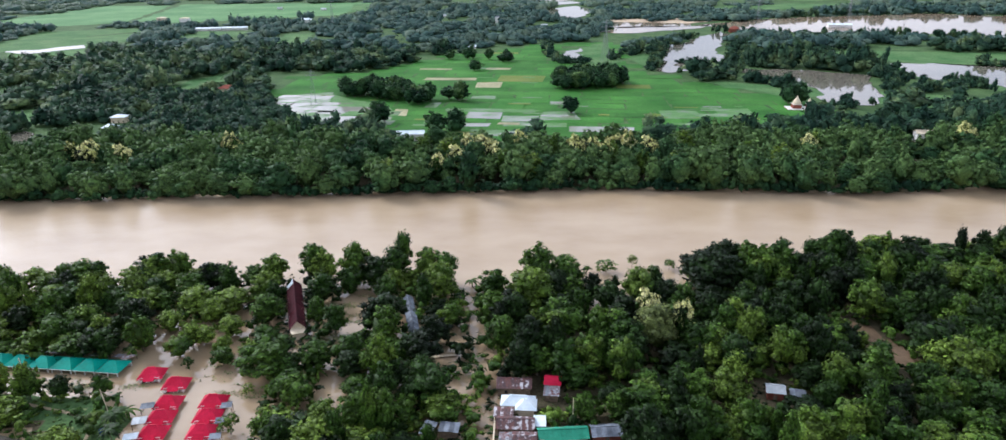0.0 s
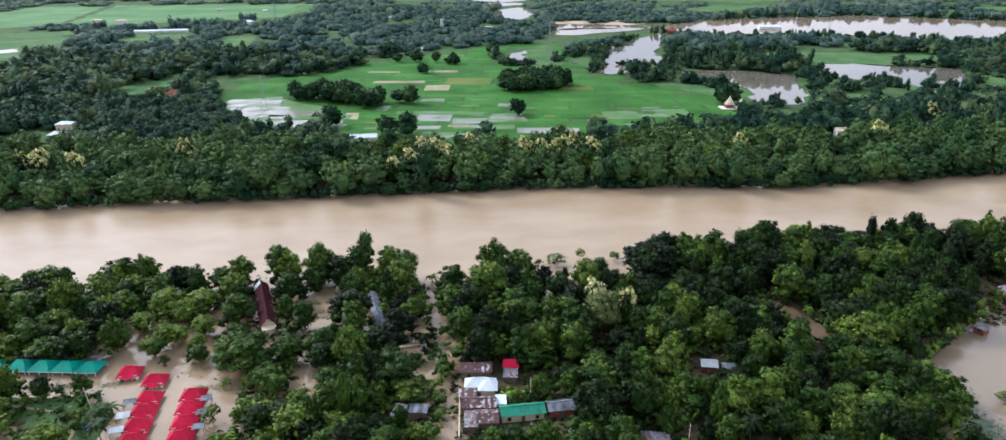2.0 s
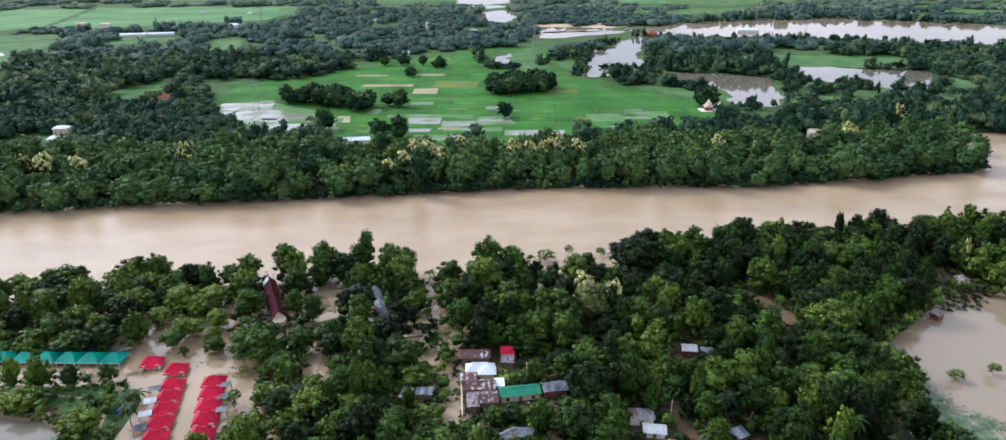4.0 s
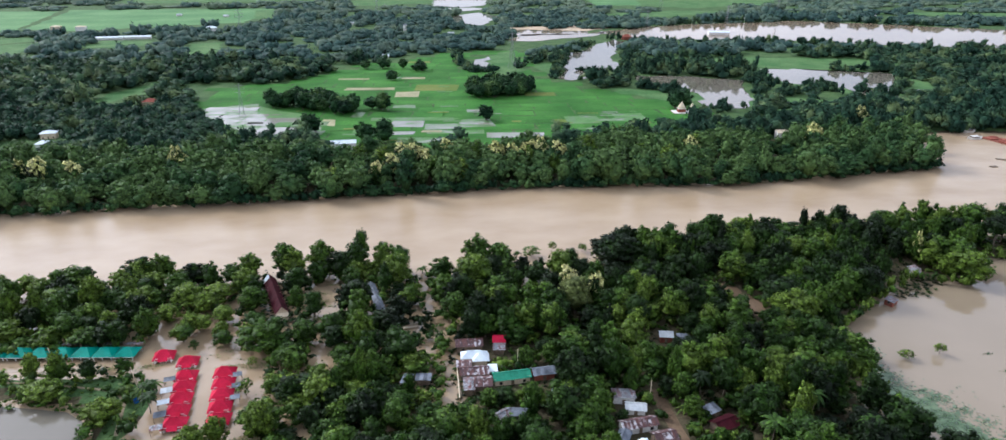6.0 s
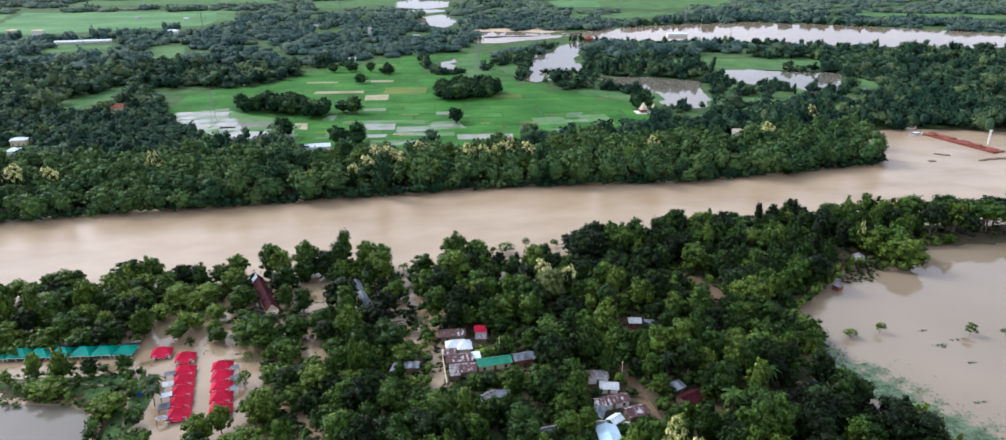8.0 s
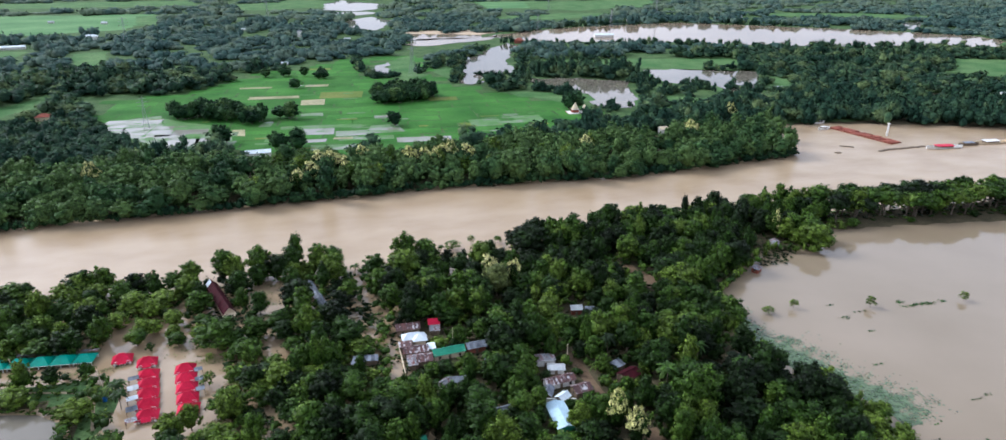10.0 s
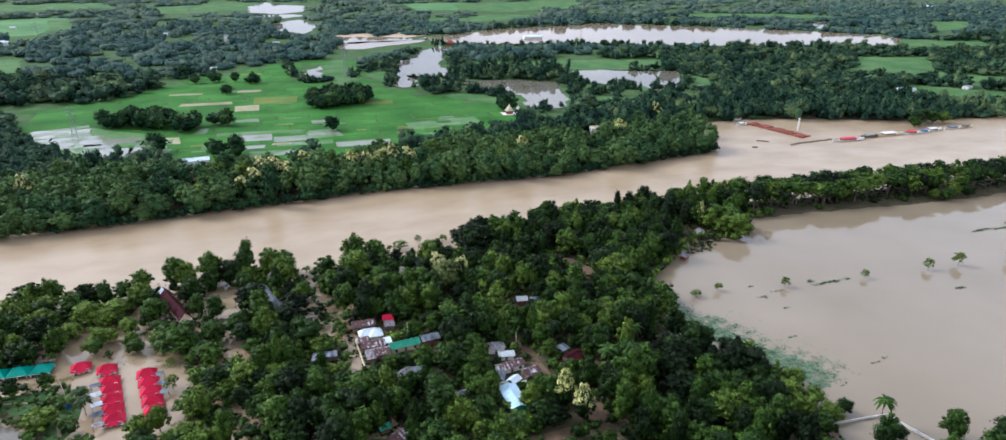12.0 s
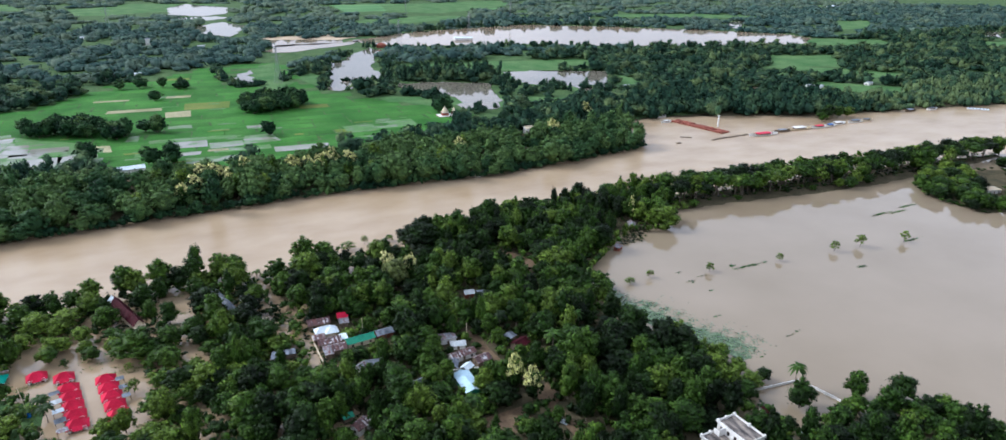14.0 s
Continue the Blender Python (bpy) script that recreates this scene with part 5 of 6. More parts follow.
while v < 860:
    depth = rp.uniform(11, 21)
    u = -190 + rp.uniform(0, 20)
    while u < 230:
        wide = rp.uniform(20, 46)
        x, y = u + wide / 2, v + depth / 2 - (u + wide / 2) * 0.09
        here = np.array([x]), np.array([y])
        if inside(PADDY, *here)[0] and not any_of(PONDS[:1], *here, 10)[0]:
            plot(x, y, wide, depth, 0.70, M_RICE if rp.random() < 0.975 else M_RICE_DRY)
        u += wide
    v += depth
WET = [(-146, 512, 40, 20), (-154, 495, 15, 17), (-140, 479, 19, 36), (-121, 477, 18, 36), (-103, 438, 22, 19), (-86, 438, 17, 20), (-48, 481, 9, 18), (-14, 507, 18, 12),
       (-12, 447, 25, 20), (12, 437, 24, 17), (37, 444, 24, 26), (39, 486, 12, 10), (-17, 420, 18, 10), (-2, 399, 34, 14), (59, 406, 39, 15), (134, 442, 21, 8), (-100, 470, 24, 16), (-80, 456, 24, 16), (-114, 456, 20, 15), (-76, 428, 18, 12)]
part("plot", flat_polygon("plot", [(-169, 511), (-148, 526), (-127, 531), (-120, 485), (-107, 450), (-70, 446), (-70, 417), (-107, 416), (-119, 433), (-138, 460), (-159, 490)], 0.79, M_PADDYWET, 1.5, 7), None, field)
part("plot", flat_polygon("plot", [(-124, 519), (-78, 478), (-72, 462), (-93, 453), (-108, 452), (-118, 480)], 0.765, M_PADDYMIX, 2.0, 8), None, field)
for k, (x, y, wide, depth) in enumerate(WET):
    plot(x, y, wide, depth, 0.80, M_PADDYSHEET if x < -85 or wide > 36 or k % 4 == 0 else M_PADDYWET)
for x, y, wide, depth in [(-8, 462, 60, 10), (-125, 500, 30, 6), (20, 420, 40, 12), (114, 445, 26, 26), (150, 448, 22, 26), (-40, 430, 18, 12)]:
    plot(x, y, wide, depth, 0.76, M_PADDYMIX)
for x, y, wide, depth in [(-11, 558, 19, 24), (-67, 458, 11, 22), (-43, 587, 44, 12), (-3, 639, 22, 12), (4, 423, 14, 6), (-60, 640, 30, 8)]:
    plot(x, y, wide, depth, 0.78, M_STUBBLE)
plot(17, 586, 36, 34, 0.75, M_RICE_DRY)
for k in range(66):
    x, y = [(rp.uniform(-70, 92), rp.uniform(396, 492)), (rp.uniform(-160, -70), rp.uniform(420, 520)), (rp.uniform(95, 165), rp.uniform(415, 470)), (rp.uniform(-120, 60), rp.uniform(500, 660))][(k % 7) // 2]
    if inside(PADDY, np.array([x]), np.array([y]))[0]:
        plot(x, y, rp.uniform(5, 17), rp.uniform(1.5, 5), 0.83, (M_PADDYWET, M_PADDYMIX, M_PADDYMIX, M_RICE_DRY)[k % 4])
for k, poly in enumerate(FIELDS):
    ob = new("field", flat_polygon("field", poly, 0.68 + 0.008 * k, M_MEADOW if k not in (2, 3, 4) else M_RICE_FAR_HAZE, 4.0, k))
    tagged(ob, "open green field between the woods", "field", kind="structure")
sand = new("sand_bank", flat_polygon("sand_bank", [(150, 1112), (290, 1125), (330, 1085), (270, 1042), (165, 1075)], 1.03, M_SAND, 3.0, 3))
tagged(sand, "pale bare sand filling beside the far ponds", "ground", kind="structure")


# ---- building helpers ----
def box_mesh(bm, x0, x1, y0, y1, z0, z1):
    vs = [bm.verts.new(p) for p in ((x0, y0, z0), (x1, y0, z0), (x1, y1, z0), (x0, y1, z0), (x0, y0, z1), (x1, y0, z1), (x1, y1, z1), (x0, y1, z1))]
    for f in ((3, 2, 1, 0), (4, 5, 6, 7), (0, 1, 5, 4), (1, 2, 6, 5), (2, 3, 7, 6), (3, 0, 4, 7)):
        bm.faces.new([vs[i] for i in f])


def box(name, material, parent, x0, x1, y0, y1, z0, z1, label="", bevel=0.0):
    bm = bmesh.new()
    box_mesh(bm, x0, x1, y0, y1, z0, z1)
    if bevel:
        bmesh.ops.bevel(bm, geom=bm.edges[:], offset=bevel, segments=1, affect="EDGES")
    return part(name, bm, material, parent, label)


def slab(name, material, parent, pts, thick=0.08, label=""):
    """A flat sheet through pts, thick below its upper side."""
    a, b, c = Vector(pts[0]), Vector(pts[1]), Vector(pts[2])
    n = (b - a).cross(c - a).normalized()
    if n.z < 0:
        n, pts = -n, pts[::-1]
    bm = bmesh.new()
    up = [bm.verts.new(p) for p in pts]
    lo = [bm.verts.new(Vector(p) - n * thick) for p in pts]
    bm.faces.new(up)
    bm.faces.new(lo[::-1])
    for i in range(len(pts)):
        j = (i + 1) % len(pts)
        bm.faces.new((up[i], lo[i], lo[j], up[j]))
    return part(name, bm, material, parent, label)


def sheets(parent, material, a, b, c, d, width=1.1):
    """Roof sheets side by side on the slope a-b (eave) to d-c (ridge), each its own piece."""
    a, b, c, d = map(Vector, (a, b, c, d))
    n = max(2, int((b - a).length / (width * 0.6 if material is M_RUST else width)))
    r = random.Random(int(a.x * 31 + a.y * 17 + n))
    for k in range(n):
        s, t = k / n, (k + 1) / n
        lift = Vector((0, 0, 0.02 * (k % 2) + r.uniform(0, 0.015)))
        low = (b - a).normalized().cross(Vector((0, 0, 1))) * r.uniform(-0.06, 0.06)
        slab("roof_sheet", material, parent, [tuple(a.lerp(b, s) + lift + low), tuple(a.lerp(b, t) + lift + low), tuple(d.lerp(c, t) + lift), tuple(d.lerp(c, s) + lift)], 0.04)


def window(parent, x, y, z, w, h, side):
    """A framed window on the wall side: 's' or 'n' along x, 'e' or 'w' along y."""
    out = {"s": (0, -1), "n": (0, 1), "e": (1, 0), "w": (-1, 0)}[side]
    t = 0.06
    if out[0] == 0:
        fr = box("window", M_TIMBER, parent, x - w / 2, x + w / 2, min(y, y + out[1] * t), max(y, y + out[1] * t), z, z + h)
        box("pane", M_DARK, fr, x - w / 2 + 0.1, x + w / 2 - 0.1, min(y + out[1] * t, y + out[1] * (t + 0.02)), max(y + out[1] * t, y + out[1] * (t + 0.02)), z + 0.1, z + h - 0.1)
    else:
        fr = box("window", M_TIMBER, parent, min(x, x + out[0] * t), max(x, x + out[0] * t), y - w / 2, y + w / 2, z, z + h)
        box("pane", M_DARK, fr, min(x + out[0] * t, x + out[0] * (t + 0.02)), max(x + out[0] * t, x + out[0] * (t + 0.02)), y - w / 2 + 0.1, y + w / 2 - 0.1, z + 0.1, z + h - 0.1)


def shell(parent, w, d, h, material, z0=-0.6, t=0.16):
    """Four walls butted at the corners."""
    box("wall", material, parent, -w / 2, w / 2, -d / 2, -d / 2 + t, z0, h)
    box("wall", material, parent, -w / 2, w / 2, d / 2 - t, d / 2, z0, h)
    box("wall", material, parent, -w / 2, -w / 2 + t, -d / 2 + t, d / 2 - t, z0, h)
    box("wall", material, parent, w / 2 - t, w / 2, -d / 2 + t, d / 2 - t, z0, h)


def hip_roof(parent, w, d, z, rise, material, over=0.5, ridge=None, thick=0.08):
    """Four slopes and a ridge cap along the longer side."""
    x, y = w / 2 + over, d / 2 + over
    r = ridge if ridge is not None else max(0.05, (w - d) / 2)
    e, top = z - over * rise / (d / 2), z + rise
    slab("roof_panel", material, parent, [(-x, -y, e), (x, -y, e), (r, 0, top), (-r, 0, top)], thick)
    slab("roof_panel", material, parent, [(x, y, e), (-x, y, e), (-r, 0, top), (r, 0, top)], thick)
    slab("roof_panel", material, parent, [(x, -y, e), (x, y, e), (r, 0, top)], thick)
    slab("roof_panel", material, parent, [(-x, y, e), (-x, -y, e), (-r, 0, top)], thick)
    box("ridge_cap", material, parent, -r - 0.1, r + 0.1, -0.12, 0.12, top - 0.03, top + 0.06)


def gable_roof(parent, w, d, z, rise, material, over=0.4, split=True, wall=None):
    """Two slopes with the ridge along x."""
    x, y = w / 2 + over, d / 2 + over
    e, top = z - over * rise / (d / 2), z + rise
    for s in (-1, 1):
        if split:
            sheets(parent, material, (-x * s * -1, s * y, e), (x * s * -1, s * y, e), (x * s * -1, 0, top), (-x * s * -1, 0, top))
        else:
            slab("roof_panel", material, parent, [(-x, s * y, e), (x, s * y, e), (x, 0, top), (-x, 0, top)])
    box("ridge_cap", material, parent, -x, x, -0.14, 0.14, top - 0.02, top + 0.07)
    if wall:
        for s in (-1, 1):
            bm = bmesh.new()
            xs = (s * (w / 2 - 0.16), s * w / 2)
            tri = [[bm.verts.new((q, -d / 2, z)), bm.verts.new((q, d / 2, z)), bm.verts.new((q, 0, top - 0.1))] for q in xs]
            bm.faces.new(tri[0])
            bm.faces.new(tri[1][::-1])
            for i in range(3):
                k = (i + 1) % 3
                bm.faces.new((tri[0][i], tri[1][i], tri[1][k], tri[0][k]))
            bmesh.ops.recalc_face_normals(bm, faces=bm.faces[:])
            part("gable", bm, wall, parent)


def shed_roof(parent, w, d, z0, z1, material, over=0.35):
    """One slope, from z0 at the front to z1 at the back."""
    x, y = w / 2 + over, d / 2 + over
    sheets(parent, material, (-x, -y, z0), (x, -y, z0), (x, y, z1), (-x, y, z1))


def building(name, label, x, y, turn, category="house", group=""):
    ob = new(name)
    ob.location, ob.rotation_euler = (x, y, 0), (0, 0, radians(turn))
    return tagged(ob, label, category, group)


# ---- red-roofed cabins standing in the flood ----
def cabin(label):
    c = building("cabin", label, 0, 0, 0, "cabin", "red-roofed cabins")
    shell(c, 4.8, 4.5, 1.95, M_WHITEWASH)
    hip_roof(c, 5.4, 4.3, 1.95, 1.75, M_RED_ROOF, 0.4, 0.9)
    for px in (-2.3, 0, 2.3):
        box("post", M_WHITEWASH, c, px - 0.09, px + 0.09, -2.62, -2.45, -0.6, 1.7)
    box("door", M_TIMBER, c, -0.45, 0.45, -2.31, -2.25, -0.2, 1.6)
    window(c, -1.5, -2.25, 0.4, 0.9, 0.9, "s")
    window(c, 1.5, -2.25, 0.4, 0.9, 0.9, "s")
    slab("porch_roof", M_RED_ROOF, c, [(-1.3, -3.2, 1.5), (1.3, -3.2, 1.5), (1.3, -2.0, 2.5), (-1.3, -2.0, 2.5)], 0.06)
    box("fascia", M_WHITEWASH, c, -2.9, 2.9, -2.95, -2.9, 1.32, 1.46)
    return c


first = cabin("crimson-roofed white cabin standing in brown flood water")
cabin_spots = [(-88.9, 150.6, 5), (-81.0, 146.4, 4)]
for k in range(5):
    cabin_spots.append((-79.5 + 0.75 * k, 138.7 - 5.55 * k, 1 + (k * 3) % 4))
for k in range(5):
    cabin_spots.append((-68.9 + 0.8 * k, 139.0 - 5.6 * k, 1 + (k * 5) % 4))
first.matrix_basis = pose(cabin_spots[0][0], cabin_spots[0][1], -0.6, 0, 0, cabin_spots[0][2])
for x, y, turn in cabin_spots[1:]:
    copy_thing(first, pose(x, y, -0.7, 0, 0, turn))


def lean_to(x, y, turn, w, d, mat, label):
    o = building("lean_to", label, x, y, turn, "lean-to", "lean-tos beside the cabins")
    for px, py in ((-w / 2, -d / 2), (w / 2, -d / 2), (-w / 2, d / 2), (w / 2, d / 2)):
        box("post", M_TIMBER, o, px - 0.06, px + 0.06, py - 0.06, py + 0.06, -0.8, 1.7)
    shed_roof(o, w, d, 1.75, 2.05, mat, 0.15)


for k in range(5):
    lean_to(-83.2 + 0.75 * k, 136.2 - 5.55 * k, 11, 2.8, 1.6 + 0.4 * (k % 2), (M_GREY_ROOF, M_PALE_ROOF, M_WHITE_ROOF, M_GREY_ROOF, M_TIN)[k], "low tin lean-to in the flood beside a red-roofed cabin")
for k in range(3):
    lean_to(-64.8 + 0.8 * k, 136.2 - 5.6 * k, 10, 2.2, 1.5, M_GREY_ROOF, "low grey tin lean-to in the flood beside a red-roofed cabin")


# ---- teal pavilion row ----
hall = building("pavilion_row", "long row of teal hipped roofs on white posts in the flood", -119.2, 156.2, -7.0, "pavilion")
hall.location.z = -0.8
for k in range(7):
    x0 = -22.6 + 6.4 * k
    cxm = x0 + 3.2
    bay = new("bay")
    bay.parent, bay.location = hall, (cxm, 0, 0)
    hip_roof(bay, 5.9, 5.6, 2.2, 1.6, M_TEAL_ROOF, 0.2, 0.9)
    for px in (-2.6, 0.0, 2.6):
        box("post", M_WHITEWASH, bay, px - 0.1, px + 0.1, -2.75, -2.55, -0.8, 2.1)
    box("wall", M_WHITEWASH, bay, -3.0, 3.0, 2.5, 2.7, -0.8, 2.1)
    box("fascia", M_WHITEWASH, bay, -3.1, 3.1, -3.06, -3.0, 1.95, 2.08)
    if k > 2:
        sheets(bay, M_TIN, (2.6, 5.8, 2.1), (-2.6, 5.8, 2.1), (-2.6, 2.9, 2.9), (2.6, 2.9, 2.9))
        for px in (-2.4, 2.4):
            box("post", M_TIMBER, bay, px - 0.07, px + 0.07, 5.7, 5.84, -0.8, 1.95)

# ---- long maroon shed ----
o = building("long_shed", "long shed with a dark maroon tin roof and cream gable", -61.4, 183.0, 107.5, "shed")
shell(o, 27, 3.7, 3.2, M_CREAM)
gable_roof(o, 27, 3.7, 3.2, 1.9, M_MAROON_ROOF, 0.45, True, M_CREAM)
slab("roof_patch", M_WHITE_ROOF, o, [(11.0, 2.3, 2.92), (14.0, 2.3, 2.92), (14.0, 0.2, 5.1), (11.0, 0.2, 5.1)], 0.04, "bright new tin patch")
box("porch", M_CREAM, o, -15.2, -13.5, -1.5, 1.5, -0.6, 2.4)
slab("porch_roof", M_CREAM, o, [(-15.8, -2.0, 2.3), (-13.6, -2.0, 2.7), (-13.6, 2.0, 2.7), (-15.8, 2.0, 2.3)])
for k in range(9):
    window(o, -12 + 3 * k, -1.85, 1.1, 1.1, 1.1, "s")

o = building("narrow_shed", "narrow grey tin-roofed shed among flooded trees", -26.6, 177.0, 102, "shed")
shell(o, 23, 2.4, 2.6, M_TIMBER)
gable_roof(o, 23, 2.6, 2.6, 0.9, M_GREY_ROOF, 0.3, True, M_TIMBER)
o = building("hut", "small patched tin hut among flooded trees", -18.8, 180, 20, "hut")
shell(o, 3.2, 3, 2.3, M_WHITEWASH)
gable_roof(o, 3.2, 3, 2.3, 0.9, M_TIN, 0.3, True, M_WHITEWASH)


def house(name, label, x, y, turn, w, d, h, rise, roof, wall, style="gable", split=True):
    o = building(name, label, x, y, turn)
    if -25 < x < 75 and 70 < y < 150:
        w, d = w * 0.87, d * 0.87
    shell(o, w, d, h, wall)
    if style == "gable":
        gable_roof(o, w, d, h, rise, roof, 0.45, split, wall)
    elif style == "hip":
        hip_roof(o, w, d, h, rise, roof, 0.5)
    else:
        shed_roof(o, w, d, h, h + rise, roof)
    n = max(1, int(w / 3))
    for k in range(n):
        xx = -w / 2 + (k + 0.5) * w / n
        if k == n // 2:
            box("door", M_TIMBER, o, xx - 0.45, xx + 0.45, -d / 2 - 0.05, -d / 2, 0, 2.0)
        else:
            window(o, xx, -d / 2, 0.9, 0.9, 1.0, "s")
    window(o, w / 2, 0, 0.9, 0.9, 1.0, "e")
    window(o, -w / 2, 0, 0.9, 0.9, 1.0, "w")
    return o


# ---- the village by the lane ----
house("house", "house with a rust-patched tin roof beside the lane", 2.4, 143.2, -3, 8.8, 4.8, 2.8, 1.1, M_RUST, M_TIMBER)
house("tin_house", "small house with a bright red tin roof", 11.8, 144.0, -8, 3.8, 3.4, 2.8, 1.1, M_RED_ROOF, M_GREY_ROOF, "gable", False)
house("tin_house", "lean-to with a pale grey roof below a red one", 11.2, 139.6, -8, 3.6, 3.2, 2.4, 0.5, M_TIN, M_TIMBER, "shed")
o = house("white_roof_house", "house with a bright white hipped tin roof", 3.2, 136.0, -4, 8.2, 3.8, 2.9, 1.2, M_WHITE_ROOF, M_CREAM, "hip")
wing = new("wing")
wing.parent, wing.location = o, (1.9, -1.5, 0)
shell(wing, 3.6, 3.0, 2.8, M_CREAM)
hip_roof(wing, 4.2, 3.8, 2.9, 1.2, M_WHITE_ROOF, 0.4, 0.4)
house("tin_house", "low house with a rusty and white patched roof", -0.2, 132.0, -4, 4.4, 3.2, 2.2, 0.4, M_RUST, M_TIMBER, "shed")
house("tin_house", "house with red-brown and white striped tin sheets", 2.4, 127.9, -3, 8.8, 4.4, 2.7, 0.9, M_RUST, M_TIMBER)
house("tin_house", "small lean-to of pale tin", 7.8, 128.4, -3, 2.4, 3.2, 2.4, 0.4, M_WHITE_ROOF, M_TIMBER, "shed")
house("tin_house", "house with a rusty tin roof above the lane", 4.2, 122.2, -3, 5.2, 5.2, 2.7, 0.9, M_RUST, M_TIMBER)
house("tin_house", "shed of grey and white tin sheets beside the lane", 0.3, 121.6, -3, 3.0, 5.8, 2.3, 0.5, M_TIN, M_TIMBER, "shed")
house("green_roof_house", "long house with a green tin roof", 12.6, 124.2, 4, 11.6, 4.4, 2.7, 1.0, M_GREEN_ROOF, M_CREAM)
house("grey_roof_house", "house with a pale grey tin roof", 22.0, 125.0, 4, 6.8, 4.2, 2.8, 0.9, M_GREY_ROOF, M_BRICK)
house("outhouse", "blue-grey tin outhouse in flooded scrub", -16.8, 126.4, -20, 2.6, 4.0, 2.2, 0.6, M_GREY_ROOF, M_TIMBER, "shed")
house("outhouse", "low grey tin outhouse in flooded scrub", -12.2, 126.8, -8, 4.4, 2.4, 2.1, 0.6, M_GREY_ROOF, M_TIMBER, "shed")
house("brick_house", "small brick house with a pale tin roof", 64.2, 139.6, -12, 4.2, 3.8, 3.0, 0.8, M_PALE_ROOF, M_BRICK)
house("outhouse", "low grey lean-to beside a brick house", 69.2, 138.2, -12, 3.4, 2.6, 2.2, 0.4, M_GREY_ROOF, M_TIMBER, "shed")
house("village_house", "small white-walled house with a grey tin roof by the dirt path", 41.4, 110.6, -10, 6.6, 3.6, 2.9, 0.35, M_TIN, M_WHITEWASH, "shed")
house("village_house", "small house with a pale grey roof by the dirt path", 43.2, 105.6, -14, 5.6, 3.6, 2.4, 0.8, M_PALE_ROOF, M_WHITEWASH)
house("village_house", "house with a long dark rusty roof by the dirt path", 41.6, 98.6, 6, 10.5, 4.0, 2.6, 0.9, M_RUST, M_WHITEWASH)
house("village_house", "house with a rusty brown roof by the dirt path", 46.4, 92.6, 8, 6.0, 4.6, 2.6, 1.0, M_RUST, M_TIMBER)
house("village_house", "small blue-grey tin hut", 36.2, 94.0, 60, 5.0, 3.0, 2.4, 0.7, M_GREY_ROOF, M_TIMBER)
house("village_house", "small pale tin hut", 39.6, 90.4, 30, 4.0, 3.0, 2.4, 0.7, M_WHITE_ROOF, M_TIMBER)
house("blue_roof_house", "house with a broad pale blue tin roof and green eaves", 35.4, 81.4, 87, 13.0, 5.8, 3.0, 0.8, M_PALE_BLUE, M_GREEN_ROOF)
house("village_house", "house with a grey-blue tin roof under trees", 20.0, 88.6, 6, 6.8, 3.6, 2.6, 0.9, M_GREY_ROOF, M_TIMBER)
house("village_house", "hut with a weathered grey roof under trees", 8.0, 107.2, 30, 4.2, 3.4, 2.4, 0.8, M_TIN, M_WHITEWASH)
house("village_house", "small hut with a blue-grey roof under trees", 12.2, 107.6, -8, 4.0, 3.2, 2.4, 0.7, M_GREY_ROOF, M_WHITEWASH)
house("village_house", "hut with a rust and white striped roof under trees", -2.0, 76.6, 30, 6.6, 4.0, 2.6, 0.9, M_RUST, M_WHITEWASH)
house("village_house", "small green tin-roofed hut under trees", -4.6, 82.6, 10, 3.2, 2.8, 2.4, 0.6, M_GREEN_ROOF, M_TIMBER)
house("village_house", "house with a dull red and grey roof among trees", 63.6, 95.4, 20, 7.0, 5.0, 2.7, 1.0, M_MAROON_ROOF, M_TIMBER)
house("village_house", "low grey roof beside a dull red one among trees", 62.2, 101.2, 20, 5.0, 3.2, 2.5, 0.5, M_GREY_ROOF, M_TIMBER, "shed")
house("waterside_hut", "grey tin hut at the edge of the flooded fields", 175.4, 172.4, 60, 7.6, 3.8, 2.4, 0.9, M_TIN, M_TIMBER)
house("waterside_hut", "small pinkish brick hut at the water's edge", 151.6, 153.0, 30, 3.6, 2.8, 1.8, 0.5, M_TIN, M_BRICK, "shed")
house("outhouse", "small dark red-roofed outhouse in flood water", 113.4, 26.4, -20, 3.2, 2.4, 2.0, 0.8, M_MAROON_ROOF, M_WHITEWASH, "gable", False)
house("outhouse", "low white shed in flood water", 115.0, 12.6, 25, 3.0, 1.6, 1.6, 0.3, M_WHITE_ROOF, M_WHITEWASH, "shed")
house("waterside_hut", "white-walled pavilion on the low shore", 417, 122, -20, 9, 6, 3.2, 1.2, M_CREAM, M_WHITEWASH, "hip")
house("waterside_hut", "small white hut on the tree-lined dike", 352, 172, 0, 2.8, 2.2, 1.9, 0.6, M_PALE_ROOF, M_WHITEWASH)
house("waterside_hut", "small white hut on the tree-lined dike", 347, 170.4, 0, 2.0, 1.8, 1.6, 0.5, M_PALE_ROOF, M_WHITEWASH)
house("field_house", "white house half hidden behind the riverside wood", -52, 386.5, 4, 15, 6, 4.6, 1.3, M_WHITE_ROOF, M_WHITEWASH, "gable", False)
house("field_house", "pale house half hidden behind the riverside wood", 232, 374, -8, 9, 6, 5.5, 1.4, M_CREAM, M_WHITEWASH, "gable", False)
house("field_house", "house with an orange-red roof among the trees", -211, 537, -6, 11, 7, 4.2, 2.0, M_BRICK, M_CREAM, "hip")
house("field_house", "white two-storey house among the trees", -232, 405, 4, 7.5, 6, 5.4, 1.4, M_WHITE_ROOF, M_WHITEWASH, "hip")
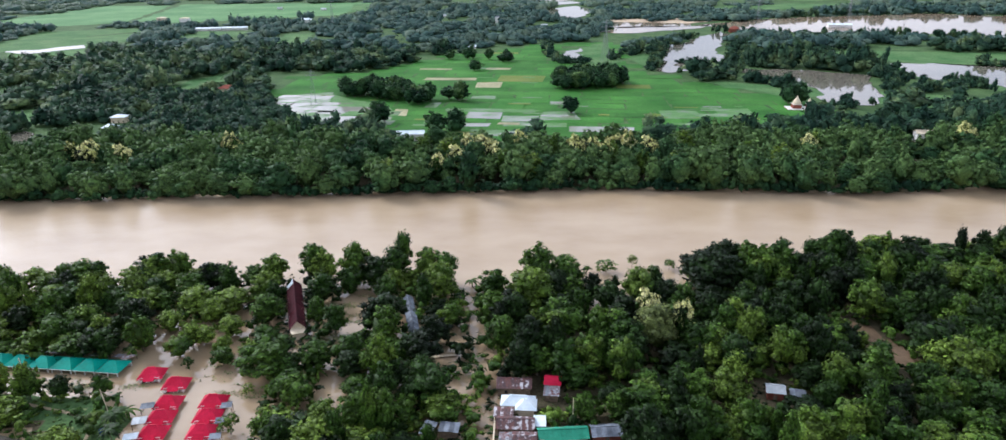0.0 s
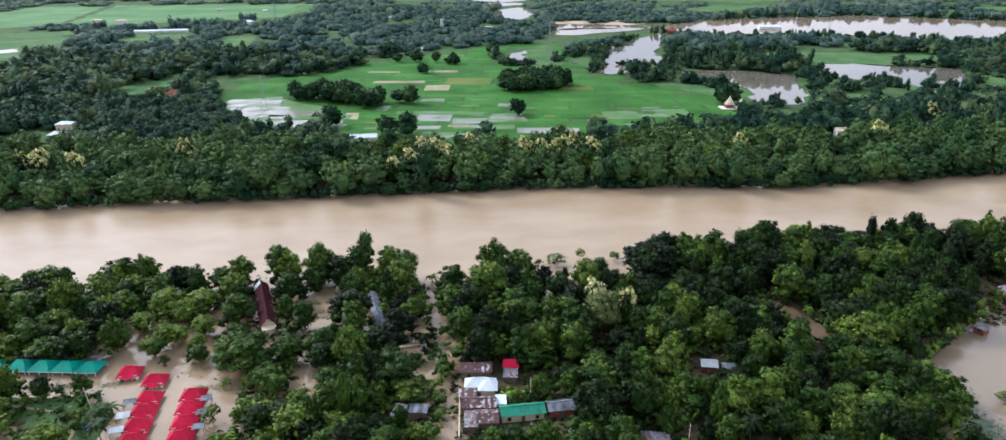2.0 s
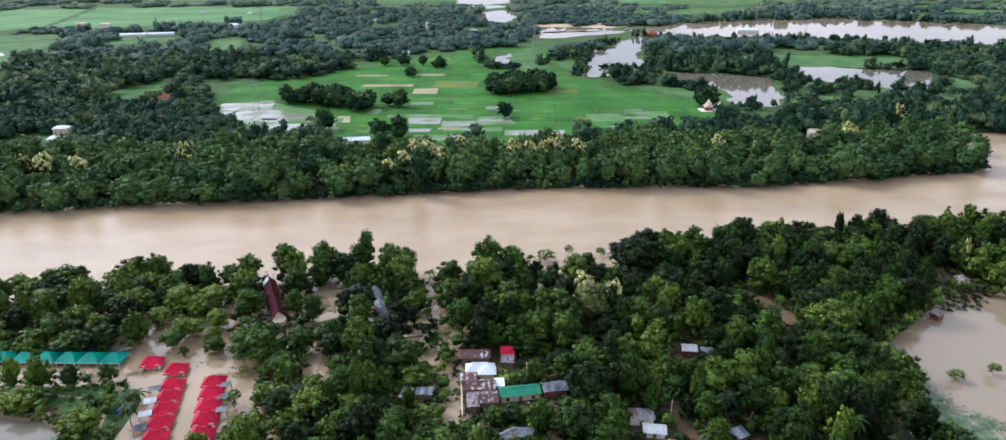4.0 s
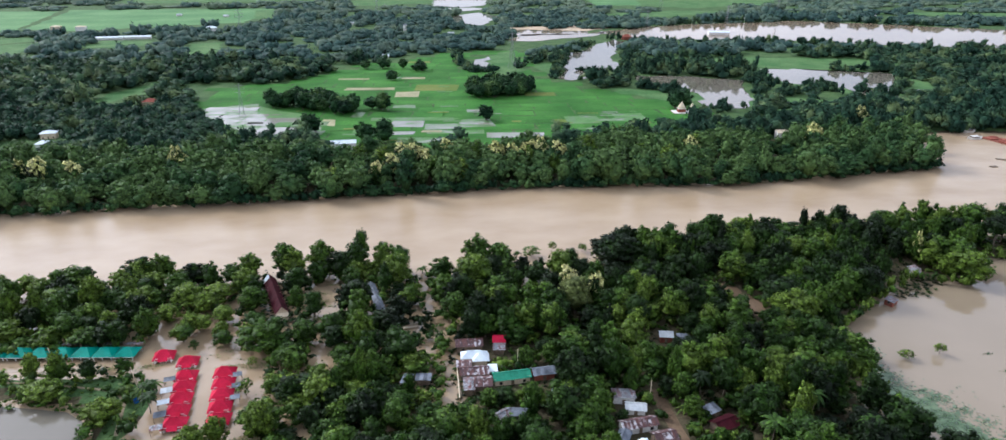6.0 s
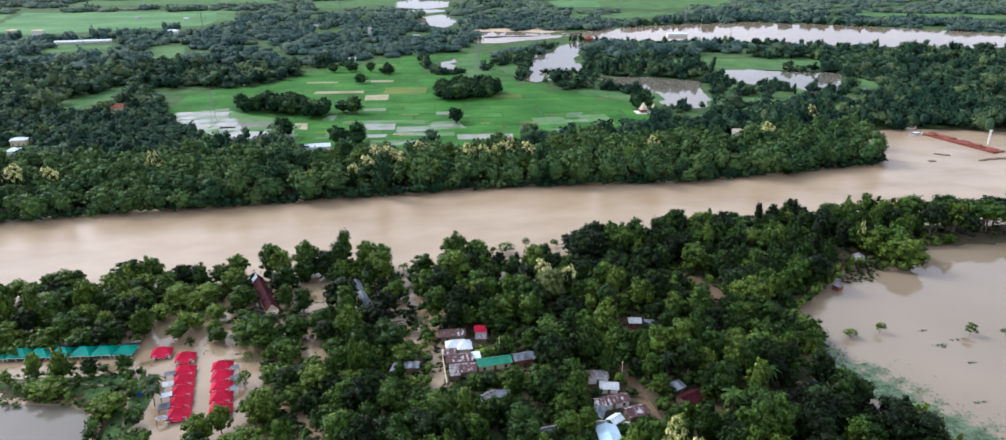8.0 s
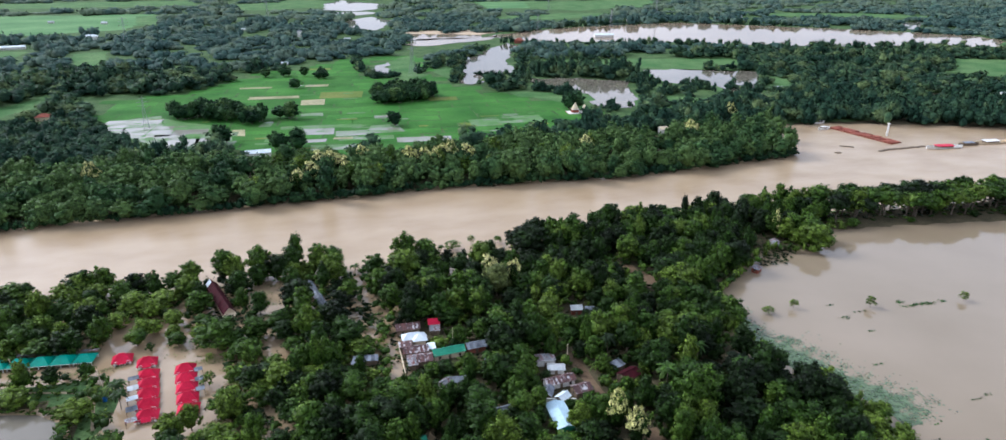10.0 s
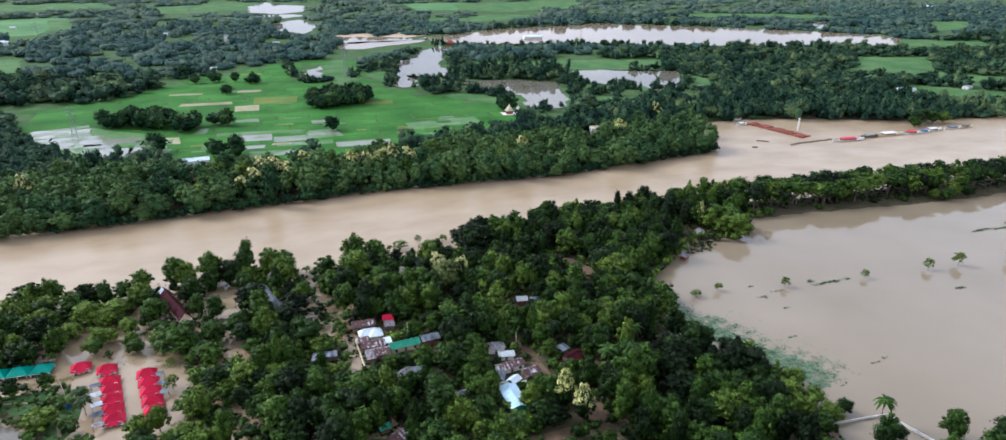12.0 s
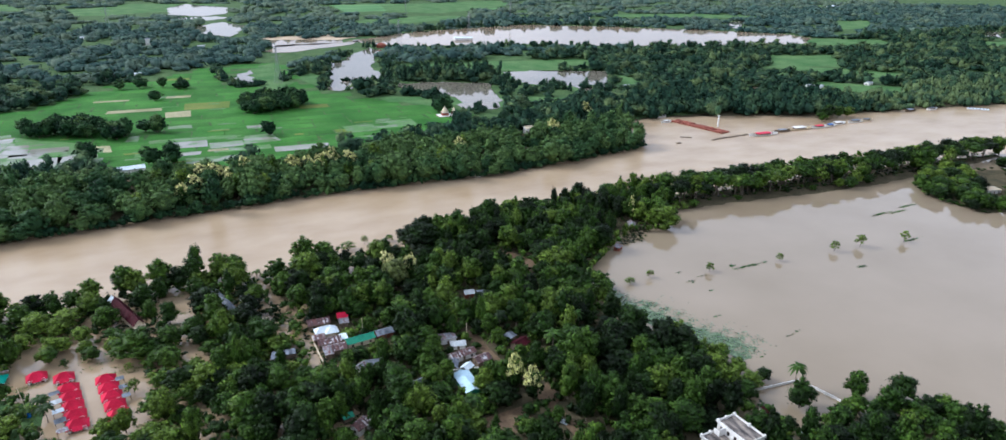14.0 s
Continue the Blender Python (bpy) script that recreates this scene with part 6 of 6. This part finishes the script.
house("field_house", "house with a bright white roof among the trees", -243, 437, 8, 9, 6, 4.4, 1.2, M_WHITE_ROOF, M_CREAM, "hip")
house("field_house", "small white house among the trees", -277, 607, 0, 8, 6, 3, 1.4, M_WHITE_ROOF, M_WHITEWASH, "gable", False)
house("field_house", "small pinkish house at a field's edge", -264, 645, 10, 16, 6, 3.4, 1.8, M_CREAM, M_WHITEWASH, "gable", False)
house("field_house", "low white house at the head of the paddies", -35, 786, 0, 14, 6, 3, 1.2, M_WHITE_ROOF, M_WHITEWASH, "gable", False)
house("mill_shed", "very long low white-roofed shed in the distance", -406, 999, 9.5, 33, 9, 4, 1.2, M_WHITE_ROOF, M_WHITEWASH, "gable", False)
house("mill_shed", "very long low white-roofed shed in the distance", -372, 1006, 9.5, 33, 9, 4, 1.2, M_WHITE_ROOF, M_WHITEWASH, "gable", False)
house("far_house", "white house in the distant woods", -298, 1100, 10, 18, 10, 6, 2, M_WHITE_ROOF, M_WHITEWASH, "hip")
house("far_house", "pale block of flats in the distant woods", -506, 1078, 6, 12, 10, 12, 1, M_CREAM, M_CREAM, "hip")
house("far_house", "pale block of flats in the distant woods", -478, 1092, 6, 13, 10, 10, 1, M_CREAM, M_WHITEWASH, "hip")
house("far_house", "red-walled building beside the far lake", 300, 925, 0, 13, 8, 5, 3, M_BRICK, M_BRICK, "hip")
house("far_house", "white building by the far lake", 455, 968, -10, 30, 10, 5, 1.4, M_WHITE_ROOF, M_WHITEWASH, "gable", False)
for x, y in ((564, 545), (608, 527), (707, 412), (624, 425), (632, 419), (499, 648), (1014, 478), (745, 662), (1275, 992), (944, 1580), (1022, 1099), (430, 505), (-180, 1240), (-90, 1180), (620, 1210), (900, 1250), (1050, 1100), (1200, 900), (820, 700), (-330, 1350), (-420, 1380), (60, 1010), (180, 770)):
    house("far_house", "small white-roofed house in the distance", x, y, (x * 7) % 40 - 20, 9, 6, 3.2, 1.6, M_PALE_ROOF, M_WHITEWASH, "gable", False)
house("far_house", "long pale yellow house in the distant woods", 1190, 593, 10, 34, 12, 6, 2, M_CREAM, M_CREAM, "hip")
house("far_house", "white hall in the distant woods", 1813, 1311, 10, 46, 16, 9, 2, M_WHITE_ROOF, M_WHITEWASH, "hip")
house("far_house", "low white building on the far bank", 682, 276, -45, 18, 2.5, 1.2, 0.4, M_WHITE_ROOF, M_WHITEWASH, "gable", False)
house("far_house", "dark slim building at the edge of the fields", -6, 1062, 0, 6, 5, 11, 1.2, M_GREY_ROOF, M_WHITEWASH, "hip")

# ---- white concrete house with a flat roof ----
o = building("concrete_house", "white concrete house with a stained flat roof and lower terrace", 91.84, 17.93, 0)
o.scale = (0.88, 0.88, 0.95)


def flat_block(x0, x1, y0, y1, h):
    """Walls, a stained roof slab and a parapet with a stepped top, round one flat-roofed block."""
    t = 0.25
    for a, b, c, e in ((x0, x1, y0, y0 + t), (x0, x1, y1 - t, y1), (x0, x0 + t, y0 + t, y1 - t), (x1 - t, x1, y0 + t, y1 - t)):
        box("wall", M_WHITEWASH, o, a, b, c, e, -0.4, h)
    box("roof_slab", M_STAINED_ROOF, o, x0 + 0.02, x1 - 0.02, y0 + 0.02, y1 - 0.02, h, h + 0.2)
    for a, b, c, e in ((x0 - 0.2, x1 + 0.2, y0 - 0.2, y0 + 0.06), (x0 - 0.2, x1 + 0.2, y1 - 0.06, y1 + 0.2), (x0 - 0.2, x0 + 0.06, y0 + 0.06, y1 - 0.06), (x1 - 0.06, x1 + 0.2, y0 + 0.06, y1 - 0.06)):
        box("parapet", M_WHITEWASH, o, a, b, c, e, h - 0.1, h + 0.85, "", 0.03)
    for px, py in ((x0, y0), (x1, y0), (x1, y1), (x0, y1), ((x0 + x1) / 2, y1), (x1, (y0 + y1) / 2)):
        box("pier", M_WHITEWASH, o, px - 0.42, px + 0.42, py - 0.42, py + 0.42, h + 0.2, h + 1.15, "", 0.05)


flat_block(-3.7, 3.7, -6.9, 6.1, 7.9)
flat_block(-11.2, -3.72, -6.2, 5.4, 5.2)
for k in range(4):
    window(o, -3.7, -4.8 + 3.0 * k, 5.9, 1.1, 1.4, "w")
for level in (0.5, 3.1, 5.7):
    for k in range(4):
        window(o, 3.7, -4.8 + 3.2 * k, level, 1.2, 1.3, "e")
    for k in range(2):
        window(o, -1.7 + 3.4 * k, -6.9, level, 1.2, 1.3, "s")
    box("ledge", M_WHITEWASH, o, 3.72, 4.15, -6.9, 6.1, level + 1.5, level + 1.62)
for k in range(3):
    window(o, -10.2 + 2.7 * k, -6.2, 2.6, 1.2, 1.3, "s")
box("stair_wall", M_WHITEWASH, o, -6.2, -3.75, 2.6, 2.85, 5.4, 8.0)
box("stair_wall", M_WHITEWASH, o, -6.2, -5.95, 2.85, 5.1, 5.4, 7.2)

# ---- garden wall in the flood ----
wall = building("garden_wall", "white panelled garden wall half sunk in flood water", 0, 0, 0, "wall")


def wall_run(p, q, mat):
    p, q = Vector((*p, 0)), Vector((*q, 0))
    n = int((q - p).length / 2.6)
    a = math.atan2(q.y - p.y, q.x - p.x)
    for k in range(n):
        m = p.lerp(q, (k + 0.5) / n)
        L = (q - p).length / n
        pan = box("panel", mat, wall, -L / 2 + 0.14, L / 2 - 0.14, -0.07, 0.07, -0.8, 0.75)
        pan.matrix_basis = pose(m.x, m.y, 0, 0, 0, math.degrees(a))
        cop = box("coping", mat, wall, -L / 2 + 0.14, L / 2 - 0.14, -0.12, 0.12, 0.75, 0.84)
        cop.matrix_basis = pan.matrix_basis.copy()
        pst = box("post", mat, wall, -0.14, 0.14, -0.15, 0.15, -0.8, 0.98)
        s = p.lerp(q, k / n)
        pst.matrix_basis = pose(s.x, s.y, 0, 0, 0, math.degrees(a))


wall_run((112, 38), (137.6, 34), M_WHITEWASH)
wall_run((138, 33.6), (140.2, 19.5), M_WHITEWASH)
wall_run((140.3, 19), (140.6, 13.7), M_BRICK)
lane_wall = building("lane_wall", "low pale wall along the flooded lane", -2.4, 126.5, 88, "wall")
box("wall", M_CREAM, lane_wall, -9, 9, -0.12, 0.12, -0.5, 0.9)
box("coping", M_CREAM, lane_wall, -9, 9, -0.17, 0.17, 0.9, 0.98)
yard_wall = building("yard_wall", "low white plastered wall round a village yard", 0, 0, 0, "wall")
for (x0, y0), (x1, y1) in (((34, 91.4), (43.2, 88.7)), ((47.6, 90.6), (48.8, 86.0))):
    run = math.hypot(x1 - x0, y1 - y0)
    for nm, half, low, up in (("wall", 0.1, -0.2, 1.5), ("coping", 0.16, 1.5, 1.6)):
        box(nm, M_WHITEWASH, yard_wall, 0, run, -half, half, low, up).matrix_basis = pose(x0, y0, 0.3, 0, 0, math.degrees(math.atan2(y1 - y0, x1 - x0)))
foot = building("footbridge", "makeshift plank footbridge over flood water", -16, 159, 8, "footbridge")
for k in range(8):
    box("plank", M_CREAM, foot, -3.4 + 0.86 * k, -2.6 + 0.86 * k, -0.5, 0.5, 0.35, 0.42)
for s in (-3.2, 0, 3.2):
    box("post", M_TIMBER, foot, s - 0.08, s + 0.08, -0.45, -0.3, -1, 0.35)


# ---- lattice pylons ----
def bar(bm, p, q, r, seg=4):
    p, q = Vector(p), Vector(q)
    ax = (q - p).normalized()
    u = ax.orthogonal().normalized()
    w = ax.cross(u)
    ring = [[bm.verts.new(o + (u * math.cos(6.2832 * (i + 0.5) / seg) + w * math.sin(6.2832 * (i + 0.5) / seg)) * r) for i in range(seg)] for o in (p, q)]
    for i in range(seg):
        j = (i + 1) % seg
        bm.faces.new((ring[0][i], ring[0][j], ring[1][j], ring[1][i]))


def pylon():
    o = building("pylon", "tall grey steel lattice electricity pylon", 0, 0, 0, "pylon", "power line")
    H, half = 40.0, lambda z: 3.2 * (1 - z / 30) + 0.7 * z / 30 if z < 30 else 0.7 - 0.4 * (z - 30) / 10
    for sx, sy in ((-1, -1), (1, -1), (1, 1), (-1, 1)):
        bm = bmesh.new()
        for z0, z1 in ((-0.5, 15), (15, 30), (30, H)):
            bar(bm, (sx * half(z0), sy * half(z0), z0), (sx * half(z1), sy * half(z1), z1), 0.12)
        part("leg", bm, M_STEEL, o)
    levels = [0, 5, 9.5, 13.5, 17, 20, 23, 25.5, 28, 30, 33, 36, 39]
    bm = bmesh.new()
    for side in range(4):
        c, s = math.cos(side * math.pi / 2), math.sin(side * math.pi / 2)
        for z0, z1 in zip(levels, levels[1:]):
            a, b = half(z0), half(z1)
            for k in (-1, 1):
                p, q = (k * a, -a, z0), (-k * b, -b, z1)
                bar(bm, (p[0] * c - p[1] * s, p[0] * s + p[1] * c, z0), (q[0] * c - q[1] * s, q[0] * s + q[1] * c, z1), 0.05, 3)
    tagged(part("bracing", bm, M_STEEL, o), kind="stuff")
    for z, L in ((29, 5.2), (33, 6.0), (37, 4.6)):
        bm = bmesh.new()
        bar(bm, (-L, 0, z + 0.3), (L, 0, z + 0.3), 0.14)
        part("crossarm", bm, M_STEEL, o)
        for k in (-1, 1):
            bm = bmesh.new()
            bar(bm, (0, 0, z + 1.6), (k * L, 0, z + 0.42), 0.07)
            part("stay", bm, M_STEEL, o)
            bm = bmesh.new()
            bar(bm, (k * L, 0, z + 0.2), (k * L, 0, z - 1.5), 0.08, 6)
            part("insulator", bm, M_TIMBER, o)
    return o


tower = pylon()
pylon_spots = [(98, 672, 20), (-132, 486, 15), (-234, 1000, 10), (332, 935, 25), (487, 1012, 25), (-54, 1301, 10), (700, 1250, 20), (560, 1500, 20)]
tower.matrix_basis = pose(98, 672, 0.3, 0, 0, 20)
for x, y, turn in pylon_spots[1:]:
    copy_thing(tower, pose(x, y, 0.3, 0, 0, turn) @ Matrix.Scale(0.62 if y < 500 else 1.0, 4))

# ---- shrine in the fields ----
o = building("shrine", "white shrine with pointed domes on a red-edged plinth", 199, 461, -6, "shrine")
o.scale = (0.8, 0.8, 0.75)
box("plinth", M_WHITEWASH, o, -11, 11, -7, 7, -0.3, 1.3, "", 0.1)
box("step", M_BRICK, o, -11.6, 11.6, -7.6, 7.6, -0.3, 0.95)


def spire(x, y, r, h, mat):
    bm = bmesh.new()
    prof = [(1.0, 0), (1.05, 0.12), (0.86, 0.3), (0.6, 0.5), (0.34, 0.68), (0.14, 0.85), (0.02, 1.0)]
    rings = [[bm.verts.new((x + r * a * math.cos(6.2832 * i / 12), y + r * a * math.sin(6.2832 * i / 12), 5.0 + h * z)) for i in range(12)] for a, z in prof]
    for p, q in zip(rings, rings[1:]):
        for i in range(12):
            j = (i + 1) % 12
            bm.faces.new((p[i], p[j], q[j], q[i]))
    return part("spire", bm, mat, o, "pointed white dome")


for x, y, r, h, m in ((-3, 0, 3.4, 7.5, M_CREAM), (8, 2, 2.2, 5.0, M_CREAM)):
    box("hall", M_BRICK, o, x - r, x + r, y - r, y + r, 1.3, 5.0)
    box("cornice", M_WHITEWASH, o, x - r - 0.3, x + r + 0.3, y - r - 0.3, y + r + 0.3, 4.7, 5.02)
    spire(x, y, r, h, m)

# ---- landing across the river: brick stacks and boats ----
yard = building("brick_yard", "low red brick stacks drying above the flood", 376, 336, 99, "brick stack")
box("base", M_BRICK, yard, -27, 27, -6, 5, -0.8, 0.35)
rk = random.Random(3)
for k in range(14):
    for j in range(2):
        x0 = -26.6 + 3.8 * k
        y0 = -5.6 + 5.2 * j
        if (k * 5 + j * 3) % 9 == 4:
            continue
        box("block", M_BRICK, yard, x0, x0 + 3.3, y0, y0 + 4.6, 0.35, 0.75 + rk.uniform(0, 0.5), "", 0.05)
post = building("marker_pillar", "white pillar on the flooded landing", 392, 330, 0, "pillar")
box("pillar", M_WHITEWASH, post, -0.5, 0.5, -0.5, 0.5, -0.5, 9.0, "", 0.08)
box("pillar_cap", M_WHITEWASH, post, -0.8, 0.8, -0.8, 0.8, 9.0, 9.5)


def boat(x, y, turn, L, B, hull_mat, roof_mat, label):
    o = building("boat", label, x, y, turn, "boat", "boats moored along the far bank")
    bm = bmesh.new()
    secs = []
    for k in range(9):
        t = -1 + 2 * k / 8
        wd = B / 2 * math.sqrt(max(0.02, 1 - abs(t) ** 2.6))
        sheer = 1.0 + 0.9 * t * t
        secs.append([bm.verts.new((t * L / 2, s * wd * q, z)) for s, q, z in ((-1, 1, sheer), (-1, 0.9, 0.25), (-1, 0.4, -0.5), (1, 0.4, -0.5), (1, 0.9, 0.25), (1, 1, sheer))])
    for p, q in zip(secs, secs[1:]):
        for i in range(5):
            bm.faces.new((p[i], p[i + 1], q[i + 1], q[i]))
        bm.faces.new((p[1], q[1], q[4], p[4]))
    for sct in (secs[0], secs[-1]):
        bm.faces.new(sct)
    bmesh.ops.recalc_face_normals(bm, faces=bm.faces[:])
    part("hull", bm, hull_mat, o)
    box("cabin", M_TIMBER, o, -L * 0.22, L * 0.2, -B * 0.32, B * 0.32, 0.3, 1.9)
    slab("canopy", roof_mat, o, [(-L * 0.26, -B * 0.38, 1.9), (L * 0.24, -B * 0.38, 1.9), (L * 0.24, B * 0.38, 2.2), (-L * 0.26, B * 0.38, 2.2)], 0.1)
    box("mast", M_TIMBER, o, L * 0.32, L * 0.32 + 0.12, -0.06, 0.06, 0.3, 3.4)


BOATS = [(404, 291, 24, 5.0, M_WHITEWASH, M_RED_ROOF, "large pale river boat with a red canopy"), (428, 293, 14, 3.4, M_TIMBER, M_GREY_ROOF, "dark wooden river boat"),
         (449, 293, 22, 5.0, M_CREAM, M_WHITEWASH, "large cream-coloured river boat"), (470, 290, 15, 4.0, M_WHITEWASH, M_RED_ROOF, "white river boat with a red canopy"),
         (483, 289, 10, 3.2, M_WHITEWASH, M_BLUE, "small white river boat with a blue canopy"), (497, 292, 15, 4.2, M_WHITEWASH, M_WHITEWASH, "plain white wooden river boat"),
         (519, 291, 16, 4.4, M_WHITEWASH, M_GREY_ROOF, "white and grey river boat"), (533, 290, 12, 3.4, M_CREAM, M_GREY_ROOF, "small pale river boat"),
         (361, 360, 9, 3.2, M_WHITEWASH, M_WHITEWASH, "white boat in the flooded landing"), (372, 378, 8, 3.0, M_WHITEWASH, M_GREY_ROOF, "small white boat by the trees"),
         (640, 296, 14, 4, M_WHITEWASH, M_GREY_ROOF, "white and grey river boat"), (612, 300, 14, 4, M_TIMBER, M_GREY_ROOF, "dark wooden river boat")]
for k, (x, y, L, B, hm, rm, lab) in enumerate(BOATS):
    boat(x, y, -8 + (k * 37) % 12, L * 1.15, B * 1.3, hm, rm, lab)
for x, y, L, turn in ((359, 297, 13, 12), (367, 297.6, 8, 10), (374, 297.5, 8, 12), (381, 298, 9, 9), (390, 298, 9, 10), (397, 296, 6, 20), (340, 312, 9, -40), (322, 300, 4, 0)):
    raft = building("bamboo_raft", "low dark bamboo raft on the flood", x, y, turn, "raft")
    for k in range(5):
        bm = bmesh.new()
        bar(bm, (-L / 2, -1 + 0.5 * k, 0.12), (L / 2, -1 + 0.5 * k, 0.2), 0.26, 6)
        part("pole", bm, M_TIMBER, raft)


# ---- small things ----
def pole(x, y, h, lean, label="slim weathered bamboo pole"):
    o = building("utility_pole", label, x, y, 0, "pole")
    o.rotation_euler = (0, radians(lean), 0)
    bm = bmesh.new()
    bar(bm, (0, 0, -1), (0, 0, h), 0.1, 6)
    part("shaft", bm, M_CREAM, o)
    box("crossbar", M_TIMBER, o, -0.5, 0.5, -0.04, 0.04, h - 0.7, h - 0.6)


pole(-116.6, 146, 9, -8)
pole(-91, 134, 8, -6)
pole(48.2, 108.6, 8, 0)
pole(15.2, 129, 8, 0)
dish = building("satellite_dish", "small white satellite dish on a short mast", 23, 115.2, 0, "dish")
bm = bmesh.new()
bar(bm, (0, 0, 0), (0, 0, 2.4), 0.06, 6)
part("mast", bm, M_STEEL, dish)
bm = bmesh.new()
bowl = [[bm.verts.new((0.75 * q * math.cos(6.2832 * i / 14), 0.75 * q * math.sin(6.2832 * i / 14), 0.28 * q * q)) for i in range(14)] for q in (0.15, 0.5, 0.8, 1.0)]
for low, up in zip(bowl, bowl[1:]):
    for i in range(14):
        bm.faces.new((low[i], low[(i + 1) % 14], up[(i + 1) % 14], up[i]))
bm.faces.new(bowl[0])
part("bowl", bm, M_WHITE_ROOF, dish).matrix_basis = pose(0, -0.1, 2.4, 35, 0, 0)
tank = building("water_tank", "blue plastic water tank by the pond bank", -89.6, 128, 0, "tank")
bm = bmesh.new()
bar(bm, (0, 0, 0), (0, 0, 1.5), 0.65, 14)
part("body", bm, M_BLUE, tank)
bm = bmesh.new()
bar(bm, (0, 0, 1.5), (0, 0, 1.7), 0.35, 12)
part("lid", bm, M_BLUE, tank)


def weeds(name, label, spots, seed, size, material=M_WEED):
    r = np.random.RandomState(seed)
    p = np.array([(x, y, 0.05 + 0.05 * r.rand()) for x, y in spots])
    v, f = leaf_cards(r, p, np.tile((0, 0, 1.6), (len(p), 1)), size)
    if material is M_WEED:
        v[:, 2] = np.repeat(p[:, 2], 3)
    ob = new(name, mesh_from(name, v, f, material))
    tagged(ob, label, "water weed", kind="stuff")


rw = np.random.RandomState(77)
sp = []
while len(sp) < 26000:
    y = 128 - 76 * rw.rand() ** 0.8
    if rw.rand() > (y - 50) / 24:
        continue
    e = np.interp(y, [46, 62, 78, 100, 121, 128], [125, 128, 117, 113, 113, 117])
    d = abs(rw.normal(0, 7.0 if y < 105 else 3.5))
    x = e + d + 2.5
    if math.sin(x * 0.7 + y * 0.3) + math.sin(y * 0.9 - x * 0.4) + rw.normal(0, 1.3) > -1.0 + d * 0.10:
        sp.append((x, y))
weeds("floating_weed", "mat of pale green water weed along the flooded field's edge", sp, 78, 0.42)
sp = []
for k in range(11):
    x, y = rw.uniform(125, 170), rw.uniform(50, 125)
    L = rw.uniform(0.5, 3.5)
    for j in range(int(5 * L)):
        sp.append((x + rw.normal(0, L * 0.5), y - 0.5 * (x - 160) * 0.02 + rw.normal(0, 0.25)))
for x, y, L in ((193, 110.5, 3.2), (188, 114, 1.0), (198, 110, 1.2), (296, 96, 3), (318, 128, 4), (330, 126, 4), (345, 130, 4), (243, 86, 1.2), (205, 110, 0.8)):
    for j in range(int(40 * L)):
        sp.append((x + rw.normal(0, L), y + rw.normal(0, 0.5)))
weeds("drifting_weed", "dark drifting tufts of weed on the flood water", sp, 79, 0.35, M_LEAF_BELT)
# flotsam and scum lines among the cabins
sp = []
for k in range(46):
    x, y = [(rw.uniform(-76, -56), rw.uniform(142, 166)), (rw.uniform(-148, -92), rw.uniform(146, 150)), (rw.uniform(-60, -54), rw.uniform(100, 140)), (rw.uniform(-52, -36), rw.uniform(166, 196))][k % 4]
    for j in range(int(rw.uniform(20, 110))):
        sp.append((x + rw.normal(0, 1.7), y + rw.normal(0, 0.7)))
weeds("drowned_grass", "thin olive tips of drowned grass between the cabins", sp, 80, 0.22, M_LEAF_OLIVE)


def parked_car(x, y, turn):
    o = building("car", "small white car parked on the dirt road", x, y, turn, "car")
    bm = bmesh.new()
    prof = [(-2.1, 0.35), (-2.1, 0.85), (-1.7, 0.95), (-1.2, 1.45), (0.5, 1.48), (1.1, 0.98), (2.0, 0.85), (2.1, 0.35)]
    left, right = [[bm.verts.new((px, s * 0.82, pz)) for px, pz in prof] for s in (-1, 1)]
    bm.faces.new(left)
    bm.faces.new(right[::-1])
    for i in range(len(prof)):
        j = (i + 1) % len(prof)
        bm.faces.new((left[i], right[i], right[j], left[j]))
    bmesh.ops.recalc_face_normals(bm, faces=bm.faces[:])
    bmesh.ops.bevel(bm, geom=bm.edges[:], offset=0.06, segments=1, affect="EDGES")
    part("body", bm, M_WHITE_ROOF, o)
    slab("windscreen", M_DARK, o, [(0.56, -0.7, 1.47), (0.56, 0.7, 1.47), (1.06, 0.7, 1.04), (1.06, -0.7, 1.04)], 0.02)
    slab("rear_window", M_DARK, o, [(-1.66, -0.7, 1.01), (-1.66, 0.7, 1.01), (-1.24, 0.7, 1.45), (-1.24, -0.7, 1.45)], 0.02)
    for px in (-1.3, 1.3):
        for s in (-1, 1):
            bm = bmesh.new()
            bmesh.ops.create_cone(bm, cap_ends=True, segments=12, radius1=0.32, radius2=0.32, depth=0.2, matrix=pose(px, s * 0.8, 0.32, 90, 0, 0))
            part("wheel", bm, M_DARK, o)


parked_car(53.4, 52.0, 118)
